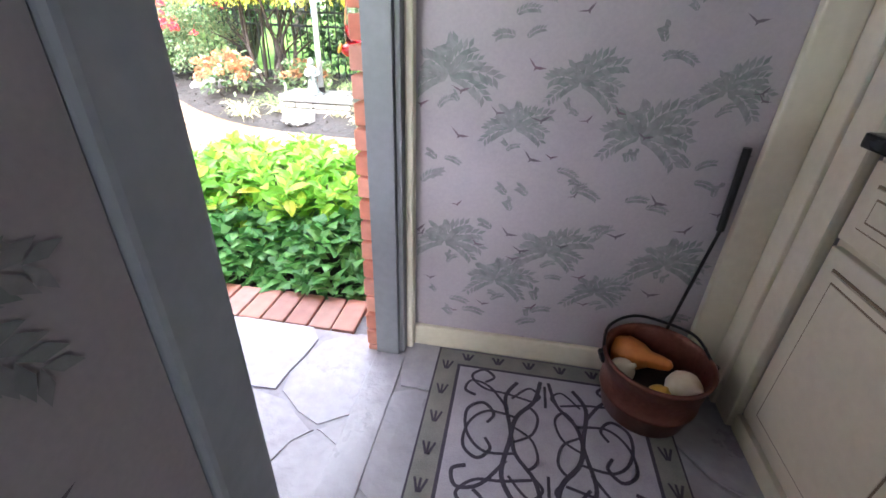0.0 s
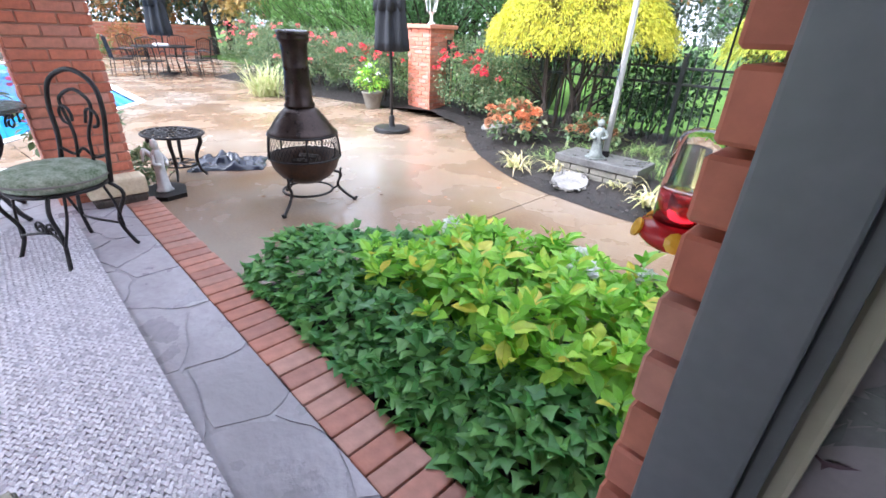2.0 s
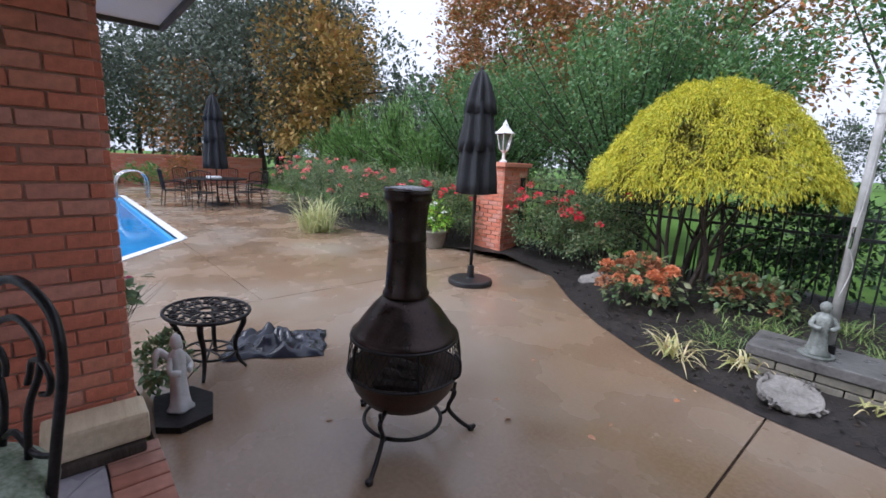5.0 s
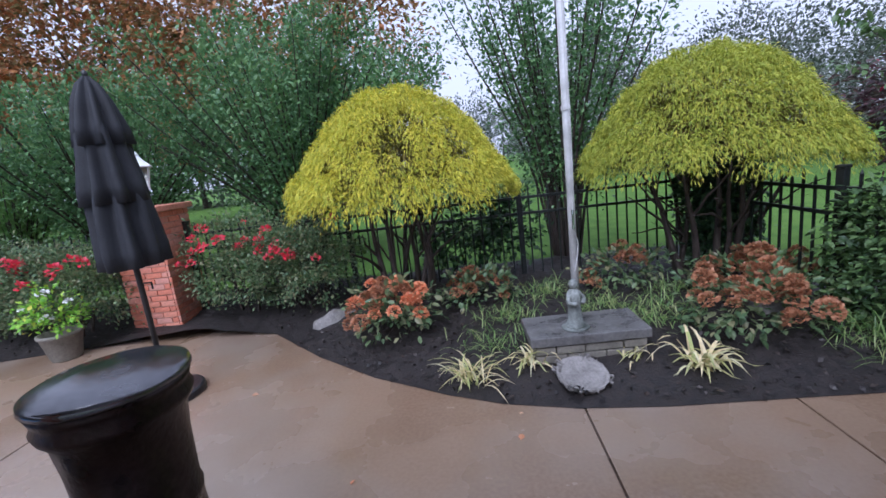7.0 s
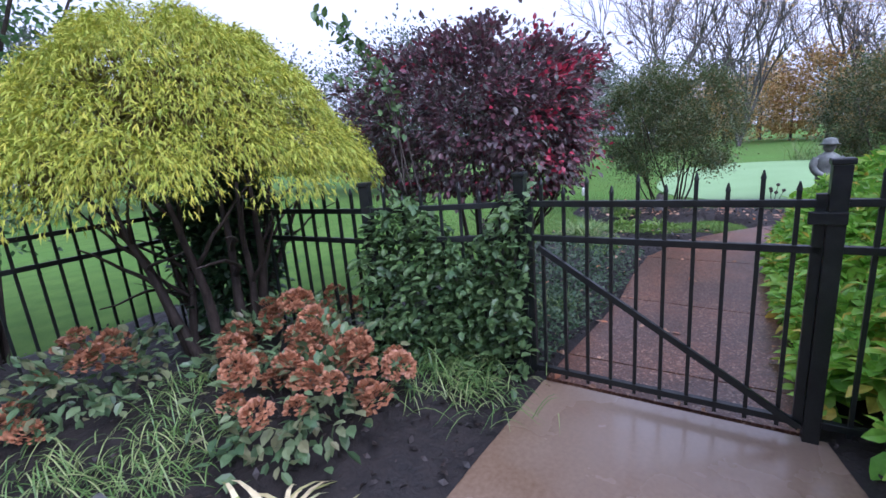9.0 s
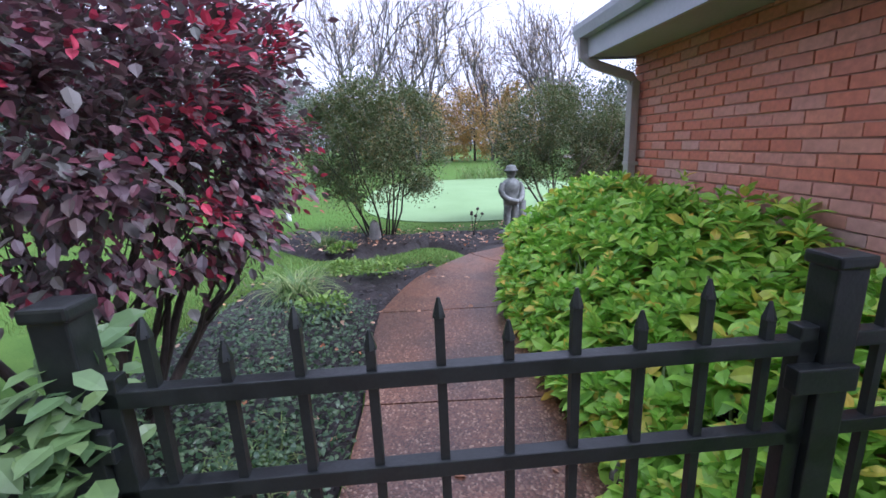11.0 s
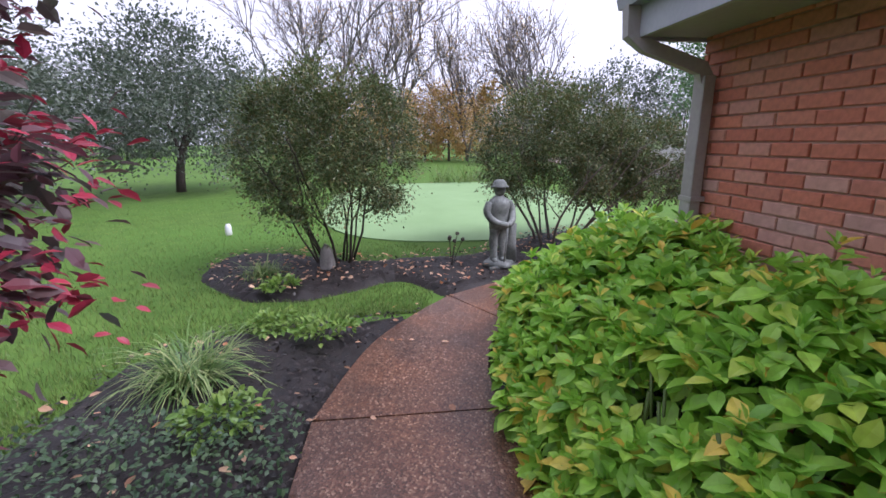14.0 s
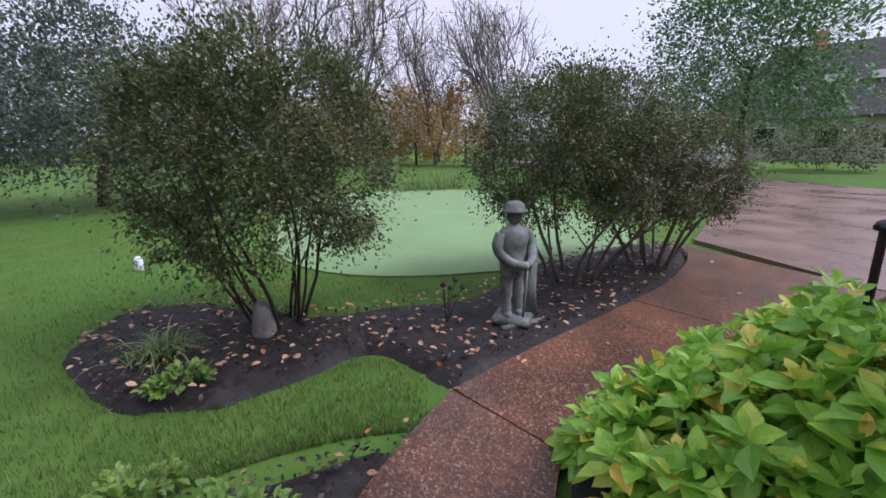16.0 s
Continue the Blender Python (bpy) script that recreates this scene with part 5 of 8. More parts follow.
# ---- porch furniture ----
def bistro_chair(at, turn, label):
    ob = thing("bistro_chair", at, label, "chair", "chairs at the porch table", turn)
    r = 0.011
    link("seat_frame", *tube([(0.215 * math.cos(2 * math.pi * i / 32), 0.215 * math.sin(2 * math.pi * i / 32), 0.40) for i in range(32)], r, 6, True), M["iron"], ob, smooth=True)
    prof = [(0.02, 0.405), (0.20, 0.405), (0.232, 0.425), (0.242, 0.455), (0.232, 0.485), (0.18, 0.506), (0.10, 0.514), (0.01, 0.516)]
    link("seat_cushion", *lathe(prof, 40), CUSH, ob, "round green cushion with a pale leaf print", smooth=True)
    link("piping", *tube([(0.243 * math.cos(2 * math.pi * i / 40), 0.243 * math.sin(2 * math.pi * i / 40), 0.455) for i in range(40)], 0.006, 6, True), M["piping"], ob)
    for sx in (-1, 1):
        for sy in (-1, 1):
            pts = smooth_line([(sx * 0.15, sy * 0.15, 0.40), (sx * 0.195, sy * 0.195, 0.32), (sx * 0.155, sy * 0.155, 0.17), (sx * 0.185, sy * 0.185, 0.03), (sx * 0.20, sy * 0.20, 0.004)], 5)
            link("leg", *tube(pts, r, 7), M["iron"], ob, smooth=True)
            p2 = smooth_line([(sx * 0.19, sy * 0.10, 0.40), (sx * 0.20, sy * 0.13, 0.28), (sx * 0.165, sy * 0.165, 0.12)], 5)
            link("leg_brace", *tube(p2, r * 0.7, 6), M["iron"], ob, smooth=True)
    for s in (-1, 1):
        link("stretcher", *tube(smooth_line([(-0.165, s * 0.165, 0.14), (0, s * 0.12, 0.16), (0.165, s * 0.165, 0.14)], 6), r * 0.7, 6), M["iron"], ob)
        link("scroll", *tube(arc(s * 0.045, 0.19, 0.008, 0 if s > 0 else 180, (-400 if s < 0 else 580), 24, -0.13, 0.035), r * 0.6, 5), M["iron"], ob, smooth=True)
    hoop = [(-0.19, 0.15, 0.40), (-0.185, 0.19, 0.60), (-0.205, 0.21, 0.78), (-0.16, 0.225, 0.91), (0, 0.235, 0.97), (0.16, 0.225, 0.91), (0.205, 0.21, 0.78), (0.185, 0.19, 0.60), (0.19, 0.15, 0.40)]
    link("back_hoop", *tube(smooth_line(hoop, 6), r * 1.15, 8), M["iron"], ob, smooth=True)
    inner = [(-0.07, 0.17, 0.42), (-0.055, 0.195, 0.62), (-0.10, 0.21, 0.74), (-0.11, 0.215, 0.82), (0, 0.225, 0.87), (0.11, 0.215, 0.82), (0.10, 0.21, 0.74), (0.055, 0.195, 0.62), (0.07, 0.17, 0.42)]
    link("back_lyre", *tube(smooth_line(inner, 6), r * 0.85, 7), M["iron"], ob, smooth=True)
    for s in (-1, 1):
        sc = [(s * 0.05, 0.205, 0.70)] + [(s * (0.10 + 0.045 * math.cos(a)), 0.212, 0.73 + 0.05 * math.sin(a)) for a in (3.1, 2.2, 1.2, 0.2, -0.8, -1.7)]
        link("back_scroll", *tube(smooth_line(sc, 4), r * 0.75, 6), M["iron"], ob, smooth=True)
    link("back_bar", *tube(smooth_line([(-0.185, 0.18, 0.55), (-0.08, 0.185, 0.52), (0, 0.185, 0.56), (0.08, 0.185, 0.52), (0.185, 0.18, 0.55)], 5), r * 0.8, 6), M["iron"], ob)
    return ob


CUSH = mat("green_leaf_print_cushion", (0.075, 0.12, 0.055), (0.36, 0.40, 0.33), 0.9, 16, 90, 0.2, detail=3)
bistro_chair((-3.49, 0.945, 0.12), 27, "black wrought iron chair with a round green cushion")
bistro_chair((-4.25, -0.02, 0.12), 165, "black wrought iron chair with a round green cushion")


def bistro_table():
    ob = thing("bistro_table", (-4.42, 0.56, 0.12), "round black wrought iron table with scrolled apron", "table")
    R, z = 0.40, 0.68
    link("tabletop", *lathe([(0.02, z), (R, z), (R + 0.012, z + 0.006), (R + 0.012, z + 0.018), (R, z + 0.024), (0.02, z + 0.024)], 56), M["tabletop"], ob, "wet dark green metal mesh top")
    for i in range(4):
        a = math.pi / 4 + i * math.pi / 2
        c, s = math.cos(a), math.sin(a)
        pts = smooth_line([(0.30 * c, 0.30 * s, z), (0.31 * c, 0.31 * s, 0.5), (0.16 * c, 0.16 * s, 0.28), (0.24 * c, 0.24 * s, 0.08), (0.31 * c, 0.31 * s, 0.008)], 6)
        link("leg", *tube(pts, 0.016, 8), M["iron"], ob, smooth=True)
    for i in range(12):
        a = 2 * math.pi * i / 12
        c, s = math.cos(a), math.sin(a)
        sc = arc(0, z - 0.06, 0.012, 90, 560, 22, 0, 0.04)
        pts = [((R - 0.05) * c - p[0] * s, (R - 0.05) * s + p[0] * c, p[2]) for p in sc]
        link("apron_scroll", *tube(pts, 0.007, 5), M["iron"], ob, smooth=True)
    return ob


M["tabletop"] = mat("wet_dark_green_tabletop", (0.035, 0.055, 0.055), (0.07, 0.095, 0.095), 0.16, 8, 60, 0.15, rough2=0.35)
bistro_table()


def wicker_chair():
    ob = thing("wicker_armchair", (-0.95, 0.40, 0.12), "dark grey resin wicker armchair with beige cushions", "armchair", turn=6)
    H = 0.76

    def strands(path_of, rows, cols, r, seed):
        """Woven strands: upright ribs wound with slanting flat canes."""
        out = []
        for i in range(cols):
            p = [path_of(i / (cols - 1), j / (rows - 1)) for j in range(rows)]
            out.append(tube(p, r, 5))
        for j in range(rows * 9):
            t = j / (rows * 9 - 1)
            pts = []
            for i in range(cols * 2 - 1):
                u = i / (cols * 2 - 2)
                q = Vector(path_of(u, t))
                pts.append(q + Vector(((0.017 if i % 2 == 0 else -0.004), 0, 0.0012 * (1 if i % 2 else -1))))
            out.append(tube(pts, 0.0036, 4))
        return join(*out)
    back = lambda u, t: (0.20 - 0.05 * t + (0.10 * (0.25 - t) if t < 0.25 else 0), -0.30 + 0.64 * u, 0.02 + (H - 0.04) * t)
    tagged(link("backrest", *strands(back, 14, 15, 0.012, 1), M["wick"], ob), kind="stuff")
    part("back_core", box(0.09, 0.14, -0.29, 0.33, 0.12, H - 0.03, 0.02), M["wick_core"], ob)
    top = []
    for j in range(64):
        u = j / 63
        y = -0.30 + 0.64 * u
        top.append(tube([(0.158, y, H - 0.03), (0.155, y + 0.006, H + 0.002), (0.125, y + 0.012, H + 0.010), (0.095, y + 0.018, H + 0.002), (0.088, y + 0.02, H - 0.05)], 0.0062, 5))
    tagged(link("top_roll", *join(*top), M["wick"], ob), kind="stuff")
    for y, nm in ((0.34, 0), (-0.30, 1)):
        arm = []
        for k in range(44):
            x = 0.15 - 0.34 * k / 43
            arm.append(tube([(x, y - 0.05, 0.36), (x, y - 0.05, 0.44), (x - 0.005, y, 0.46), (x - 0.01, y + 0.05, 0.44), (x - 0.01, y + 0.055, 0.06)], 0.0078, 5))
        tagged(link("arm", *join(*arm), M["wick"], ob), kind="stuff")
        part("arm_core", box(-0.17, 0.12, y - 0.035, y + 0.04, 0.1, 0.43, 0.02), M["wick_core"], ob)
    part("seat", box(-0.46, 0.10, -0.27, 0.31, 0.24, 0.30, 0.01), M["wick_core"], ob)
    for x in (-0.42, 0.12):
        for y in (-0.28, 0.32):
            link("leg", *tube([(x, y, 0), (x, y, 0.28)], 0.025, 8), M["wick_core"], ob)

    def pillow(nm, at, size, rot):
        bm = bmesh.new()
        bmesh.ops.create_cube(bm, size=1)
        bmesh.ops.subdivide_edges(bm, edges=bm.edges, cuts=8, use_grid_fill=True)
        for v in bm.verts:
            x, y, z = v.co * 2
            k = 1 - 0.10 * (x * x + y * y) / 2
            puff = (1 - abs(x) ** 4) * (1 - abs(y) ** 4)
            v.co = Vector((x * size[0] * k, y * size[1] * k, z * (0.25 + 0.75 * puff) * size[2] + 0.006 * noise.noise(v.co * 8)))
        o = part(nm, bm, M["cushion"], ob, "plump beige cushion with grey piping", smooth=True)
        o.matrix_basis = pose(*at, *rot)
        e = []
        for i in range(40):
            a = 2 * math.pi * i / 40
            c, s = math.cos(a), math.sin(a)
            m = max(abs(c), abs(s))
            x, y = c / m, s / m
            k = (1 - 0.10 * (x * x + y * y) / 2) * 1.005
            e.append((x * size[0] * k, y * size[1] * k, 0))
        link("piping", *tube(e, 0.007, 6, True), M["piping"], o)
    pillow("back_cushion", (0.0, 0.02, 0.55), (0.24, 0.29, 0.085), (0, 72, 0))
    pillow("seat_cushion", (-0.20, 0.02, 0.36), (0.26, 0.28, 0.07), (0, 0, 0))
    return ob


wicker_chair()


def area_rug():
    ob = thing("outdoor_rug", (-2.7, -0.35, 0.121), "grey and white woven outdoor rug on the porch", "rug")
    RUG = mat("grey_woven_rug", (0.22, 0.20, 0.24), (0.56, 0.52, 0.58), 0.95, 22, 60, 0.6, stretch=(1.4, 2, 1))
    bm = bmesh.new()
    bmesh.ops.create_grid(bm, x_segments=150, y_segments=60, size=1)
    for v in bm.verts:
        v.co = Vector((v.co.x * 1.39, v.co.y * 1.34, 0.010 + 0.0025 * math.sin(v.co.y * 150) + 0.002 * noise.noise(v.co * 60)))
    part("weave", bm, RUG, ob)
    part("backing", box(-1.39, 1.39, -1.34, 1.34, 0.0, 0.006), M["piping"], ob)
    rg = np.random.default_rng(4)
    vs, fs = [], []
    for i in range(128):
        y = -0.2 + 1.53 * i / 127
        lean = 0.006 if i % 2 else -0.006
        for k in range(86):
            x = -1.385 + 2.77 * k / 85 + (0.008 if i % 2 else 0.0) + rg.normal(0, 0.001)
            o = len(vs)
            vs += [(x - 0.014, y - 0.005 - lean, 0.0125), (x - 0.014, y + 0.005 - lean, 0.0125), (x, y - 0.0065, 0.0155), (x, y + 0.0065, 0.0155), (x + 0.015, y - 0.005 + lean, 0.0125), (x + 0.015, y + 0.005 + lean, 0.0125)]
            fs += [(o, o + 2, o + 3, o + 1), (o + 2, o + 4, o + 5, o + 3)]
    tagged(link("stitching", vs, fs, varied("rug_stitches", [(0.38, 0.36, 0.41), (0.50, 0.48, 0.53), (0.60, 0.58, 0.63), (0.46, 0.44, 0.49)], 0.95, "island", 70, 0.4), ob), kind="stuff")
    return ob


area_rug()


def hummingbird_feeder():
    ob = thing("hummingbird_feeder", (-0.612, 1.50, 1.06), "red and clear hummingbird feeder hanging from the eave", "bird feeder")
    ob.scale = (0.7, 0.7, 0.7)
    base = [(0.03, 0.0), (0.06, 0.005), (0.075, 0.02), (0.08, 0.035), (0.075, 0.045), (0.05, 0.055), (0.04, 0.06)]
    link("base", *lathe(base, 28), M["redplastic"], ob, smooth=True)
    link("nectar", *lathe([(0.036, 0.06), (0.05, 0.07), (0.048, 0.12), (0.044, 0.125)], 24), M["nectar"], ob, smooth=True)
    link("bottle", *lathe([(0.054, 0.06), (0.054, 0.13), (0.045, 0.22), (0.04, 0.24), (0.02, 0.25)], 24), M["glass"], ob, smooth=True)
    for i in range(5):
        a = 2 * math.pi * i / 5
        link("feeding_port", *lathe([(0.008, 0), (0.02, 0.0), (0.022, 0.006), (0.01, 0.01)], 10), M["yellow"], ob, "yellow flower port").matrix_basis = pose(0.078 * math.cos(a), 0.078 * math.sin(a), 0.035, 0, 70, math.degrees(a))
    link("hanger", *tube([(0, 0, 0.25), (0, 0, 1.67)], 0.002, 5), M["iron"], ob)
    return ob


hummingbird_feeder()

# ---- by the door, inside ----
def doormat():
    ob = thing("door_mat", (0.083, 0.74, 0.121), "grey door mat with dark scrolling vine pattern", "door mat")
    w, d = 0.42, 0.62
    FIELD = mat("grey_mat_pile", (0.34, 0.31, 0.35), (0.44, 0.41, 0.45), 0.95, 14, 220, 0.5)
    DARK = mat("dark_violet_mat_pile", (0.045, 0.036, 0.055), (0.075, 0.062, 0.085), 0.95, 14, 220, 0.5)
    OLIVE = mat("olive_mat_pile", (0.17, 0.165, 0.15), (0.25, 0.24, 0.21), 0.95, 14, 220, 0.5)
    part("backing", box(-w, w, -d, d, 0, 0.006, 0.002), DARK, ob)
    part("border", box(-w + 0.008, w - 0.008, -d + 0.008, d - 0.008, 0.004, 0.0085), OLIVE, ob)
    part("inner_line", box(-w + 0.085, w - 0.085, -d + 0.085, d - 0.085, 0.006, 0.0095), DARK, ob)
    part("field", box(-w + 0.097, w - 0.097, -d + 0.097, d - 0.097, 0.007, 0.0105), FIELD, ob)
    fl = lambda pts, r: tube([(p[0], p[1], 0.0105) for p in smooth_line([(*q, 0) for q in pts], 6)], r, 4)
    vines = []
    for s in (-1, 1):
        for y0, k in ((0.0, 1), (0.5, -1)):
            f = lambda pts: [(s * a, y0 + k * b) for a, b in pts]
            vines.append(fl(f([(0.015, 0.50), (0.04, 0.40), (0.10, 0.32), (0.12, 0.22), (0.14, 0.10), (0.10, 0.02)]), 0.009))
            vines.append(fl(f([(0.10, 0.32), (0.20, 0.33), (0.26, 0.27), (0.27, 0.18), (0.22, 0.14), (0.18, 0.18), (0.20, 0.22)]), 0.007))
            vines.append(fl(f([(0.05, 0.40), (0.14, 0.42), (0.22, 0.43), (0.27, 0.48), (0.23, 0.52), (0.19, 0.49), (0.22, 0.46)]), 0.007))
            vines.append(fl(f([(0.11, 0.28), (0.05, 0.24), (0.03, 0.17), (0.06, 0.13), (0.09, 0.16)]), 0.006))
            vines.append(fl(f([(0.13, 0.15), (0.20, 0.06), (0.27, 0.04), (0.29, 0.09), (0.25, 0.11)]), 0.007))
            vines.append(fl(f([(0.12, 0.10), (0.06, 0.04), (0.02, 0.07), (0.04, 0.10)]), 0.006))
            vines.append(fl(f([(0.0, 0.48), (0.0, 0.38)]), 0.006))
    v, f = join(*vines)
    link("vine_pattern", [(a, b, min(c, 0.0118)) for a, b, c in v], f, DARK, ob)
    marks = []
    for k in range(9):
        for s in (-1, 1):
            y = -0.5 + 0.125 * k
            for q in (-1, 0, 1):
                marks.append(fl([(s * 0.375 + q * 0.004, y), (s * 0.375 + q * 0.02, y + 0.045)], 0.004))
    for k in range(6):
        for q in (-1, 0, 1):
            x = -0.3 + 0.12 * k
            marks.append(fl([(x + q * 0.004, 0.56), (x + q * 0.022, 0.595)], 0.005))
    v, f = join(*marks)
    link("border_sprigs", [(a, b, min(c, 0.0098)) for a, b, c in v], f, DARK, ob)
    ob.scale = (0.88, 0.88, 1.0)
    return ob


doormat()


BX, BY, BS = 0.378, 1.142, 0.83


def gourd_bucket():
    ob = thing("copper_bucket", (BX, BY, 0.13), "aged copper bucket with iron bail and rim", "bucket")
    prof = [(0.02, 0.0), (0.135, 0.0), (0.145, 0.01), (0.165, 0.09), (0.170, 0.095), (0.170, 0.11), (0.166, 0.115), (0.180, 0.235), (0.187, 0.24), (0.188, 0.252), (0.178, 0.255), (0.172, 0.24), (0.15, 0.10), (0.13, 0.03), (0.02, 0.02)]
    link("body", *lathe(prof, 44), M["copper"], ob, smooth=True)
    link("bail", *tube(smooth_line([(-0.185, 0, 0.24), (-0.16, 0.10, 0.28), (-0.06, 0.16, 0.30), (0.06, 0.15, 0.29), (0.15, 0.10, 0.28), (0.185, 0, 0.24)], 5), 0.006, 6), M["iron"], ob, smooth=True)
    for s in (-1, 1):
        link("ear", *tube([(s * 0.175, 0, 0.20), (s * 0.195, 0, 0.245)], 0.012, 6), M["iron"], ob)
    ob.scale = (BS, BS, BS)
    return ob


gourd_bucket()


def gourd(at, r, h, material, label, rot, ribs=8, neck=0.0):
    w = lambda a, z: 1 + 0.09 * abs(math.cos(ribs * a / 2)) - 0.04
    if neck:
        prof = [(0.005, -h * 0.5), (r * 0.8, -h * 0.42), (r, -h * 0.2), (r * 0.8, h * 0.05), (r * 0.5, h * 0.2), (r * 0.42, h * 0.4), (r * 0.3, h * 0.55), (0.006, h * 0.6)]
    else:
        prof = [(0.005, -h * 0.5)] + [(r * math.sin(a), -h * 0.5 * math.cos(a)) for a in (0.4, 0.8, 1.2, 1.57, 2.0, 2.4, 2.75)] + [(0.012, h * 0.46), (0.008, h * 0.7)]
    ob = link("gourd", *lathe(prof, 24, w), M[material], None, smooth=True)
    ob.matrix_basis = pose(BX + BS * at[0], BY + BS * at[1], 0.13 + BS * at[2], *rot) @ Matrix.Diagonal((BS, BS, BS, 1))
    return tagged(ob, label, "gourd", "gourds in the bucket")


gourd((-0.040, 0.070, 0.185), 0.062, 0.20, "gourd_o", "knobbly orange gourd lying in the copper bucket", (80, 0, 60), 7, 1)
gourd((-0.110, -0.010, 0.175), 0.045, 0.09, "gourd_w", "cream striped gourd in the copper bucket", (20, 30, 0))
gourd((0.085, -0.060, 0.180), 0.058, 0.12, "gourd_w", "cream striped gourd in the copper bucket", (60, 0, 30))
gourd((0.000, -0.100, 0.165), 0.04, 0.07, "gourd_y", "small yellow gourd in the copper bucket", (10, 10, 0))
fill = tagged(part("bucket_filling", prism([(BX + 0.122 * math.cos(k * 0.5236), BY + 0.122 * math.sin(k * 0.5236)) for k in range(12)], 0.15, 0.235, 0.02), M["mulch"]), "dark moss filling under the gourds", "filling")

cane = thing("fire_poker", (0.455, 1.270, 0.12), "black handled poker leaning in the corner", "poker")
link("rod", *tube([(-0.045, 0.012, 0.0), (0.028, 0.018, 0.57)], 0.005, 8), M["iron"], cane)
link("handle", *tube([(0.028, 0.018, 0.57), (0.022, 0.024, 0.80)], 0.0105, 10), M["rubber"], cane)

casing = tagged(new("trim"), "cream painted corner casing boards", "casing", kind="structure")
part("board", box(0.516, 0.612, 1.286, 1.312, 0.12, 2.2, 0.006), M["trim"], casing)
part("board", box(0.612, 0.636, 1.215, 1.312, 0.12, 2.2, 0.006), M["trim"], casing)
part("board", box(0.622, 0.655, 1.128, 1.215, 0.12, 2.2, 0.008), M["trim"], casing)


def cabinet(y0, y1):
    ob = thing("base_cabinet", (0.638, y0, 0.12), "cream painted base cabinet with a drawer above one door", "cabinet", "kitchen cabinets")
    w = y1 - y0
    part("body", box(0.02, 0.6, 0, w, 0.0, 0.86), M["trim"], ob)
    part("toe_kick", box(0.0, 0.02, 0, w, 0.0, 0.06, 0.003), M["trim"], ob)

    def panel(nm, z0, z1):
        p = part(nm, box(0.0, 0.02, 0.015, w - 0.015, z0, z1, 0.004), M["trim"], ob)
        glaze = mat("brown_glaze_line", (0.16, 0.11, 0.07), (0.24, 0.18, 0.11), 0.6, 8, 60, 0.1) if "glaze" not in M else M["glaze"]
        M["glaze"] = glaze
        for k, mm, e in ((0.04, glaze, 0.004), (0.046, M["trim"], 0.010), (0.062, glaze, 0.0105), (0.067, M["trim"], 0.0125)):
            part("moulding", box(-e, 0.0, 0.015 + k, w - 0.015 - k, z0 + k, z1 - k, 0.002), mm, p)
        return p
    d = panel("drawer", 0.66, 0.84)
    q = panel("door", 0.08, 0.64)
    link("pull", *tube(smooth_line([(-0.005, w / 2 - 0.05, 0.75), (-0.035, w / 2 - 0.03, 0.75), (-0.035, w / 2 + 0.03, 0.75), (-0.005, w / 2 + 0.05, 0.75)], 4), 0.006, 8), M["iron"], d)
    link("knob", *tube([(-0.005, 0.08, 0.56), (-0.03, 0.08, 0.56)], 0.012, 10), M["iron"], q)
    return ob


cabinet(0.635, 1.125)
cabinet(0.125, 0.625)
cabinet(-0.385, 0.115)
top = tagged(part("worktop", box(0.602, 1.25, -0.385, 1.127, 0.98, 1.012, 0.006), M["counter"]), "polished black stone worktop on the cabinets", "worktop")


# ---- planting ----
def plant(name, at, label, category, group=""):
    return thing(name, at, label, category, group)


def shrub(at, r, z0, z1, material, n, size, label, seed, name="shrub", shape=SMALL, stems=6, stem_h=None, bark="bark", category="shrub", group="", clumps=130, low=-0.75, spread=0.6, droop=0.0, clump=0.2, stem_r=0.022, fill=0.35, sspread=0.1, lean=0.5, forks=3):
    """Stems from one foot and a crown of many leaves in clumps."""
    ob = plant(name, (at[0], at[1], 0.0), label, category, group)
    h = (z1 - z0) / 2
    if stems:
        stand("stem", wood((0, 0, 0.0), stems, stem_h or (z0 + h * 1.1), stem_r, seed, lean, forks, spread=sspread), M[bark], ob)
    p, w = shell((0, 0, z0 + h), (r[0], r[1], h), n, clumps, seed, clump, low, fill)
    link("crown", *leaves(p, w, size, shape, seed + 1, spread, droop), M[material], ob)
    return ob


def petals(points, r, n, material, parent, seed, name="flower", size=(0.02, 0.035), flat=0.8):
    """Round flower heads, each a ball of petals."""
    rg = np.random.default_rng(seed)
    first = None
    for i, p in enumerate(points):
        if first is None:
            d = rg.normal(0, 1, (n, 3))
            d /= np.linalg.norm(d, axis=1)[:, None]
            d[:, 2] = np.abs(d[:, 2]) * 1.2 - 0.35
            first = link(name, *leaves(d * (1, 1, flat) * r * 0.8, d, size, PETAL, seed, 0.35), M[material], parent)
            o = first
        else:
            o = new(name, first.data)
            o.parent = parent
        o.matrix_basis = pose(*p, rg.uniform(-25, 25), rg.uniform(-25, 25), rg.uniform(0, 360)) @ Matrix.Diagonal((*([rg.uniform(0.75, 1.2)] * 3), 1))


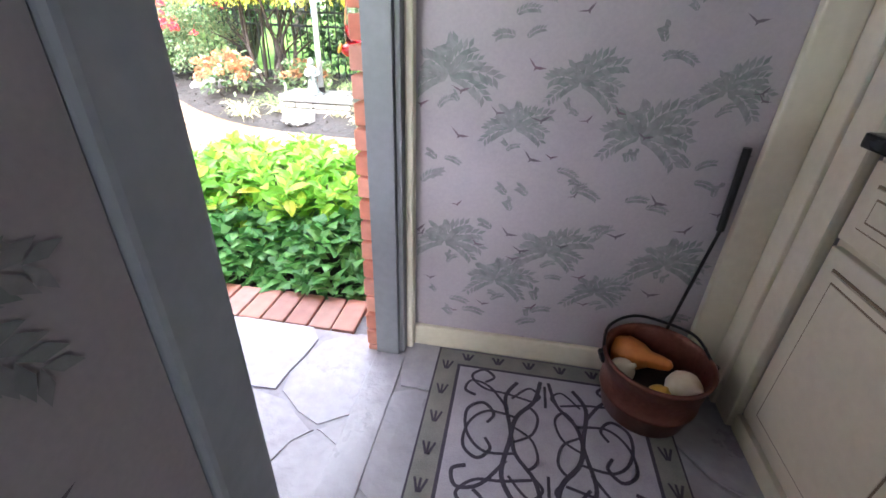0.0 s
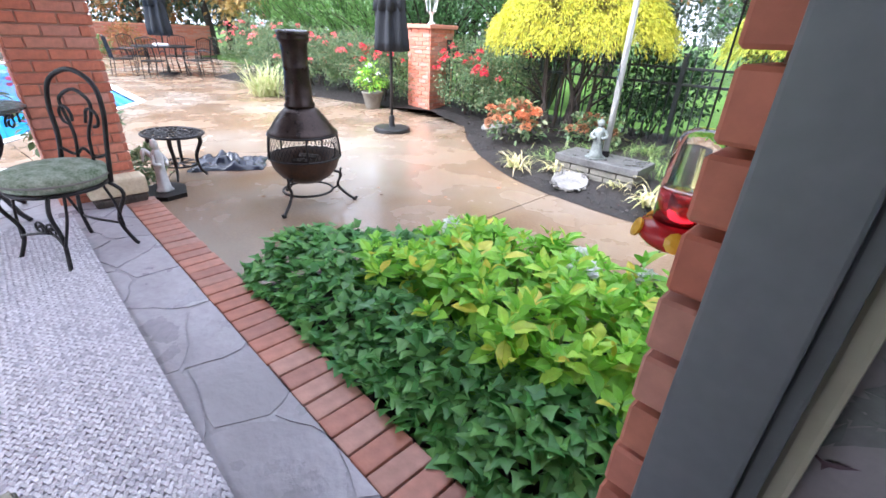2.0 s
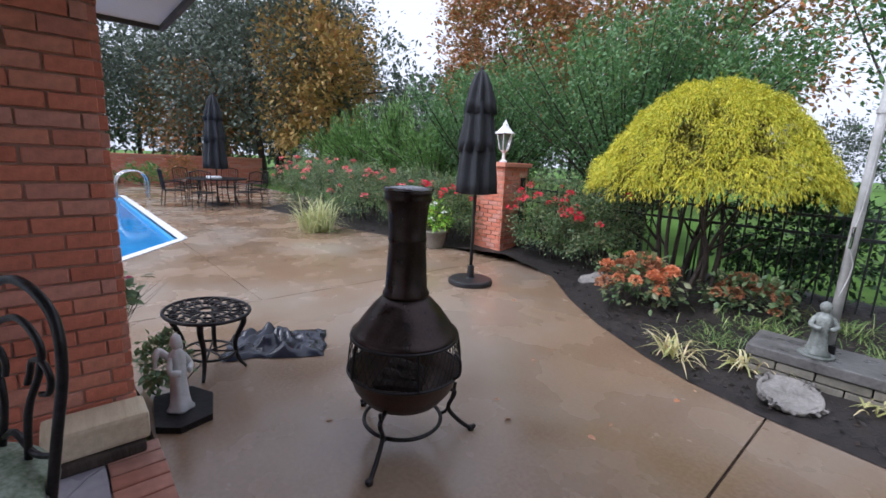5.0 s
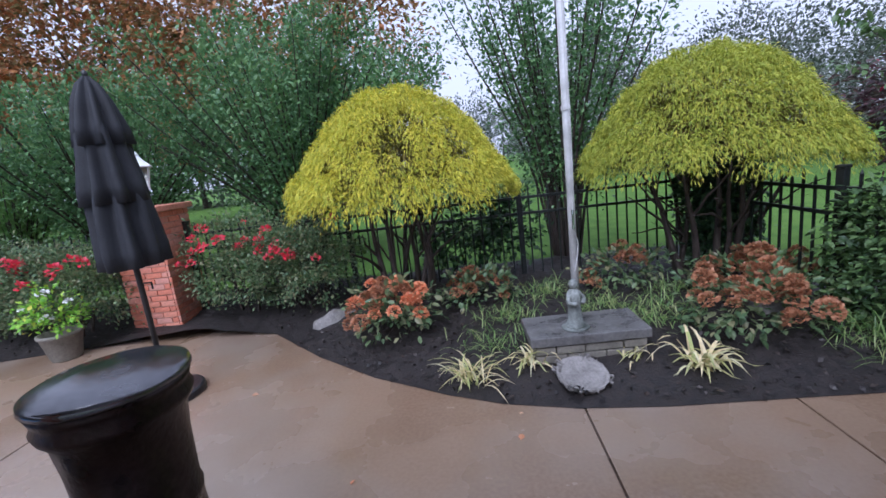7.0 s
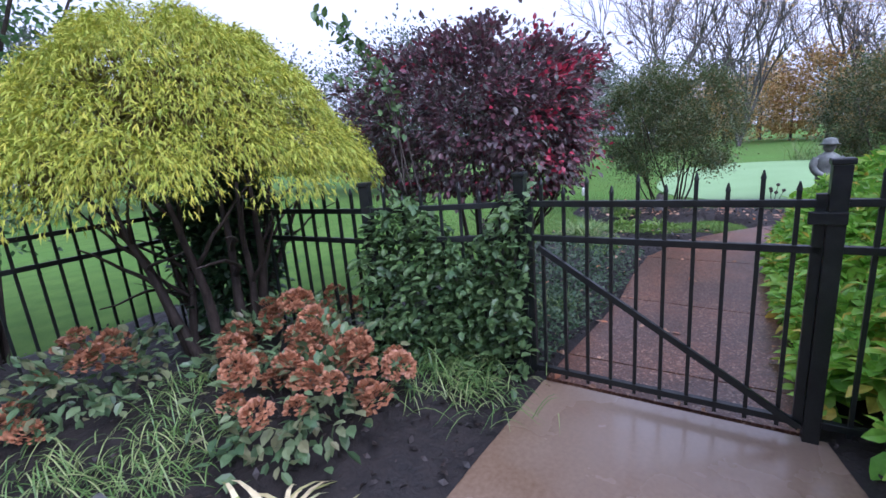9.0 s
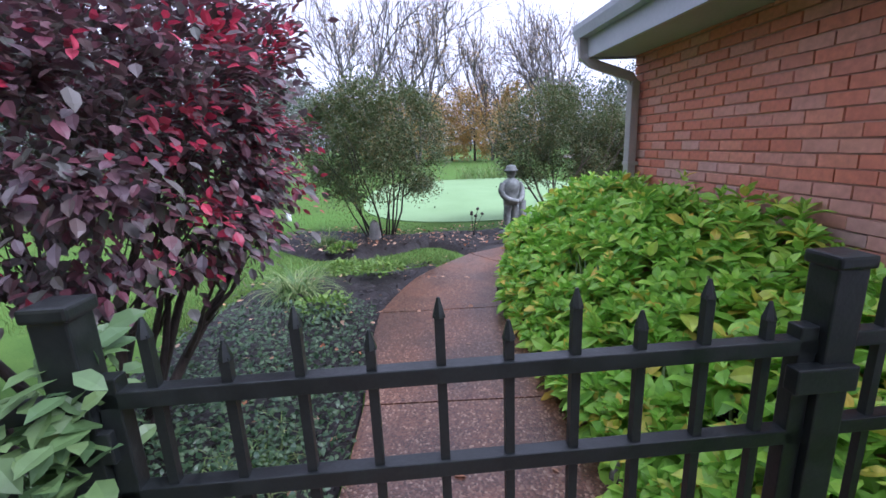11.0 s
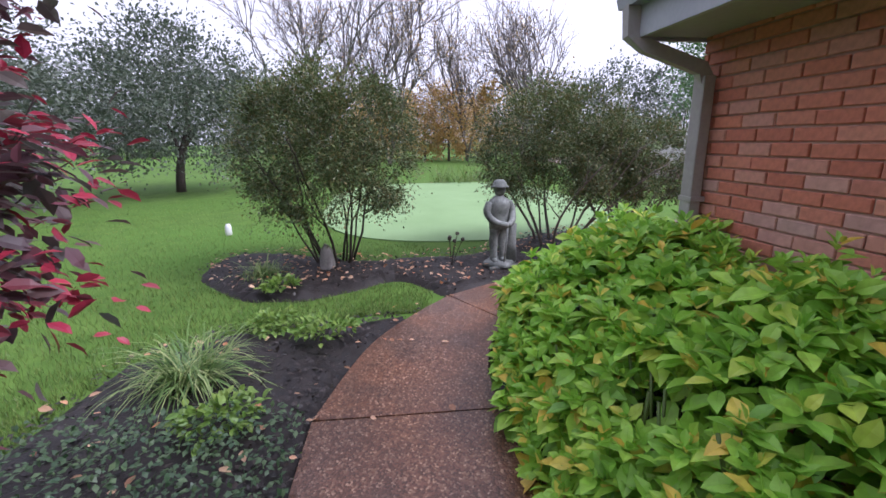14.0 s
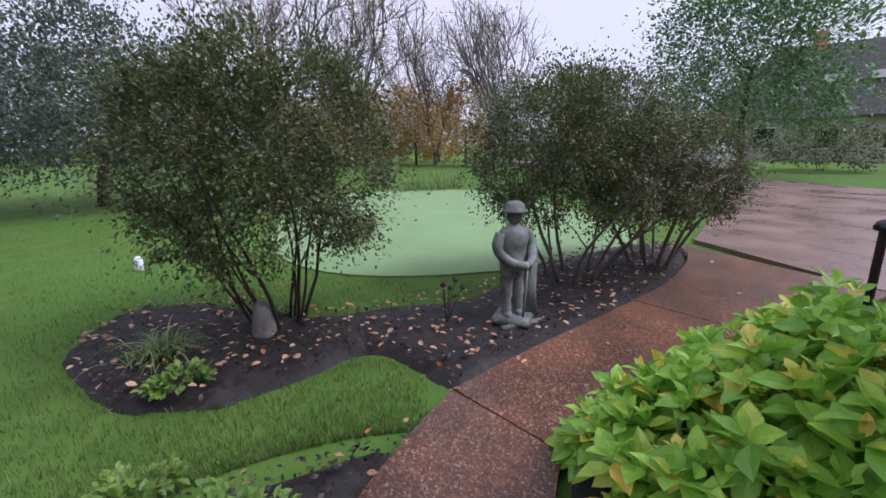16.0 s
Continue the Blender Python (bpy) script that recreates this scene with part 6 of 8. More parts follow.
def blades(at, n, length, width, material, label, seed, name="grass_tuft", category="ornamental grass", group="", bend=1.0, rise=1.2, foot=0.05):
    """A tuft of arching strap leaves."""
    rg = np.random.default_rng(seed)
    vs, fs = [], []
    for i in range(n):
        a = rg.uniform(0, 2 * math.pi)
        l = length * rg.uniform(0.6, 1.1)
        c, s = math.cos(a), math.sin(a)
        b = np.array([rg.normal(0, foot), rg.normal(0, foot), 0])
        up, out = rise * rg.uniform(0.6, 1.2), rg.uniform(0.5, 1.1)
        o = len(vs)
        for k in range(6):
            t = k / 5
            r, z = l * out * t * 0.75, l * (up * t - bend * 0.95 * t * t) * 0.8
            w = width * (1 - t) ** 0.6 * (0.6 + 0.4 * min(1, t * 4)) / 2
            p = b + np.array([c * r, s * r, max(z, 0.004)])
            vs += [tuple(p + np.array([-s * w, c * w, 0.002])), tuple(p + np.array([s * w, -c * w, 0.002]))]
        fs += [(o + 2 * k, o + 2 * k + 1, o + 2 * k + 3, o + 2 * k + 2) for k in range(5)]
    ob = tagged(new(name), label, category, group)
    ob.matrix_basis = pose(*at)
    tagged(link("blade_clump", vs, fs, M[material], ob), kind="stuff")
    return ob


def dome_tree(at, r, z0, z1, material, label, seed, n=60000, stems=9):
    """A clipped mushroom of hanging threadleaf on many stems."""
    ob = plant("threadleaf_tree", (at[0], at[1], 0), label, "tree", "clipped golden trees")
    stand("trunk", wood((0, 0, 0), stems, z0 + 0.12, 0.045, seed, 0.24, 2, spread=0.24), M["bark"], ob)
    rg = np.random.default_rng(seed)
    k = 520
    a = rg.uniform(0, 2 * math.pi, k)
    t = rg.random(k) ** 0.55
    rim = rg.random(k) < 0.26
    t[rim] = rg.uniform(0.94, 1.02, rim.sum())
    cz = z0 + 0.10 + (z1 - z0 - 0.10) * np.clip(1 - t ** 2.3, 0, 1) + rg.normal(0, 0.025, k)
    cz[rim] = z0 + rg.uniform(-0.02, 0.26, rim.sum())
    c = np.stack([r * t * np.cos(a), r * t * np.sin(a), cz], 1)
    i = rg.integers(0, k, n)
    out = np.stack([np.cos(a), np.sin(a), np.zeros(k)], 1)
    twist = np.stack([-np.sin(a), np.cos(a), np.zeros(k)], 1)
    q = rg.random(n)[:, None]
    fan = rg.normal(0, 0.55, n)[:, None]
    reach = 0.20 * rg.uniform(0.6, 1.1, k)[i][:, None]
    lay_out = out[i] * (0.35 + 0.5 * t[i][:, None]) + twist[i] * fan
    p = c[i] + reach * q * lay_out + np.array([0, 0, 1.0]) * (0.05 - 0.17 * q * q) + rg.normal(0, 0.018, (n, 3))
    ways = lay_out * 0.8 + np.array([0, 0, 1.0]) * (0.35 - 1.5 * q)
    link("crown", *leaves(p, ways, (0.030, 0.064), SPRAY, seed + 1, 0.34, 0.1), M[material], ob)
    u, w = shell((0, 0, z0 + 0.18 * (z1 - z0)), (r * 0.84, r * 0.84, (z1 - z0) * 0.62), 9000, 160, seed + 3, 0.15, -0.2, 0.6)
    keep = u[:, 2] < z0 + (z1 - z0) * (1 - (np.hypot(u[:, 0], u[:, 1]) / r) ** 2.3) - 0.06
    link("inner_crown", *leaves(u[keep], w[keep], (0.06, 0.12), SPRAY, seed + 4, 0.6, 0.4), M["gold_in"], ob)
    return ob


# inner leaves: withered brown, and darkened to stand for shade between the clumps
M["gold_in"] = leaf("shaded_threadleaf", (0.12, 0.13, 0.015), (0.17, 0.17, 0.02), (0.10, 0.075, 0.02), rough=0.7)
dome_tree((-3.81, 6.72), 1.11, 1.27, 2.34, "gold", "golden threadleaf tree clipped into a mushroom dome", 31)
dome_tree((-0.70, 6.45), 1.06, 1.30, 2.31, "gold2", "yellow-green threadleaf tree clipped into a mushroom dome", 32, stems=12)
shrub((-3.05, 7.55), (0.75, 0.5), 0.15, 1.25, "dark", 3500, (0.05, 0.10), "dense dark evergreen shrub under the golden tree", 33, name="evergreen_shrub", stems=4)
shrub((-0.42, 6.72), (0.36, 0.3), 0.05, 1.6, "dark", 5000, (0.05, 0.1), "dark evergreen column behind the clipped tree", 34, name="evergreen_shrub", stems=3)

M["petal_coral"] = leaf("coral_petal", (0.72, 0.10, 0.12), (0.78, 0.18, 0.18), (0.62, 0.05, 0.09))
# roses along the fence
rgr = np.random.default_rng(77)
for i, (x, y, r, h) in enumerate(((-13.2, 6.2, 0.95, 1.45), (-11.7, 6.35, 1.0, 1.42), (-10.3, 6.4, 0.95, 1.30), (-9.0, 6.6, 0.85, 1.25), (-7.9, 6.55, 0.75, 1.15), (-5.95, 7.0, 0.72, 1.22), (-5.05, 6.75, 0.68, 1.12))):
    ob = shrub((x, y), (r, r * 0.75), 0.12, h, "rose", 8000, (0.028, 0.058), "green rose bush dotted with red blooms beside the fence", 40 + i, name="rose_bush", stems=6, group="rose bushes", clumps=150, clump=0.17)
    a = np.concatenate([rgr.uniform(0, 2 * math.pi, 5), rgr.uniform(-2.9, -0.2, 8)])
    rr = rgr.uniform(0.45, 1.04, 13)
    pts = [(r * b * math.cos(q), r * 0.75 * b * math.sin(q) - 0.05, (h / 2 + 0.06) + (h / 2) * math.sqrt(max(0, 1.04 - b * b)) * rgr.uniform(0.5, 1.06)) for q, b in zip(a, rr)]
    petals(pts, 0.048, 26, "petal_red" if i > 3 else "petal_coral", ob, 60 + i, "rose", (0.03, 0.055))

# behind the fence
def big_tree(at, trunk_h, r, crown, material, n, size, label, seed, name="tree", stems=1, tr=0.14, clumps=160, bark="bark", group="", low=-0.8, clump=0.2, forks=5, lean=0.45, twigs=0, fill=0.35):
    ob = plant(name, (at[0], at[1], -0.06), label, "tree", group)
    stand("trunk", wood((0, 0, 0), stems, trunk_h, tr, seed, lean, forks, spread=tr * 1.4 if stems > 1 else 0.02, twigs=twigs), M[bark], ob)
    if n:
        z0, z1 = crown
        p, w = shell((0, 0, (z0 + z1) / 2), (r[0], r[1], (z1 - z0) / 2), n, clumps, seed, clump, low, fill)
        link("crown", *leaves(p, w, size, SMALL, seed + 1, 0.7), M[material], ob)
    return ob


def vase_tree(at, h, r, material, label, seed, arms=26, n=9000, size=(0.05, 0.10)):
    """A vase-shaped tree: steep wands set thickly with small leaves."""
    ob = plant("crape_myrtle", (at[0], at[1], -0.06), label, "tree")
    rg = np.random.default_rng(seed)
    tubes, pts, ways = [], [], []
    for i in range(arms):
        a = rg.uniform(0, 2 * math.pi)
        k = rg.uniform(0.15, 1.0)
        end = Vector((r * k * math.cos(a), r * k * math.sin(a), h * rg.uniform(0.78, 1.05) * (1.06 - 0.25 * k)))
        foot = Vector((0.16 * math.cos(a), 0.16 * math.sin(a), 0))
        line = smooth_line([foot, foot.lerp(end, 0.35) * Vector((0.7, 0.7, 1)).x + Vector((0, 0, h * 0.12)), foot.lerp(end, 0.7) + Vector((0, 0, h * 0.05)), end], 6)
        tubes.append(tube(line, [0.026 * (1 - 0.85 * j / (len(line) - 1)) for j in range(len(line))], 5))
        m = n // arms
        t = rg.uniform(0.28, 1.0, m)
        for q in t:
            j = min(int(q * (len(line) - 1)), len(line) - 2)
            p = line[j].lerp(line[j + 1], q * (len(line) - 1) - j)
            e = Vector(rg.normal(0, 1, 3))
            pts.append(p + e * (0.09 + 0.14 * (1 - q)))
            ways.append(e.normalized() + Vector((0, 0, 0.5)))
    stand("stem", tubes, M["bark"], ob)
    link("crown", *leaves(pts, ways, size, SMALL, seed, 0.4), M[material], ob)
    return ob


vase_tree((-1.75, 8.1), 4.6, 1.9, "myrtle", "vase-shaped crape myrtle behind the fence", 81, 30, 14000, (0.045, 0.085))
vase_tree((-6.0, 9.4), 4.3, 2.9, "myrtle", "large green crape myrtle behind the fence", 82, 90, 46000, (0.05, 0.095))
vase_tree((-9.3, 9.2), 3.6, 2.5, "myrtle", "large green crape myrtle behind the fence", 84, 70, 30000, (0.05, 0.095))
for i, (x, y, h) in enumerate(((-11.2, 9.0, 3.1), (-13.4, 9.4, 3.3), (-15.8, 9.6, 3.2), (-18.2, 9.8, 3.0))):
    ob = plant("feathery_shrub", (x, y, -0.06), "tall feathery green shrub behind the rose hedge", "shrub", "feathery shrubs")
    rg = np.random.default_rng(90 + i)
    tb, pts, ways = [], [], []
    for k in range(60):
        a, q = rg.uniform(0, 2 * math.pi), rg.uniform(0.1, 1.0)
        e = Vector((1.9 * q * math.cos(a), 1.6 * q * math.sin(a), h * rg.uniform(0.7, 1.05) * (1.1 - 0.42 * q)))
        line = smooth_line([(0.1 * math.cos(a), 0.1 * math.sin(a), 0), e * 0.5 + Vector((0, 0, 0.12 * h)), e], 6)
        tb.append(tube(line, 0.012, 4))
        d = (line[-1] - line[-4]).normalized()
        for t in rg.uniform(0.25, 1.0, 150):
            j = min(int(t * (len(line) - 1)), len(line) - 2)
            pts.append(line[j] + Vector(rg.normal(0, 0.07, 3)))
            ways.append(d + Vector(rg.normal(0, 0.35, 3)))
    stand("stem", tb, M["bark"], ob)
    link("crown", *leaves(pts, ways, (0.10, 0.20), ([(0, 0, 0), (.5, .10, .03), (.5, -.10, .03), (1, 0, -.06)], [(0, 2, 1), (1, 2, 3)]), 95 + i, 0.25), M["pine"], ob)

big_tree((-9.5, 19), 8.5, (5.2, 4.5), (2.5, 13.0), "oak", 30000, (0.14, 0.26), "tall oak turning orange in autumn", 101, "oak_tree", tr=0.28, clumps=220, clump=0.15)
big_tree((-16.5, 18.5), 8.0, (3.6, 3.6), (2.5, 11.0), "oak", 20000, (0.14, 0.28), "tall oak turning orange in autumn", 102, "oak_tree", tr=0.25, clumps=180, clump=0.15)
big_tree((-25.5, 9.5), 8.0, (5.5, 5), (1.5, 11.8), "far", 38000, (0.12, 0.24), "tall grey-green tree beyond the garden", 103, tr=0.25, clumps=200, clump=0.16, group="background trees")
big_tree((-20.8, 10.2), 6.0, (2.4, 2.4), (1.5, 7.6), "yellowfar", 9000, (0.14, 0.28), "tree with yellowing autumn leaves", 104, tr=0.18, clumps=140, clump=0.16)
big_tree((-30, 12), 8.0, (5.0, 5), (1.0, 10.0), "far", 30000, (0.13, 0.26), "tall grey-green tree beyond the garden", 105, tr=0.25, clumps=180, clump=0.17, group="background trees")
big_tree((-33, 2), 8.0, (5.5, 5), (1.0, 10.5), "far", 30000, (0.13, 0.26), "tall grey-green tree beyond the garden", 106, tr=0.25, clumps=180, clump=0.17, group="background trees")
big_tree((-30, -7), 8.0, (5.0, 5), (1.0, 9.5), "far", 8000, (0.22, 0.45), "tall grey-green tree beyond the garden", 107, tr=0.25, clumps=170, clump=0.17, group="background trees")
big_tree((-27.5, 7), 5.0, (2.5, 2.5), (0.8, 5.5), "oak", 5000, (0.14, 0.26), "small rust-coloured tree beyond the pool", 108, tr=0.14, clumps=120)

# distant belts of trees, on all sides
def belt(name, seed, cx, cy, ang0, ang1, dist, count, h, material, label):
    rg = np.random.default_rng(seed)
    out_p, out_w, trunks = [], [], []
    for i in range(count):
        a = radians(ang0 + (ang1 - ang0) * (i + rg.uniform(-0.3, 0.3)) / max(1, count - 1))
        d = dist * rg.uniform(0.9, 1.15)
        x, y = cx + d * math.sin(a), cy + d * math.cos(a)
        hh = h * rg.uniform(0.7, 1.15)
        r = hh * rg.uniform(0.32, 0.45)
        p, w = shell((x, y, hh * 0.52), (r, r, hh * 0.5), 3800, 80, seed * 100 + i, 0.2, -0.9)
        out_p.append(p)
        out_w.append(w)
        trunks.append(tube([(x, y, -0.1), (x, y, hh * 0.5)], [0.02 * hh, 0.008 * hh], 6))
    ob = tagged(new(name), label, "tree belt", kind="stuff")
    link("foliage", *leaves(np.concatenate(out_p), np.concatenate(out_w), (0.026 * h, 0.052 * h), SMALL, seed, 0.7), M[material], ob)
    link("trunks", *join(*trunks), M["bark"], ob)
    return ob


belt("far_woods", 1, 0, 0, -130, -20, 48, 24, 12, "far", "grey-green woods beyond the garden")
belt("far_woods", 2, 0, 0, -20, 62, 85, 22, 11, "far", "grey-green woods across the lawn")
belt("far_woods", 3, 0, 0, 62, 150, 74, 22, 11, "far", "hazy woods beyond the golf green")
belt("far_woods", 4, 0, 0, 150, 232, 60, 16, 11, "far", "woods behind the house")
belt("autumn_thicket", 5, 2, 3, 84, 104, 36, 8, 5.4, "yellowfar", "yellow and rust autumn thicket beyond the green")

# ---- the north bed ----
for i, (x, y, n, l, w, lab) in enumerate(((-3.18, 4.74, 60, 0.40, 0.016, "variegated spider plant with cream striped blades"), (-2.74, 4.82, 40, 0.42, 0.022, "variegated spider plant with cream striped blades"),
                                          (-2.06, 4.78, 16, 0.30, 0.018, "small sparse variegated spider plant"), (-1.66, 4.62, 44, 0.48, 0.030, "variegated spider plant with broad cream blades"))):
    blades((x, y, 0.03 + heap(x, y, 0.09)), n, l, w, "spider", lab, 200 + i, "spider_plant", "spider plant", "spider plants")
for i, (x, y, n, l) in enumerate(((-1.75, 5.35, 160, 0.30), (-2.85, 5.7, 160, 0.32), (-2.0, 5.75, 160, 0.30), (-1.45, 5.55, 120, 0.28), (-3.0, 5.15, 110, 0.26), (-1.2, 6.0, 120, 0.3), (-0.45, 4.75, 220, 0.42), (-0.40, 4.50, 160, 0.34), (-2.4, 6.3, 160, 0.34))):
    blades((x, y, 0.03 + heap(x, y, 0.09)), n, l, 0.008, "tuft", "low tuft of green garden grass in the mulch", 220 + i, "grass_tuft", "grass", "grass tufts", foot=0.14)


def rusty_hydrangea(at, r, h, heads, seed, material, label):
    ob = shrub(at, (r, r * 0.8), 0.08, h, "rose", 420, (0.05, 0.09), label, seed, name="hydrangea_bush", shape=LEAF, stems=9, clumps=70, group="rusty hydrangeas", stem_r=0.008)
    rg = np.random.default_rng(seed)
    pts = []
    for i in range(heads):
        a, q = rg.uniform(0, 2 * math.pi), rg.uniform(0.2, 1.02)
        pts.append((r * q * math.cos(a), r * 0.8 * q * math.sin(a) - 0.04, h * 0.5 + h * 0.5 * math.sqrt(max(0, 1.05 - q * q)) + rg.uniform(-0.14, 0.05)))
    petals(pts[: heads // 2], 0.070, 150, material, ob, seed + 5, "flower_head", (0.022, 0.036), 0.85)
    petals(pts[heads // 2:], 0.064, 140, "rusty", ob, seed + 6, "flower_head", (0.022, 0.034), 0.85)
    return ob


rusty_hydrangea((-3.88, 5.62), 0.40, 0.56, 30, 241, "peach", "hydrangea with dried peach and rust flower heads")
rusty_hydrangea((-1.05, 5.08), 0.50, 0.50, 34, 242, "rusty", "wide hydrangea with rust-brown dried flower heads")
rusty_hydrangea((-0.62, 5.75), 0.48, 0.50, 26, 243, "rusty", "wide hydrangea with rust-brown dried flower heads")
rusty_hydrangea((-3.1, 6.2), 0.36, 0.46, 12, 244, "rusty", "low hydrangea with rust-brown dried flower heads")
rusty_hydrangea((-1.55, 6.35), 0.42, 0.5, 12, 245, "rusty", "low hydrangea with rust-brown dried flower heads")

# climber on the fence by the gate
ob = plant("climbing_vine", (-0.22, 4.83, 0.0), "leafy green climber covering the fence beside the gate", "vine")
rg = np.random.default_rng(260)
n = 5200
t = rg.uniform(-0.52, 0.46, n)
zz = rg.uniform(0.05, 1.16, n) * (0.86 + 0.14 * np.sin(t * 9))
thick = rg.normal(0, 0.11, n) * (1.1 - 0.45 * zz)
p = np.stack([-0.33 * t + thick * 0.95, t + thick * 0.3, zz], 1)
w = np.stack([np.sign(thick) * 0.8, rg.normal(0, 0.4, n), np.full(n, 0.15)], 1)
link("leaves", *leaves(p, w, (0.035, 0.08), LEAF, 261, 0.5, 0.2), M["vine"], ob)
tw = [tube(limb((-0.3 * q, q, 0), (0.05, 0.1, 1), 1.0, 0.008, rg, 0.3, 7)[0], 0.006, 5) for q in (-0.45, -0.2, 0.05, 0.3, 0.45)]
sp = limb((0.15, -0.4, 0.85), (-0.3, -1, 0.1), 0.35, 0.004, rg, 0.3, 6)
shoots, lp, lw = [], [], []
for q, e in (((0.42, 0.45, 1.10), (0.20, 0.95, 2.36)), ((0.46, 0.42, 1.10), (0.45, 1.02, 2.22)), ((0.40, 0.50, 1.10), (0.28, 0.80, 2.28)), ((0.38, 0.48, 1.10), (0.25, 1.05, 2.02))):
    q, e = Vector(q), Vector(e)
    line = smooth_line([q, q.lerp(e, 0.55) + Vector((0.14, -0.05, 0.16)), e], 7)
    shoots.append(tube(line, [0.006 * (1 - 0.7 * k / (len(line) - 1)) for k in range(len(line))], 5))
    for k in range(4, len(line)):
        for _ in range(4):
            lp.append(tuple(line[k] + Vector(rg.normal(0, 0.012, 3))))
            lw.append(tuple(rg.normal(0, 1, 3) + np.array((0, 0.2, 0.1))))
link("shoot_leaves", *leaves(lp, lw, (0.045, 0.085), LEAF, 262, 0.2, 0.3), M["vine"], ob)
stand("stem", tw + shoots + [tube(*sp, 5)], M["bark"], ob)

# the burgundy bush beyond the fence
def burning_bush(at, r, z0, z1, seed):
    """A clipped, flat-topped bush: a boxy crown of broad leaves, redder on the open side."""
    ob = plant("burning_bush", (at[0], at[1], 0.0), "broad burgundy burning bush with dark stems", "shrub")
    stand("stem", wood((0, 0, 0), 11, 1.55, 0.032, seed, 0.42, 3, spread=0.15, twigs=3), M["bark"], ob)
    h = (z1 - z0) / 2

    def boxy(n, clumps, sd, clump, low, fill):
        p, w = shell((0, 0, 0), (1, 1, 1), n, clumps, sd, clump, low, fill)
        f = np.linalg.norm(p, axis=1) / np.maximum((np.abs(p) ** 4).sum(1) ** 0.25, 1e-6)
        return p * f[:, None] * (r[0] * 0.92, r[1] * 0.92, h) + (0, 0, z0 + h), w
    p, w = boxy(26000, 260, seed, 0.11, -0.85, 0.3)
    link("crown", *leaves(p, w, (0.036, 0.068), LEAF, seed + 1, 0.5, 0.15), M["burn"], ob)
    rg = np.random.default_rng(seed + 2)
    p, w = boxy(9000, 200, seed + 3, 0.08, -0.8, 0.05)
    k = rg.random(len(p)) < np.clip(0.06 + 0.6 * (-p[:, 1] - 0.35 + 0.25 * p[:, 0]), 0.03, 0.75)
    link("crimson_leaves", *leaves(p[k], w[k], (0.034, 0.062), LEAF, seed + 4, 0.5, 0.15), M["crimson"], ob, "bright crimson autumn leaves")
    return ob


burning_bush((1.22, 5.32), (0.88, 1.02), 1.0, 2.22, 270)

# ---- hydrangeas at the porch and along the wall ----
def mound(poly_y, xs, height, n, seed, size, tiers=5):
    """Shoots over a mound: each ends in an upright rosette and carries crossed pairs of larger leaves below."""
    rg = np.random.default_rng(seed)
    pts, ways, sizes = [], [], []
    for i in range(n):
        x = rg.uniform(*xs)
        y0, y1 = poly_y(x)
        y = rg.uniform(y0, y1)
        top = height(x, y)
        if top < 0.06:
            continue
        z = top * (1 - 0.45 * rg.random() ** 2.5) + abs(rg.normal(0, 0.05))
        a0 = rg.uniform(0, 6.28)
        hx, hy = height(x + 0.05, y) - top, height(x, y + 0.05) - top
        axis = np.array([-hx * 5, -hy * 5, 1.0]) + rg.normal(0, 0.12, 3)
        axis /= np.linalg.norm(axis)
        big = size * rg.uniform(0.8, 1.15)
        for k in range(tiers * 2):
            tier = k // 2
            a = a0 + tier * 1.5 + (k % 2) * math.pi + rg.normal(0, 0.14)
            e = np.array([math.cos(a), math.sin(a), 0.0])
            e = e - axis * e.dot(axis)
            pts.append(np.array([x, y, z]) - axis * (0.0, 0.012, 0.032, 0.065, 0.11)[tier] + e * 0.006)
            ways.append(e + axis * (1.9, 1.0, 0.45, 0.05, -0.3)[tier])
            sizes.append(big * (0.42, 0.66, 0.88, 1.0, 1.05)[tier])
    return pts, ways, sizes


porch_h = lambda x, y: max(0.0, 0.50 * (1 - ((x + 1.05) / 1.35) ** 4) * (1 - ((y - 2.28) / 0.62) ** 4)) * (0.88 + 0.14 * noise.noise(Vector((x * 2.2, y * 2.2, 1))))
hy = plant("hydrangea_bush", (0, 0, 0), "bright green hydrangea beside the porch with few pale flowers", "hydrangea")
P1, W1, S1 = mound(lambda x: (1.82, 2.82), (-2.1, -0.12), porch_h, 330, 301, 0.115)
far1 = [i for i in range(len(P1)) if i >= 300]
link("leaves", *leaves([P1[i] for i in far1], [W1[i] for i in far1], [S1[i] for i in far1], BROAD, 302, 0.16, 0.05), M["hyd"], hy)
rg = np.random.default_rng(303)
st = [tube([(x, y, 0), (x + rg.normal(0, .03), y + rg.normal(0, .03), porch_h(x, y) * 0.9 + 0.02)], 0.006, 5) for x, y in zip(rg.uniform(-1.9, -0.2, 60), rg.uniform(1.9, 2.75, 60))]
stand("stem", st, M["blade"], hy)
petals([(a, b, porch_h(a, b) + 0.02) for a, b in ((-2.02, 2.5), (-1.30, 2.66), (-0.95, 2.58), (-1.18, 2.45))], 0.042, 70, "petal_white", hy, 304, "flower_head", (0.03, 0.045))

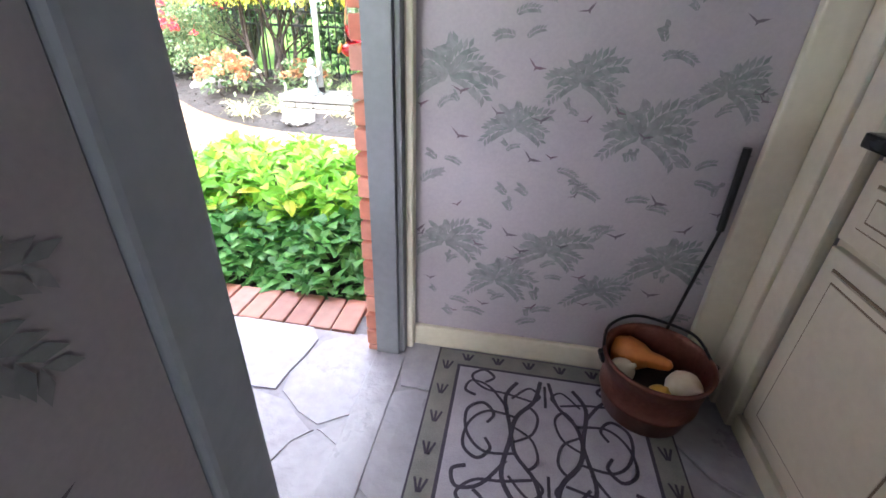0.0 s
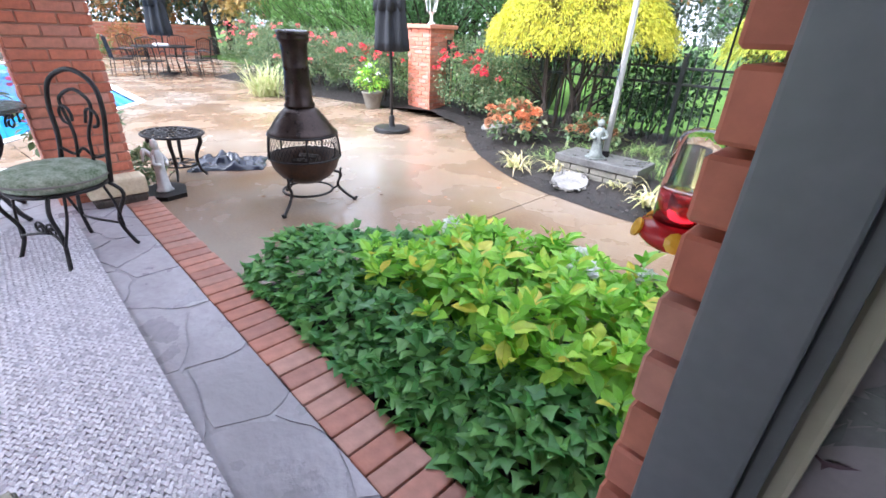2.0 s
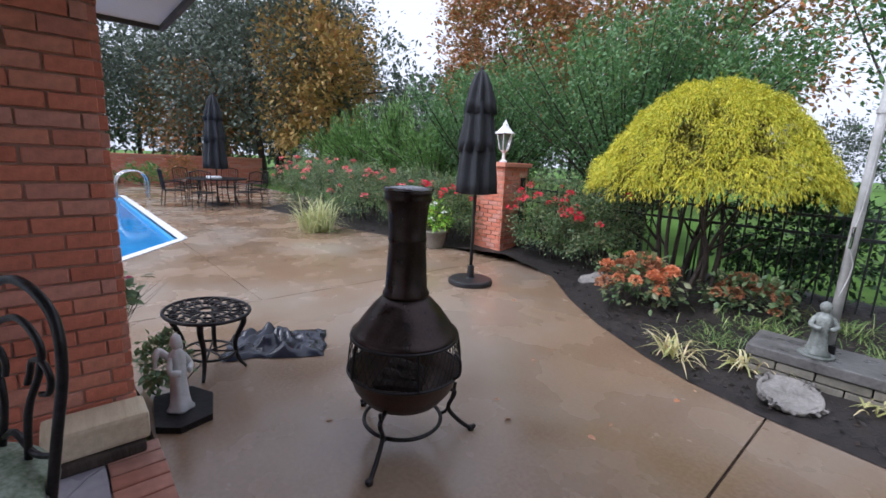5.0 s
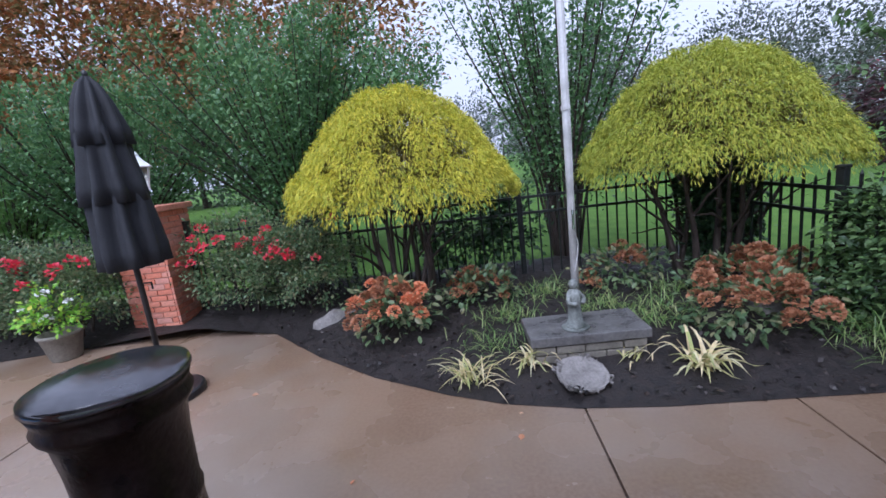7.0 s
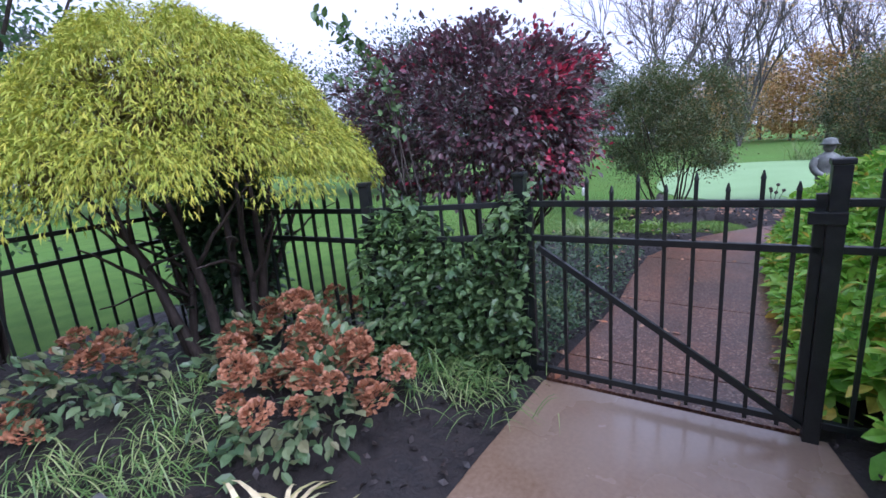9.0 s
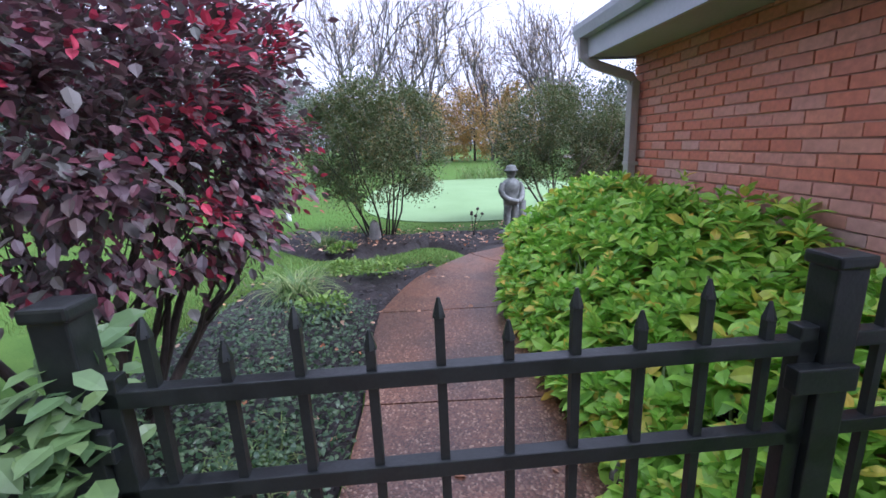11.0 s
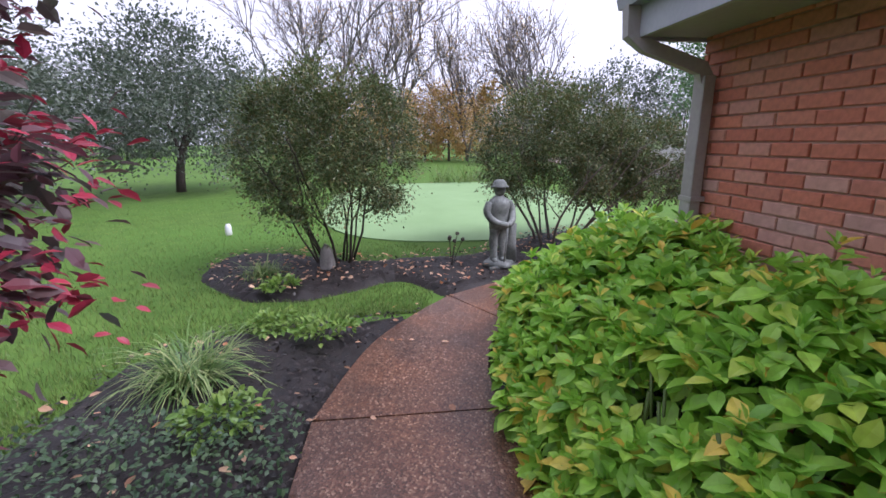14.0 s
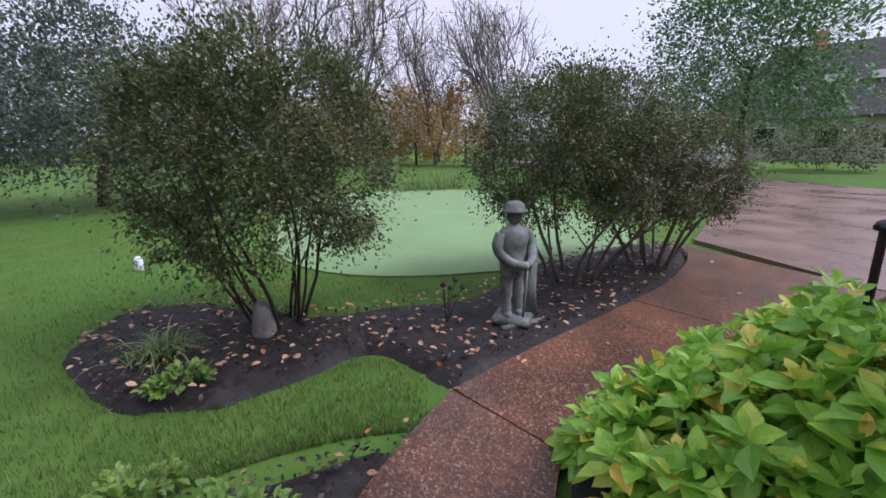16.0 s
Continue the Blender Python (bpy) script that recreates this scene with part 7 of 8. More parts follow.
iv = plant("ivy_groundcover", (0, 0, 0), "dark green ivy spilling beside the brick border", "ivy")
rg = np.random.default_rng(310)
pts, ways = [], []
while len(pts) < 3400:
    x, y = rg.uniform(-2.72, -0.55), rg.uniform(1.50, 2.62)
    if inside(x, y, PORCHBED) and (y < 1.98 + 0.1 * math.sin(x * 5) or x < -1.75 - (y - 2) * 0.2):
        d = min((y - 1.46) / 0.3, 1.0)
        z = (0.08 + 0.22 * d + 0.05 * noise.noise(Vector((x * 4, y * 4, 0)))) * (0.55 + 0.45 * rg.random() ** 0.5) + 0.02
        pts.append((x, y, z))
        ways.append((rg.normal(0, 0.7), rg.normal(-0.4, 0.7), 0.35))
link("leaves", *leaves(pts[300:], ways[300:], (0.045, 0.085), IVY, 311, 0.25, 0.15), M["ivy"], iv)

PI, WI = pts[:300], ways[:300]
wall_h = lambda x, y: max(0.0, 1.14 * (1 - max(0, (y - 1.95) / 1.12) ** 2.2) * (1 - max(0, (x - 3.0) / 1.2) ** 3) * min(1, 0.76 + 0.13 * x)) * (0.90 + 0.16 * noise.noise(Vector((x * 1.9, y * 1.9, 5))))
hw = plant("hydrangea_hedge", (0, 0, 0), "large bright green hydrangeas along the brick wall", "hydrangea")
P2, W2, S2 = mound(lambda x: (1.80 if x < 3.25 else 0.9, 3.02 - max(0, (x - 3.0)) * 0.42), (0.0, 4.2), wall_h, 1500, 320, 0.125)
link("leaves", *leaves(P2[300:], W2[300:], S2[300:], BROAD, 321, 0.16, 0.06), M["hydw"], hw)
rg = np.random.default_rng(322)
st = [tube([(x, y, 0), (x + rg.normal(0, .05), y + rg.normal(0, .05), wall_h(x, y) * 0.92)], 0.007, 5) for x, y in zip(rg.uniform(0.1, 3.8, 150), rg.uniform(1.85, 2.8, 150))]
stand("stem", st, M["blade"], hw)

# ---- east garden ----
shrub((6.35, 4.25), (1.0, 1.05), 0.42, 2.42, "olive", 62000, (0.024, 0.048), "dense dark olive multi-stemmed shrub in the mulch", 330, name="multi_stem_shrub", stems=11, stem_h=1.9, clumps=260, clump=0.14, stem_r=0.018, sspread=0.2, lean=0.5, group="multi-stemmed shrubs")
shrub((6.85, 1.05), (0.95, 1.15), 0.55, 2.30, "olive", 56000, (0.024, 0.048), "dense dark olive multi-stemmed shrub in the mulch", 331, name="multi_stem_shrub", stems=9, stem_h=1.8, clumps=240, clump=0.15, stem_r=0.024, bark="bark_pale", sspread=0.25, lean=0.55, group="multi-stemmed shrubs")
shrub((7.15, -0.25), (0.9, 0.95), 0.45, 1.85, "olive", 40000, (0.024, 0.048), "dense dark olive multi-stemmed shrub in the mulch", 332, name="multi_stem_shrub", stems=8, stem_h=1.5, clumps=190, clump=0.16, stem_r=0.03, bark="bark_pale", sspread=0.2, lean=0.6, group="multi-stemmed shrubs")
blades((3.42, 4.92, 0.02), 340, 0.78, 0.013, "tuft", "large arching tuft of green garden grass", 340, "grass_tuft", "grass", "grass tufts", foot=0.07)
blades((5.85, 5.05, 0.02), 200, 0.50, 0.012, "tuft", "large arching tuft of green garden grass", 341, "grass_tuft", "grass", "grass tufts", foot=0.07)
blades((1.0, 4.55, 0.02), 200, 0.30, 0.010, "tuft", "low tuft of green garden grass", 342, "grass_tuft", "grass", "grass tufts", foot=0.12)
for i, (x, y, r, h) in enumerate(((3.95, 4.12, 0.22, 0.22), (4.25, 4.6, 0.18, 0.16), (2.9, 4.55, 0.20, 0.2), (5.3, 4.75, 0.16, 0.14))):
    shrub((x, y), (r, r), 0.02, h, "lowleaf", 260, (0.04, 0.07), "low green leafy perennial in the mulch", 350 + i, name="perennial", shape=LEAF, stems=0, clumps=30, low=-0.1, category="perennial", group="low perennials")
iv = plant("groundcover", (0, 0, 0), "dark green groundcover beside the aggregate path", "groundcover")
rg = np.random.default_rng(360)
pts, ways = [], []
while len(pts) < 7000:
    x, y = rg.uniform(-0.02, 2.95), rg.uniform(4.12, 5.5)
    if inside(x, y, EAST) and rg.random() < 1.25 - 0.25 * x:
        z = (0.16 + 0.05 * noise.noise(Vector((x * 4, y * 4, 3)))) * min(1, (y - 4.08) * 5) * (0.5 + 0.5 * rg.random()) + 0.03
        pts.append((x, y, z))
        ways.append((rg.normal(0, 0.8), rg.normal(-0.1, 0.8), 0.35))
link("leaves", *leaves(pts, ways, (0.025, 0.05), SMALL, 361, 0.3), M["cover"], iv)

# fallen leaves and turf
rg = np.random.default_rng(370)
pts = []
for poly, k in ((ISLE, 620), (EAST, 130)):
    c = 0
    while c < k:
        x, y = rg.uniform(-0.06, 8.2), rg.uniform(-1.4, 6)
        if inside(x, y, poly):
            pts.append((x, y, 0.075))
            c += 1
for k in range(60):
    a, b = ST[rg.integers(0, 15)]
    t = rg.random() ** 3
    pts.append((a[0] + (b[0] - a[0]) * t, a[1] + (b[1] - a[1]) * t, 0.008))
ob = tagged(link("fallen_leaves", *leaves(pts, rg.normal(0, 1, (len(pts), 3)) * (1, 1, 0.12), (0.035, 0.075), LEAF, 371, 0.05), M["fallen"]), "pale and rusty fallen leaves on mulch and path", "fallen leaves", kind="stuff")
pts = [(rg.uniform(-6.2, -2.6), rg.uniform(2, 5.6), 0.004) for _ in range(26)]
tagged(link("fallen_leaves", *leaves(pts, rg.normal(0, 1, (26, 3)) * (1, 1, 0.1), (0.03, 0.06), LEAF, 372, 0.05), M["fallen"]), "few fallen leaves on the wet patio", "fallen leaves", kind="stuff")

rg = np.random.default_rng(380)
pts = []
while len(pts) < 42000:
    d = 2.2 + 11 * rg.random() ** 1.8
    a = rg.uniform(0.2, 1.75)
    x, y = 2.4 + d * math.sin(a), 3.6 + d * math.cos(a)
    if not inside(x, y, EAST) and not inside(x, y, ISLE) and y > 2.95 and abs((x - 12.6) / 5.15) ** 3 + abs((y - 1.6) / 3.45) ** 3 > 1:
        pts.append((x, y, zg))
ob = tagged(link("lawn_grass", *leaves(pts, np.tile([0, 0, 1.0], (len(pts), 1)), (0.028, 0.058), ([(0, .05, 0), (0, -.05, 0), (.6, .04, .05), (.6, -.04, .05), (1, 0, .2)], [(0, 1, 3, 2), (2, 3, 4)]), 381, 0.35), M["blade"]), "short damp lawn grass", "grass", kind="stuff")

# plants by the pillar
shrub((-5.0, 1.62), (0.16, 0.14), 0.04, 0.34, "rose", 500, (0.03, 0.06), "small pale shrubby plant at the foot of the pillar", 390, name="perennial", stems=4, clumps=30, category="perennial", stem_r=0.006)
hb = shrub((-5.15, 1.22), (0.30, 0.28), 0.35, 0.98, "rose", 420, (0.06, 0.10), "sparse hibiscus with pink blooms behind the pillar", 391, name="hibiscus", shape=LEAF, stems=7, clumps=26, category="hibiscus", stem_r=0.007, lean=0.6)
petals([(0.12, 0.1, 0.95), (-0.1, -0.22, 0.88), (0.2, 0.22, 0.72), (0.1, -0.2, 0.6), (-0.2, 0.1, 1.0)], 0.045, 14, "petal_pink", hb, 392, "flower", (0.04, 0.06))
blades((-9.95, 5.0, 0.0), 360, 0.85, 0.022, "spider2", "variegated trailing clump at the patio edge", 393, "ornamental_grass", "ornamental grass", foot=0.13, bend=1.1, rise=1.75)
pot = thing("flower_pot", (-7.55, 6.0, 0.0), "grey pot of pale flowers beside the brick pier", "flower pot")
link("pot", *lathe([(0.02, 0), (0.13, 0), (0.14, 0.02), (0.19, 0.26), (0.205, 0.27), (0.205, 0.30), (0.18, 0.30), (0.16, 0.24), (0.02, 0.22)], 28), M["ledge"], pot, smooth=True)
p, w = shell((0, 0, 0.48), (0.26, 0.26, 0.28), 500, 40, 394, 0.2, -0.5)
link("foliage", *leaves(p, w, (0.04, 0.08), SMALL, 395), M["hyd"], pot)
petals([(0.1, -0.2, 0.5), (-0.15, -0.15, 0.6), (0.05, -0.1, 0.75), (0.2, 0, 0.62)], 0.035, 20, "petal_white", pot, 396, "flower", (0.03, 0.04))

st = thing("dried_flower", (5.88, 2.78, 0.02), "dried brown flower stalks with dark seed heads", "dried flower")
rg = np.random.default_rng(398)
for i in range(5):
    e = Vector((rg.normal(0, 0.10), rg.normal(0, 0.14), rg.uniform(0.28, 0.46)))
    link("stalk", *tube(smooth_line([(0, 0, 0), e * 0.5 + Vector((0.02, 0, 0)), e], 4), 0.004, 5), M["bark"], st)
    link("seed_head", *lathe([(0.004, -0.02), (0.022, -0.01), (0.026, 0.006), (0.016, 0.022), (0.003, 0.028)], 9), M["bark"], st).matrix_basis = pose(*e)


# ---- figures and far things ----
def golfer():
    """A weathered garden figure of a golfer beside a stump, one plain mesh."""
    b = []
    b.append(join(*[tube([(-0.20, -0.13, 0.0), (0.20, -0.13, 0.0)], 0.03, 6)]))
    b.append(lathe([(0.02, 0.0), (0.23, 0.0), (0.24, 0.03), (0.22, 0.07), (0.02, 0.075)], 4))
    for s, x in ((-1, -0.085), (1, 0.03)):
        b.append(tube(smooth_line([(x, -0.02, 0.07), (x * 1.1, -0.01, 0.22), (x, 0.0, 0.36), (x * 0.7, 0.0, 0.50)], 4), [0.045] * 5 + [0.058] * 5 + [0.07] * 3, 10))
        b.append(tube([(x, 0.02, 0.085), (x - 0.02, -0.10, 0.08)], [0.04, 0.032], 8))
    torso = [(0.03, 0.46), (0.115, 0.47), (0.125, 0.54), (0.115, 0.60), (0.135, 0.70), (0.145, 0.77), (0.12, 0.83), (0.06, 0.87), (0.04, 0.90), (0.01, 0.90)]
    v, f = lathe(torso, 20, lambda a, z: 1 + 0.05 * math.sin(6 * a + 20 * z))
    b.append(([(p[0] - 0.02, p[1] * 0.72, p[2]) for p in v], f))
    for s in (-1, 1):
        b.append(tube(smooth_line([(s * 0.125 - 0.02, 0, 0.80), (s * 0.17 - 0.02, -0.02, 0.68), (s * 0.12 - 0.01, -0.10, 0.58), (0.03, -0.15, 0.53)], 4), [0.052] * 4 + [0.045] * 5 + [0.036] * 4, 9))
    b.append(tube([(0.03, -0.15, 0.56), (0.0, -0.17, 0.30), (-0.03, -0.18, 0.09)], 0.012, 6))
    v, f = lathe([(0.01, 0.875), (0.05, 0.89), (0.072, 0.94), (0.07, 0.985), (0.05, 1.02), (0.01, 1.03)], 16)
    b.append(([(p[0] - 0.02, p[1] - 0.01, p[2]) for p in v], f))
    v, f = lathe([(0.02, 0.99), (0.108, 0.985), (0.112, 0.998), (0.085, 1.01), (0.08, 1.05), (0.05, 1.075), (0.01, 1.08)], 20)
    b.append(([(p[0] - 0.02, p[1] - 0.01, p[2] - 0.005) for p in v], f))
    b.append(tube([(0.15, 0.0, 0.05), (0.155, 0.0, 0.30), (0.15, 0.0, 0.52)], [0.085, 0.068, 0.075], 12))
    b.append(tube([(0.15, 0.0, 0.52), (0.145, -0.01, 0.62), (0.14, 0.0, 0.70)], [0.03, 0.055, 0.03], 10))
    ob = link("golfer_statue", *join(*b), M["statue"], None, smooth=True)
    ob.matrix_basis = pose(5.80, 2.18, 0.03, 0, 0, -78)
    return tagged(ob, "weathered grey stone golfer figure standing in the mulch", "statue")


golfer()
boulder((6.02, 4.32, 0.05), (0.10, 0.09, 0.30), 9, "upright dark rock among the shrub stems")

lamp = thing("garden_light", (5.12, -0.95, 0.0), "short black garden light post beside the driveway", "garden light")
link("post", *tube([(0, 0, 0), (0, 0, 0.78)], 0.035, 12), M["rubber"], lamp)
link("cap", *lathe([(0.04, 0.78), (0.075, 0.79), (0.08, 0.82), (0.06, 0.86), (0.02, 0.885)], 20), M["rubber"], lamp, smooth=True)

marker = tagged(link("lawn_marker", *join(lathe([(0.05, 0), (0.06, 0.02), (0.055, 0.16), (0.035, 0.2), (0.005, 0.21)], 14)), M["white"], None, smooth=True), "small white marker standing on the lawn", "marker")
marker.matrix_basis = pose(8.9, 6.4, zg)


def bare_tree(at, h, seed, label, r=0.13, leafy=0):
    ob = plant("bare_tree", (at[0], at[1], -0.06), label, "tree", "bare autumn trees")
    rg = np.random.default_rng(seed)
    out, tips = [], []

    def grow(p, d, l, rr, k):
        pts, rad = limb(p, d, l, rr, rg, 0.22, 5)
        out.append(tube(pts, rad, 5 if k < 2 else 3))
        if k >= 5:
            tips.append(pts[-1])
            return
        for j in range(4 if k < 1 else 3):
            q = pts[int(rg.integers(2, 6))]
            e = (pts[-1] - pts[0]).normalized() + Vector(rg.normal(0, 0.40, 3)) + Vector((0, 0, 0.25))
            grow(q, e, l * rg.uniform(0.58, 0.8), rr * 0.66, k + 1)
    for s in range(3):
        a = 2.1 * s + rg.uniform(0, 1)
        grow(Vector((0, 0, 0)), (0.25 * math.cos(a), 0.25 * math.sin(a), 1), h * 0.42, r, 0)
    link("branch_crown", *join(*out), M["bark_grey"], ob)
    if leafy:
        pts = np.repeat(np.array([tuple(t) for t in tips]), leafy, axis=0) + rg.normal(0, 0.25, (len(tips) * leafy, 3))
        link("crown", *leaves(pts, rg.normal(0, 1, pts.shape), (0.09, 0.18), SMALL, seed, 0.5), M["yellowfar"], ob)
    return ob


M["bark_grey"] = mat("grey_bare_twigs", (0.10, 0.085, 0.085), (0.19, 0.165, 0.16), 0.85, 9, 60, 0.4)
bare_tree((30, 7.4), 12.5, 401, "tall bare tree with fine grey branches and a few pale leaves", leafy=1)
bare_tree((33, 2.8), 13.0, 402, "tall tree holding a few tan leaves", leafy=2)
bare_tree((36, -3.5), 12.0, 403, "tall tree holding a few tan leaves", leafy=2)
bare_tree((31, -6.5), 11.0, 404, "tall bare tree with fine grey branches and a few pale leaves", leafy=1)
big_tree((18, -13), 5.0, (3.6, 3.6), (1.0, 8.6), "myrtle", 22000, (0.12, 0.22), "broad green tree beside the driveway", 410, tr=0.2, clumps=170, group="background trees")
big_tree((17, 10.5), 4.0, (3.0, 3.0), (0.4, 5.2), "far", 26000, (0.08, 0.15), "rounded grey-green tree across the lawn", 411, tr=0.16, clumps=150, group="background trees")
big_tree((12, 14), 4.0, (3.2, 3.0), (0.4, 5.4), "far", 26000, (0.08, 0.15), "rounded grey-green tree across the lawn", 412, tr=0.16, clumps=150, group="background trees")
big_tree((9.5, 21), 5.0, (3.5, 3.5), (0.4, 6.0), "far", 15000, (0.11, 0.2), "rounded grey-green tree across the lawn", 413, tr=0.16, clumps=150, group="background trees")
big_tree((3.5, 26), 6.0, (4.0, 3.5), (0.4, 7.0), "far", 15000, (0.12, 0.24), "rounded grey-green tree across the lawn", 414, tr=0.16, clumps=150, group="background trees")
for i, (x, y) in enumerate(((17.6, 0.4), (17.9, 1.2), (18.4, -0.4))):
    blades((x, y, zg), 90, 1.0, 0.02, "blade", "tall reed clump at the edge of the green", 420 + i, "reed_clump", "reeds", "reed clumps", bend=0.5, rise=1.3, foot=0.25)


# ---- pool side: dining set, ladder, low wall ----
closed_umbrella((-15.2, 4.6, 0), 0.98, 2.92, 0.26, 0.27, "closed black patio umbrella rising through the dining table", "patio umbrellas")
dt = thing("dining_table", (-15.2, 4.6, 0.0), "black metal patio dining table", "table")
link("tabletop", *lathe([(0.04, 0.70), (0.75, 0.70), (0.765, 0.71), (0.765, 0.725), (0.75, 0.735), (0.04, 0.735)], 40), M["iron"], dt)
for i in range(4):
    a = math.pi / 4 + i * math.pi / 2
    link("leg", *tube(smooth_line([(0.55 * math.cos(a), 0.55 * math.sin(a), 0.70), (0.5 * math.cos(a), 0.5 * math.sin(a), 0.35), (0.6 * math.cos(a), 0.6 * math.sin(a), 0.0)], 5), 0.02, 7), M["iron"], dt)
fold = tagged(part("folded_cloth", box(-15.05, -14.75, 4.3, 4.62, 0.737, 0.80, 0.025), M["white"]), "white folded cloth lying on the dining table", "cloth")


def dining_chair(at, turn):
    ob = thing("patio_chair", at, "black metal patio chair at the dining table", "chair", "patio dining chairs", turn)
    part("seat", box(-0.24, 0.24, -0.23, 0.23, 0.40, 0.425, 0.008), M["iron"], ob)
    for x in (-0.23, 0.23):
        link("front_leg", *tube([(x, -0.22, 0), (x, -0.22, 0.42), (x, -0.2, 0.62)], 0.013, 6), M["iron"], ob)
        link("back_leg", *tube([(x, 0.26, 0), (x, 0.21, 0.42), (x, 0.28, 0.92)], 0.013, 6), M["iron"], ob)
        link("armrest", *tube([(x, -0.22, 0.62), (x, 0.0, 0.65), (x, 0.24, 0.62)], 0.014, 6), M["iron"], ob)
    link("top_rail", *tube(smooth_line([(-0.23, 0.28, 0.92), (0, 0.30, 0.97), (0.23, 0.28, 0.92)], 5), 0.013, 6), M["iron"], ob)
    for k in range(6):
        x = -0.165 + 0.066 * k
        link("back_slat", *tube([(x, 0.22, 0.44), (x, 0.285, 0.94)], 0.006, 5), M["iron"], ob)
    return ob


first_chair = dining_chair((-15.2, 3.55, 0), 180)
for i in range(1, 6):
    a = 2 * math.pi * i / 6
    copy_thing(first_chair, pose(-15.2 + 1.05 * math.sin(a), 4.6 - 1.05 * math.cos(a), 0, 0, 0, 180 + math.degrees(a)))

ladder = thing("pool_ladder", (-17.2, 2.95, 0.0), "polished steel pool ladder rails at the water's edge", "pool ladder")
for x in (-0.25, 0.25):
    link("rail", *tube(smooth_line([(x, 0.3, 0.0), (x, 0.3, 0.55), (x, 0.15, 0.78), (x, -0.2, 0.78), (x, -0.42, 0.5), (x, -0.45, -0.5)], 6), 0.022, 10), M["steel"], ladder, smooth=True)
for z in (-0.15, -0.4):
    link("tread", *tube([(-0.25, -0.45, z), (0.25, -0.45, z)], 0.03, 8), M["steel"], ladder)

low_wall = tagged(new("garden_wall"), "low red brick wall beyond the pool", "garden wall", kind="structure")
part("wall_core", box(-24.6, -24.3, -14.0, 9.0, -0.06, 1.15), M["mortar"], low_wall)
part("wall_cap", box(-24.65, -24.25, -14.0, 9.0, 1.15, 1.22, 0.01), M["brick_i"], low_wall)
vs, fs, k = [], [], 0
for c in range(15):
    y = -14 + (0.15 if c % 2 else 0)
    while y < 8.8:
        o = len(vs)
        z = -0.02 + 0.077 * c
        a, b, z1 = y + 0.005, y + 0.285, z + 0.067
        vs += [(-24.285, a, z), (-24.285, b, z), (-24.285, b, z1), (-24.285, a, z1), (-24.30, a, z), (-24.30, b, z), (-24.30, b, z1), (-24.30, a, z1)]
        fs += [(o, o + 1, o + 2, o + 3), (o, o + 4, o + 5, o + 1), (o + 1, o + 5, o + 6, o + 2), (o + 2, o + 6, o + 7, o + 3), (o + 3, o + 7, o + 4, o)]
        y += 0.295
tagged(link("bricks", vs, fs, M["brick_i"], low_wall), kind="stuff")
for i in range(9):
    y = -6.5 + 1.5 * i
    shrub((-23.3 + 0.3 * math.sin(i * 2.1), y), (0.6, 0.65), 0.0, 0.55 + 0.3 * (i % 3), ("rose", "pine", "oak")[i % 3], 900, (0.07, 0.14), "low border shrub before the brick garden wall", 430 + i, stems=3, clumps=50, group="border shrubs")
for i in range(8):
    boulder((-22.3, -5.6 + 1.15 * i, 0.03), (0.35, 0.5, 0.18), 20 + i, "pale edging stone beyond the pool", "edging_stone", "ledge")


# ---- far car and house ----
def parked_car(at, turn):
    ob = thing("parked_car", at, "white parked van far along the driveway", "car", turn=turn)
    side = [(-2.2, 0.35), (2.2, 0.35), (2.28, 0.7), (2.15, 0.95), (1.35, 1.08), (0.75, 1.62), (-1.9, 1.68), (-2.2, 1.1)]
    bm = bmesh.new()
    f = bm.faces.new([bm.verts.new((x, -0.85, z)) for x, z in side])
    r = bmesh.ops.extrude_face_region(bm, geom=[f])
    for v in r["geom"]:
        if isinstance(v, bmesh.types.BMVert):
            v.co.y = 0.85
    bmesh.ops.recalc_face_normals(bm, faces=bm.faces)
    bmesh.ops.bevel(bm, geom=bm.edges[:], offset=0.06, segments=2, affect="EDGES")
    part("body", bm, M["white"], ob)
    for y in (-0.853, 0.853):
        for x0, x1 in ((-1.8, -0.9), (-0.8, 0.1), (0.2, 0.85)):
            part("window", box(x0, x1, y - 0.006, y + 0.006, 1.1, 1.5, 0.004), M["counter"], ob)
    part("windscreen", box(0.86, 1.28, -0.7, 0.7, 1.16, 1.2, 0.004), M["counter"], ob)
    for x in (-1.4, 1.4):
        for y in (-0.8, 0.8):
            w = link("wheel", *lathe([(0.02, -0.1), (0.30, -0.1), (0.33, -0.06), (0.33, 0.06), (0.30, 0.1), (0.02, 0.1)], 24), M["rubber"], ob)
            w.matrix_basis = pose(x, y, 0.33, 90, 0, 0)
            part("hub", box(-0.12, 0.12, -0.12, 0.12, -0.11, 0.11, 0.03), M["steel"], w)
    for y in (-0.6, 0.6):
        part("headlight", box(2.2, 2.27, y - 0.15, y + 0.15, 0.68, 0.82, 0.02), M["glass"], ob)
    return ob


parked_car((20.0, -11.6, -0.004), 15)


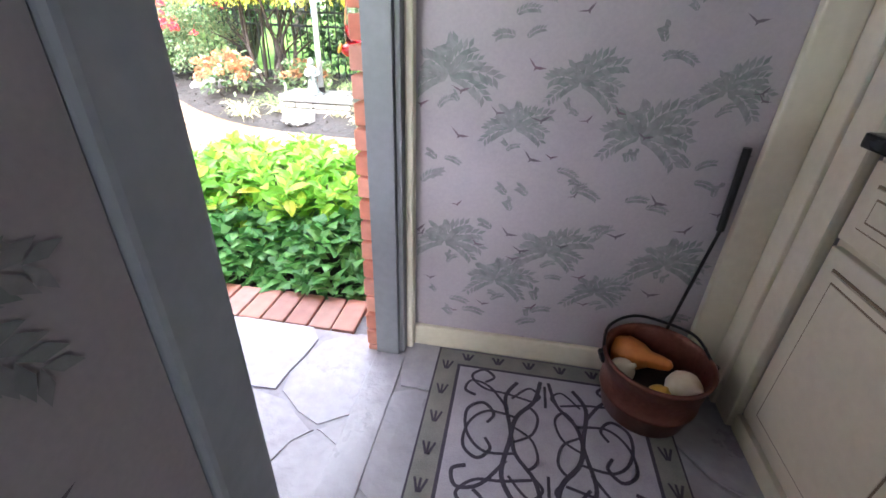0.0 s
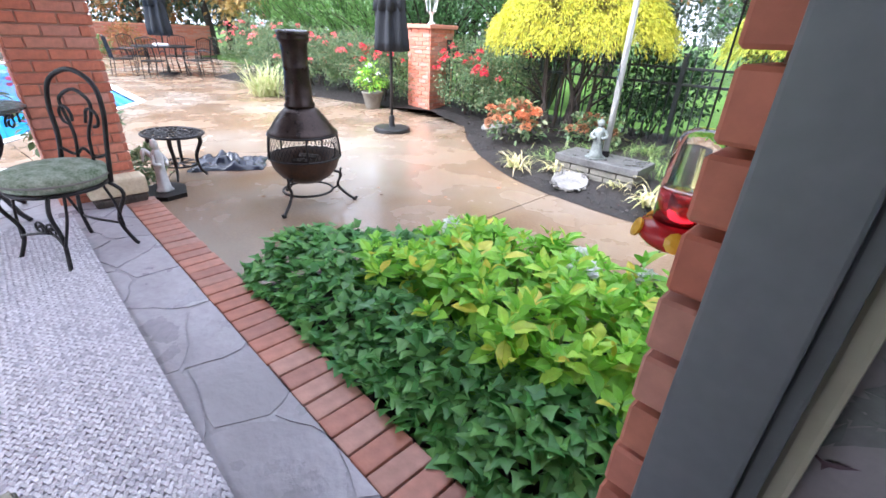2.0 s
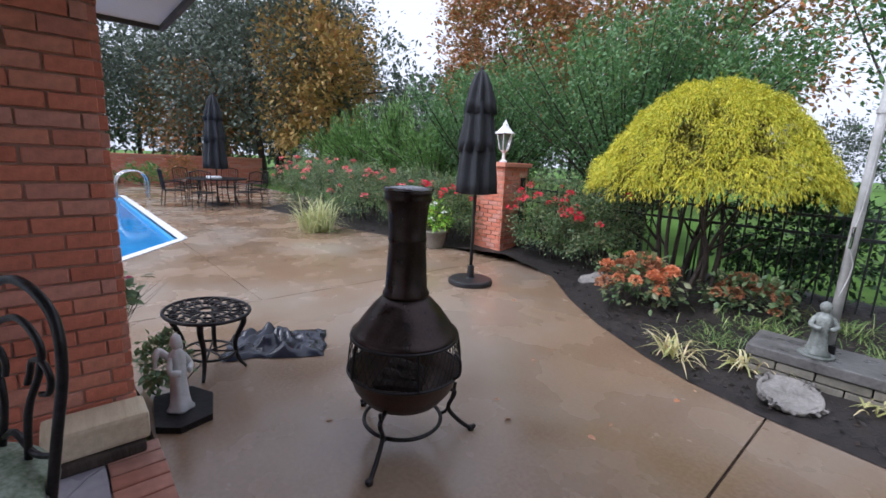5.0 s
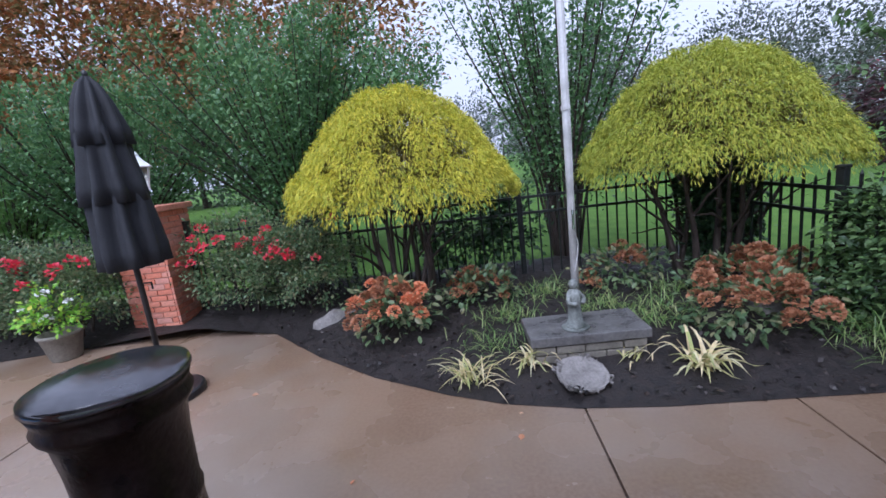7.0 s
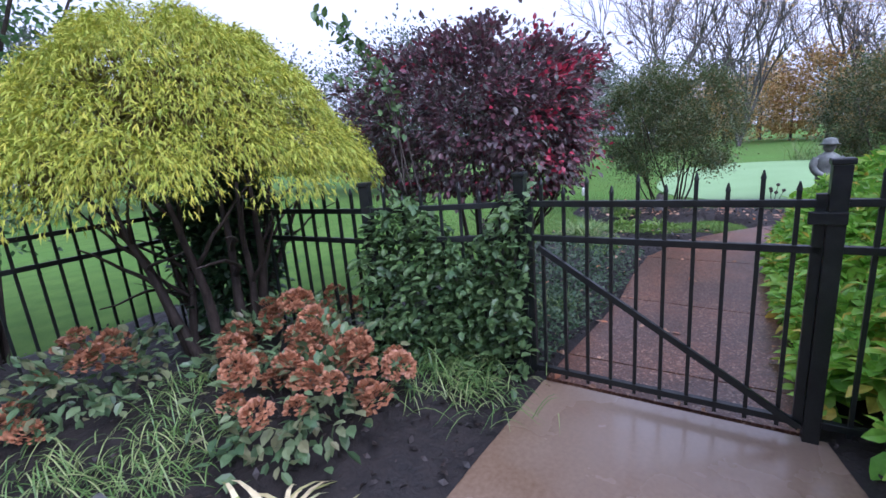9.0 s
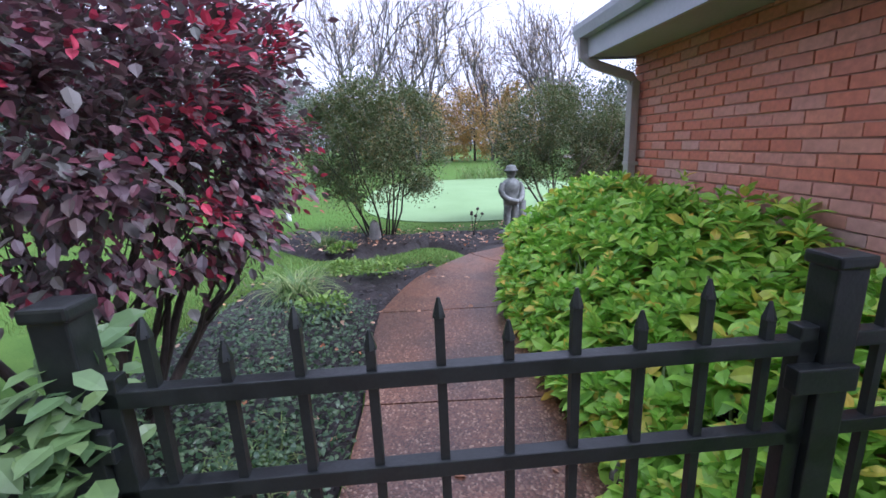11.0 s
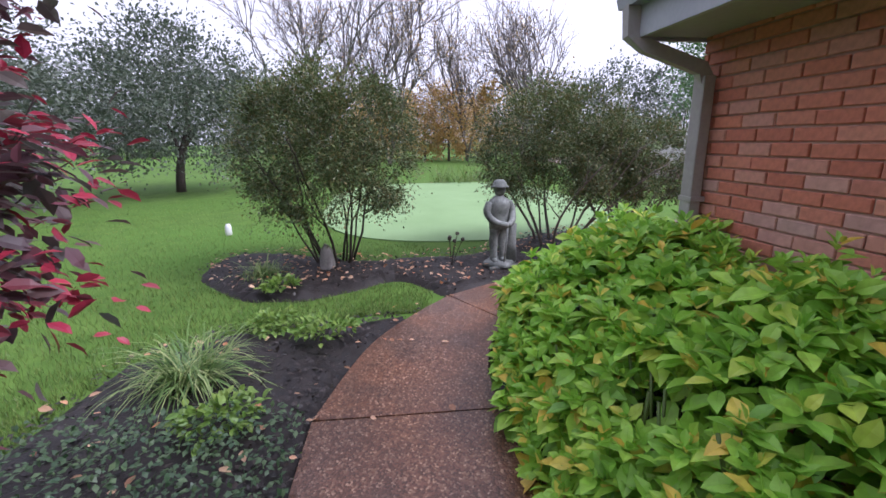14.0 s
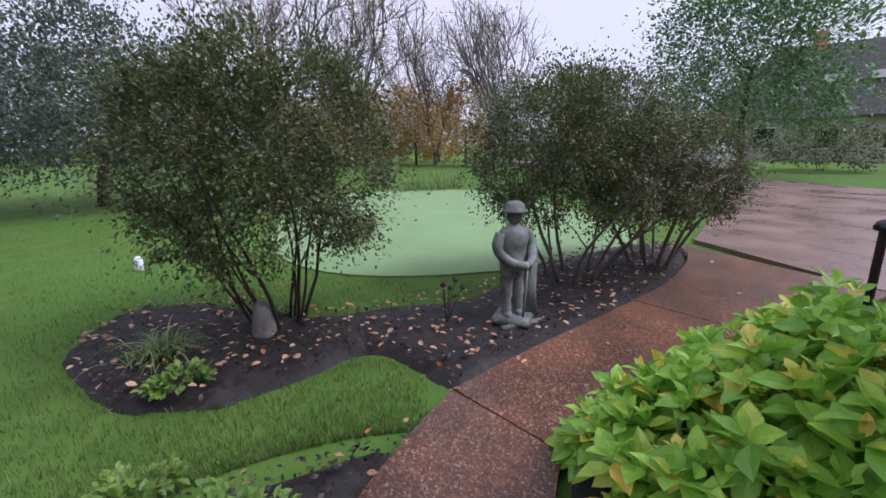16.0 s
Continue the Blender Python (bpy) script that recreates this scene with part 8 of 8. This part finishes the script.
def far_house():
    ob = thing("house", (28.5, -33.5, -0.06), "far house with beige walls and a steep dark roof", "house", turn=35)
    BEIGE = mat("beige_stucco", (0.34, 0.31, 0.27), (0.42, 0.39, 0.34), 0.85, 4, 40, 0.2)
    part("wall", box(-8, 8, -5, 5, 0, 3.0), BEIGE, ob)
    v = [(-8.6, -5.6, 3.0), (8.6, -5.6, 3.0), (8.6, 5.6, 3.0), (-8.6, 5.6, 3.0), (-5.0, 0, 8.4), (5.0, 0, 8.4)]
    rf = link("roof", v, [(0, 1, 5, 4), (1, 2, 5), (2, 3, 4, 5), (3, 0, 4), (3, 2, 1, 0)], M["shingle"], ob)
    part("chimney", box(2.0, 2.9, -0.5, 0.5, 6.5, 9.3, 0.03), M["brick_i"], rf)
    part("skylight", box(-1.5, -0.7, 2.6, 3.4, 5.4, 5.9, 0.02), M["white"], rf)
    part("skylight", box(0.9, 1.7, 2.6, 3.4, 5.4, 5.9, 0.02), M["white"], rf)
    for x in (-5.5, -2.5, 1.0, 4.5):
        w = part("window", box(x - 0.6, x + 0.6, 4.98, 5.05, 0.9, 2.3, 0.01), M["counter"], ob)
        part("frame", box(x - 0.68, x + 0.68, 4.98, 5.03, 0.82, 0.9, 0.01), M["white"], w)
        part("frame", box(x - 0.68, x + 0.68, 4.98, 5.03, 2.3, 2.38, 0.01), M["white"], w)
    part("door", box(6.0, 7.0, 4.98, 5.05, 0.1, 2.2, 0.01), M["bark"], ob)
    return ob


far_house()
shrub((19.5, -19.5), (2.2, 2.0), 0.0, 2.2, "olive", 4000, (0.10, 0.2), "rounded dark shrub before the far house", 450, stems=4, clumps=90, group="border shrubs")
fl = tagged(part("flower_border", prism([(13.2, -7.4), (24, -9.0), (24, -8.4), (13.2, -6.9)], -0.06, 0.0, 0.01), M["lawn"]), "grass strip beyond the driveway", "lawn strip", kind="structure")

# ---- single leaves of the two hydrangeas ----
def single_leaves(P, W, sizes, parent, material, seed, count=300, shape=BROAD):
    rg = np.random.default_rng(seed)
    me = bpy.data.meshes.new("leaf")
    me.from_pydata(shape[0], [], shape[1])
    me.materials.append(material)
    for i in range(min(count, len(P))):
        w = Vector(W[i]) + Vector(rg.normal(0, 0.15, 3))
        w.normalize()
        side = w.cross(Vector((0, 0, 1)) + Vector(rg.normal(0, 0.3, 3))).normalized()
        up = side.cross(w)
        s = sizes[i] * rg.uniform(0.85, 1.15)
        o = new("leaf", me)
        o.parent = parent
        m = Matrix((w, side, up)).transposed().to_4x4()
        o.matrix_basis = Matrix.Translation(P[i]) @ m @ Matrix.Diagonal((s, s, s, 1))


HYO = varied("hydrangea_single_leaf", [(0.085, 0.29, 0.020), (0.15, 0.40, 0.030), (0.22, 0.48, 0.045), (0.12, 0.34, 0.03), (0.30, 0.50, 0.05), (0.50, 0.46, 0.05)], 0.42, "object", 25, 0.0, translucent=0.25)
HYW = varied("wall_hydrangea_single_leaf", [(0.13, 0.32, 0.03), (0.20, 0.45, 0.04), (0.29, 0.55, 0.045), (0.16, 0.38, 0.035), (0.24, 0.50, 0.04), (0.33, 0.58, 0.05), (0.19, 0.43, 0.035), (0.39, 0.56, 0.05), (0.62, 0.50, 0.05)], 0.42, "object", 25, 0.0, translucent=0.25)
single_leaves(P1, W1, S1, hy, HYO, 501)
single_leaves(P2, W2, S2, hw, HYW, 502)
single_leaves(PI, WI, [0.065] * 300, iv, varied("ivy_single_leaf", [(0.05, 0.20, 0.045), (0.09, 0.29, 0.06), (0.14, 0.38, 0.08), (0.07, 0.24, 0.07)], 0.42, "object", 25, 0.0, translucent=0.25), 503, 300, IVY)


# ---- bricks, one by one ----
def brick_mesh(l, h, d, material):
    bm = box(-l / 2, l / 2, -d / 2, d / 2, -h / 2, h / 2)
    bmesh.ops.bevel(bm, geom=bm.edges[:], offset=0.004, segments=1, affect="EDGES")
    me = bpy.data.meshes.new("brick")
    bm.to_mesh(me)
    bm.free()
    me.materials.append(M[material])
    return me


full_b, half_b = brick_mesh(0.192, 0.060, 0.04, "brick"), brick_mesh(0.092, 0.060, 0.04, "brick")
full_p, half_p = brick_mesh(0.192, 0.060, 0.04, "brick_pale"), brick_mesh(0.092, 0.060, 0.04, "brick_pale")
rgb = np.random.default_rng(600)
CH = 0.07


def lay(parent, origin, way, length, z0, courses, limit, stuff_mat, keep=lambda s, z: True, bloom=0.0):
    """Running bond on a wall face from origin along way; the first ones singly, the rest joined."""
    d = Vector((*way, 0)).normalized()
    ang = math.degrees(math.atan2(d.y, d.x))
    made, rest, rest_pale = 0, [], []
    for c in range(courses):
        z = z0 + CH * (c + 0.5)
        s = 0.0
        first = c % 2 == 1
        while s < length - 0.03:
            l = 0.1 if first else min(0.2, length - s)
            first = False
            mid = s + l / 2
            p = Vector(origin) + d * mid
            j = rgb.normal(0, 0.0016, 3)
            m = pose(p.x + j[0], p.y + j[1], z + j[2] * 0.5, 0, 0, ang)
            pale = bloom > 0 and rgb.random() < bloom * min(1.0, max(0.0, (1.45 - z) / 0.6))
            me = (full_p if pale else full_b) if l > 0.15 else (half_p if pale else half_b)
            if keep(mid, z) and made < limit:
                o = new("brick", me)
                o.parent = parent
                o.matrix_basis = (parent.matrix_basis.inverted() @ m) @ Matrix.Diagonal(((l - 0.008) / (0.192 if l > 0.15 else 0.092), 1, 1, 1))
                made += 1
            else:
                (rest_pale if pale else rest).append((m, l))
            s += l
    for heap, heap_mat in ((rest, stuff_mat), (rest_pale, M["brick_pale_i"])):
        if not heap:
            continue
        vs, fs = [], []
        for m, l in heap:
            o = len(vs)
            a, h, y = (l - 0.008) / 2, 0.030, 0.02
            for q in ((-a, -y, -h), (a, -y, -h), (a, -y, h), (-a, -y, h), (-a, y, -h), (a, y, -h), (a, y, h), (-a, y, h)):
                vs.append(tuple(parent.matrix_basis.inverted() @ m @ Vector(q)))
            fs += [tuple(i + o for i in f) for f in ((0, 1, 2, 3), (5, 4, 7, 6), (4, 0, 3, 7), (1, 5, 6, 2), (3, 2, 6, 7), (4, 5, 1, 0))]
        tagged(link("joined_bricks", vs, fs, heap_mat, parent), kind="stuff")


lay(wall_north, (-0.535, 1.728, 0), (1, 0), 3.64, 0.0, 33, 300, M["brick_i"], lambda s, z: s > 2.0 and z > 0.75, 0.8)
lay(wall_north, (3.088, 1.745, 0), (0, -1), 5.7, 0.0, 33, 0, M["brick_i"])
lay(wall_west, (-0.520, 1.226, 0), (0, 1), 0.50, 0.0, 33, 90, M["brick_i"])
lay(wall_west, (-0.530, -2.0, 0), (0, 1), 2.40, 0.0, 33, 0, M["brick_i"])
for o, w in (((-0.24, -0.225, 0), (1, 0)), ((0.225, -0.24, 0), (0, 1)), ((0.24, 0.225, 0), (-1, 0)), ((-0.225, 0.24, 0), (0, -1))):
    lay(pillar, (pillar.location.x + o[0], pillar.location.y + o[1], 0), w, 0.46, 0.10, 30, 75, M["brick_i"])
for o, w in (((-0.30, -0.285, 0), (1, 0)), ((0.285, -0.30, 0), (0, 1)), ((0.30, 0.285, 0), (-1, 0)), ((-0.285, 0.30, 0), (0, -1))):
    lay(pier, (pier.location.x + o[0], pier.location.y + o[1], 0), w, 0.58, 0.0, 20, 60, M["brick_i"])
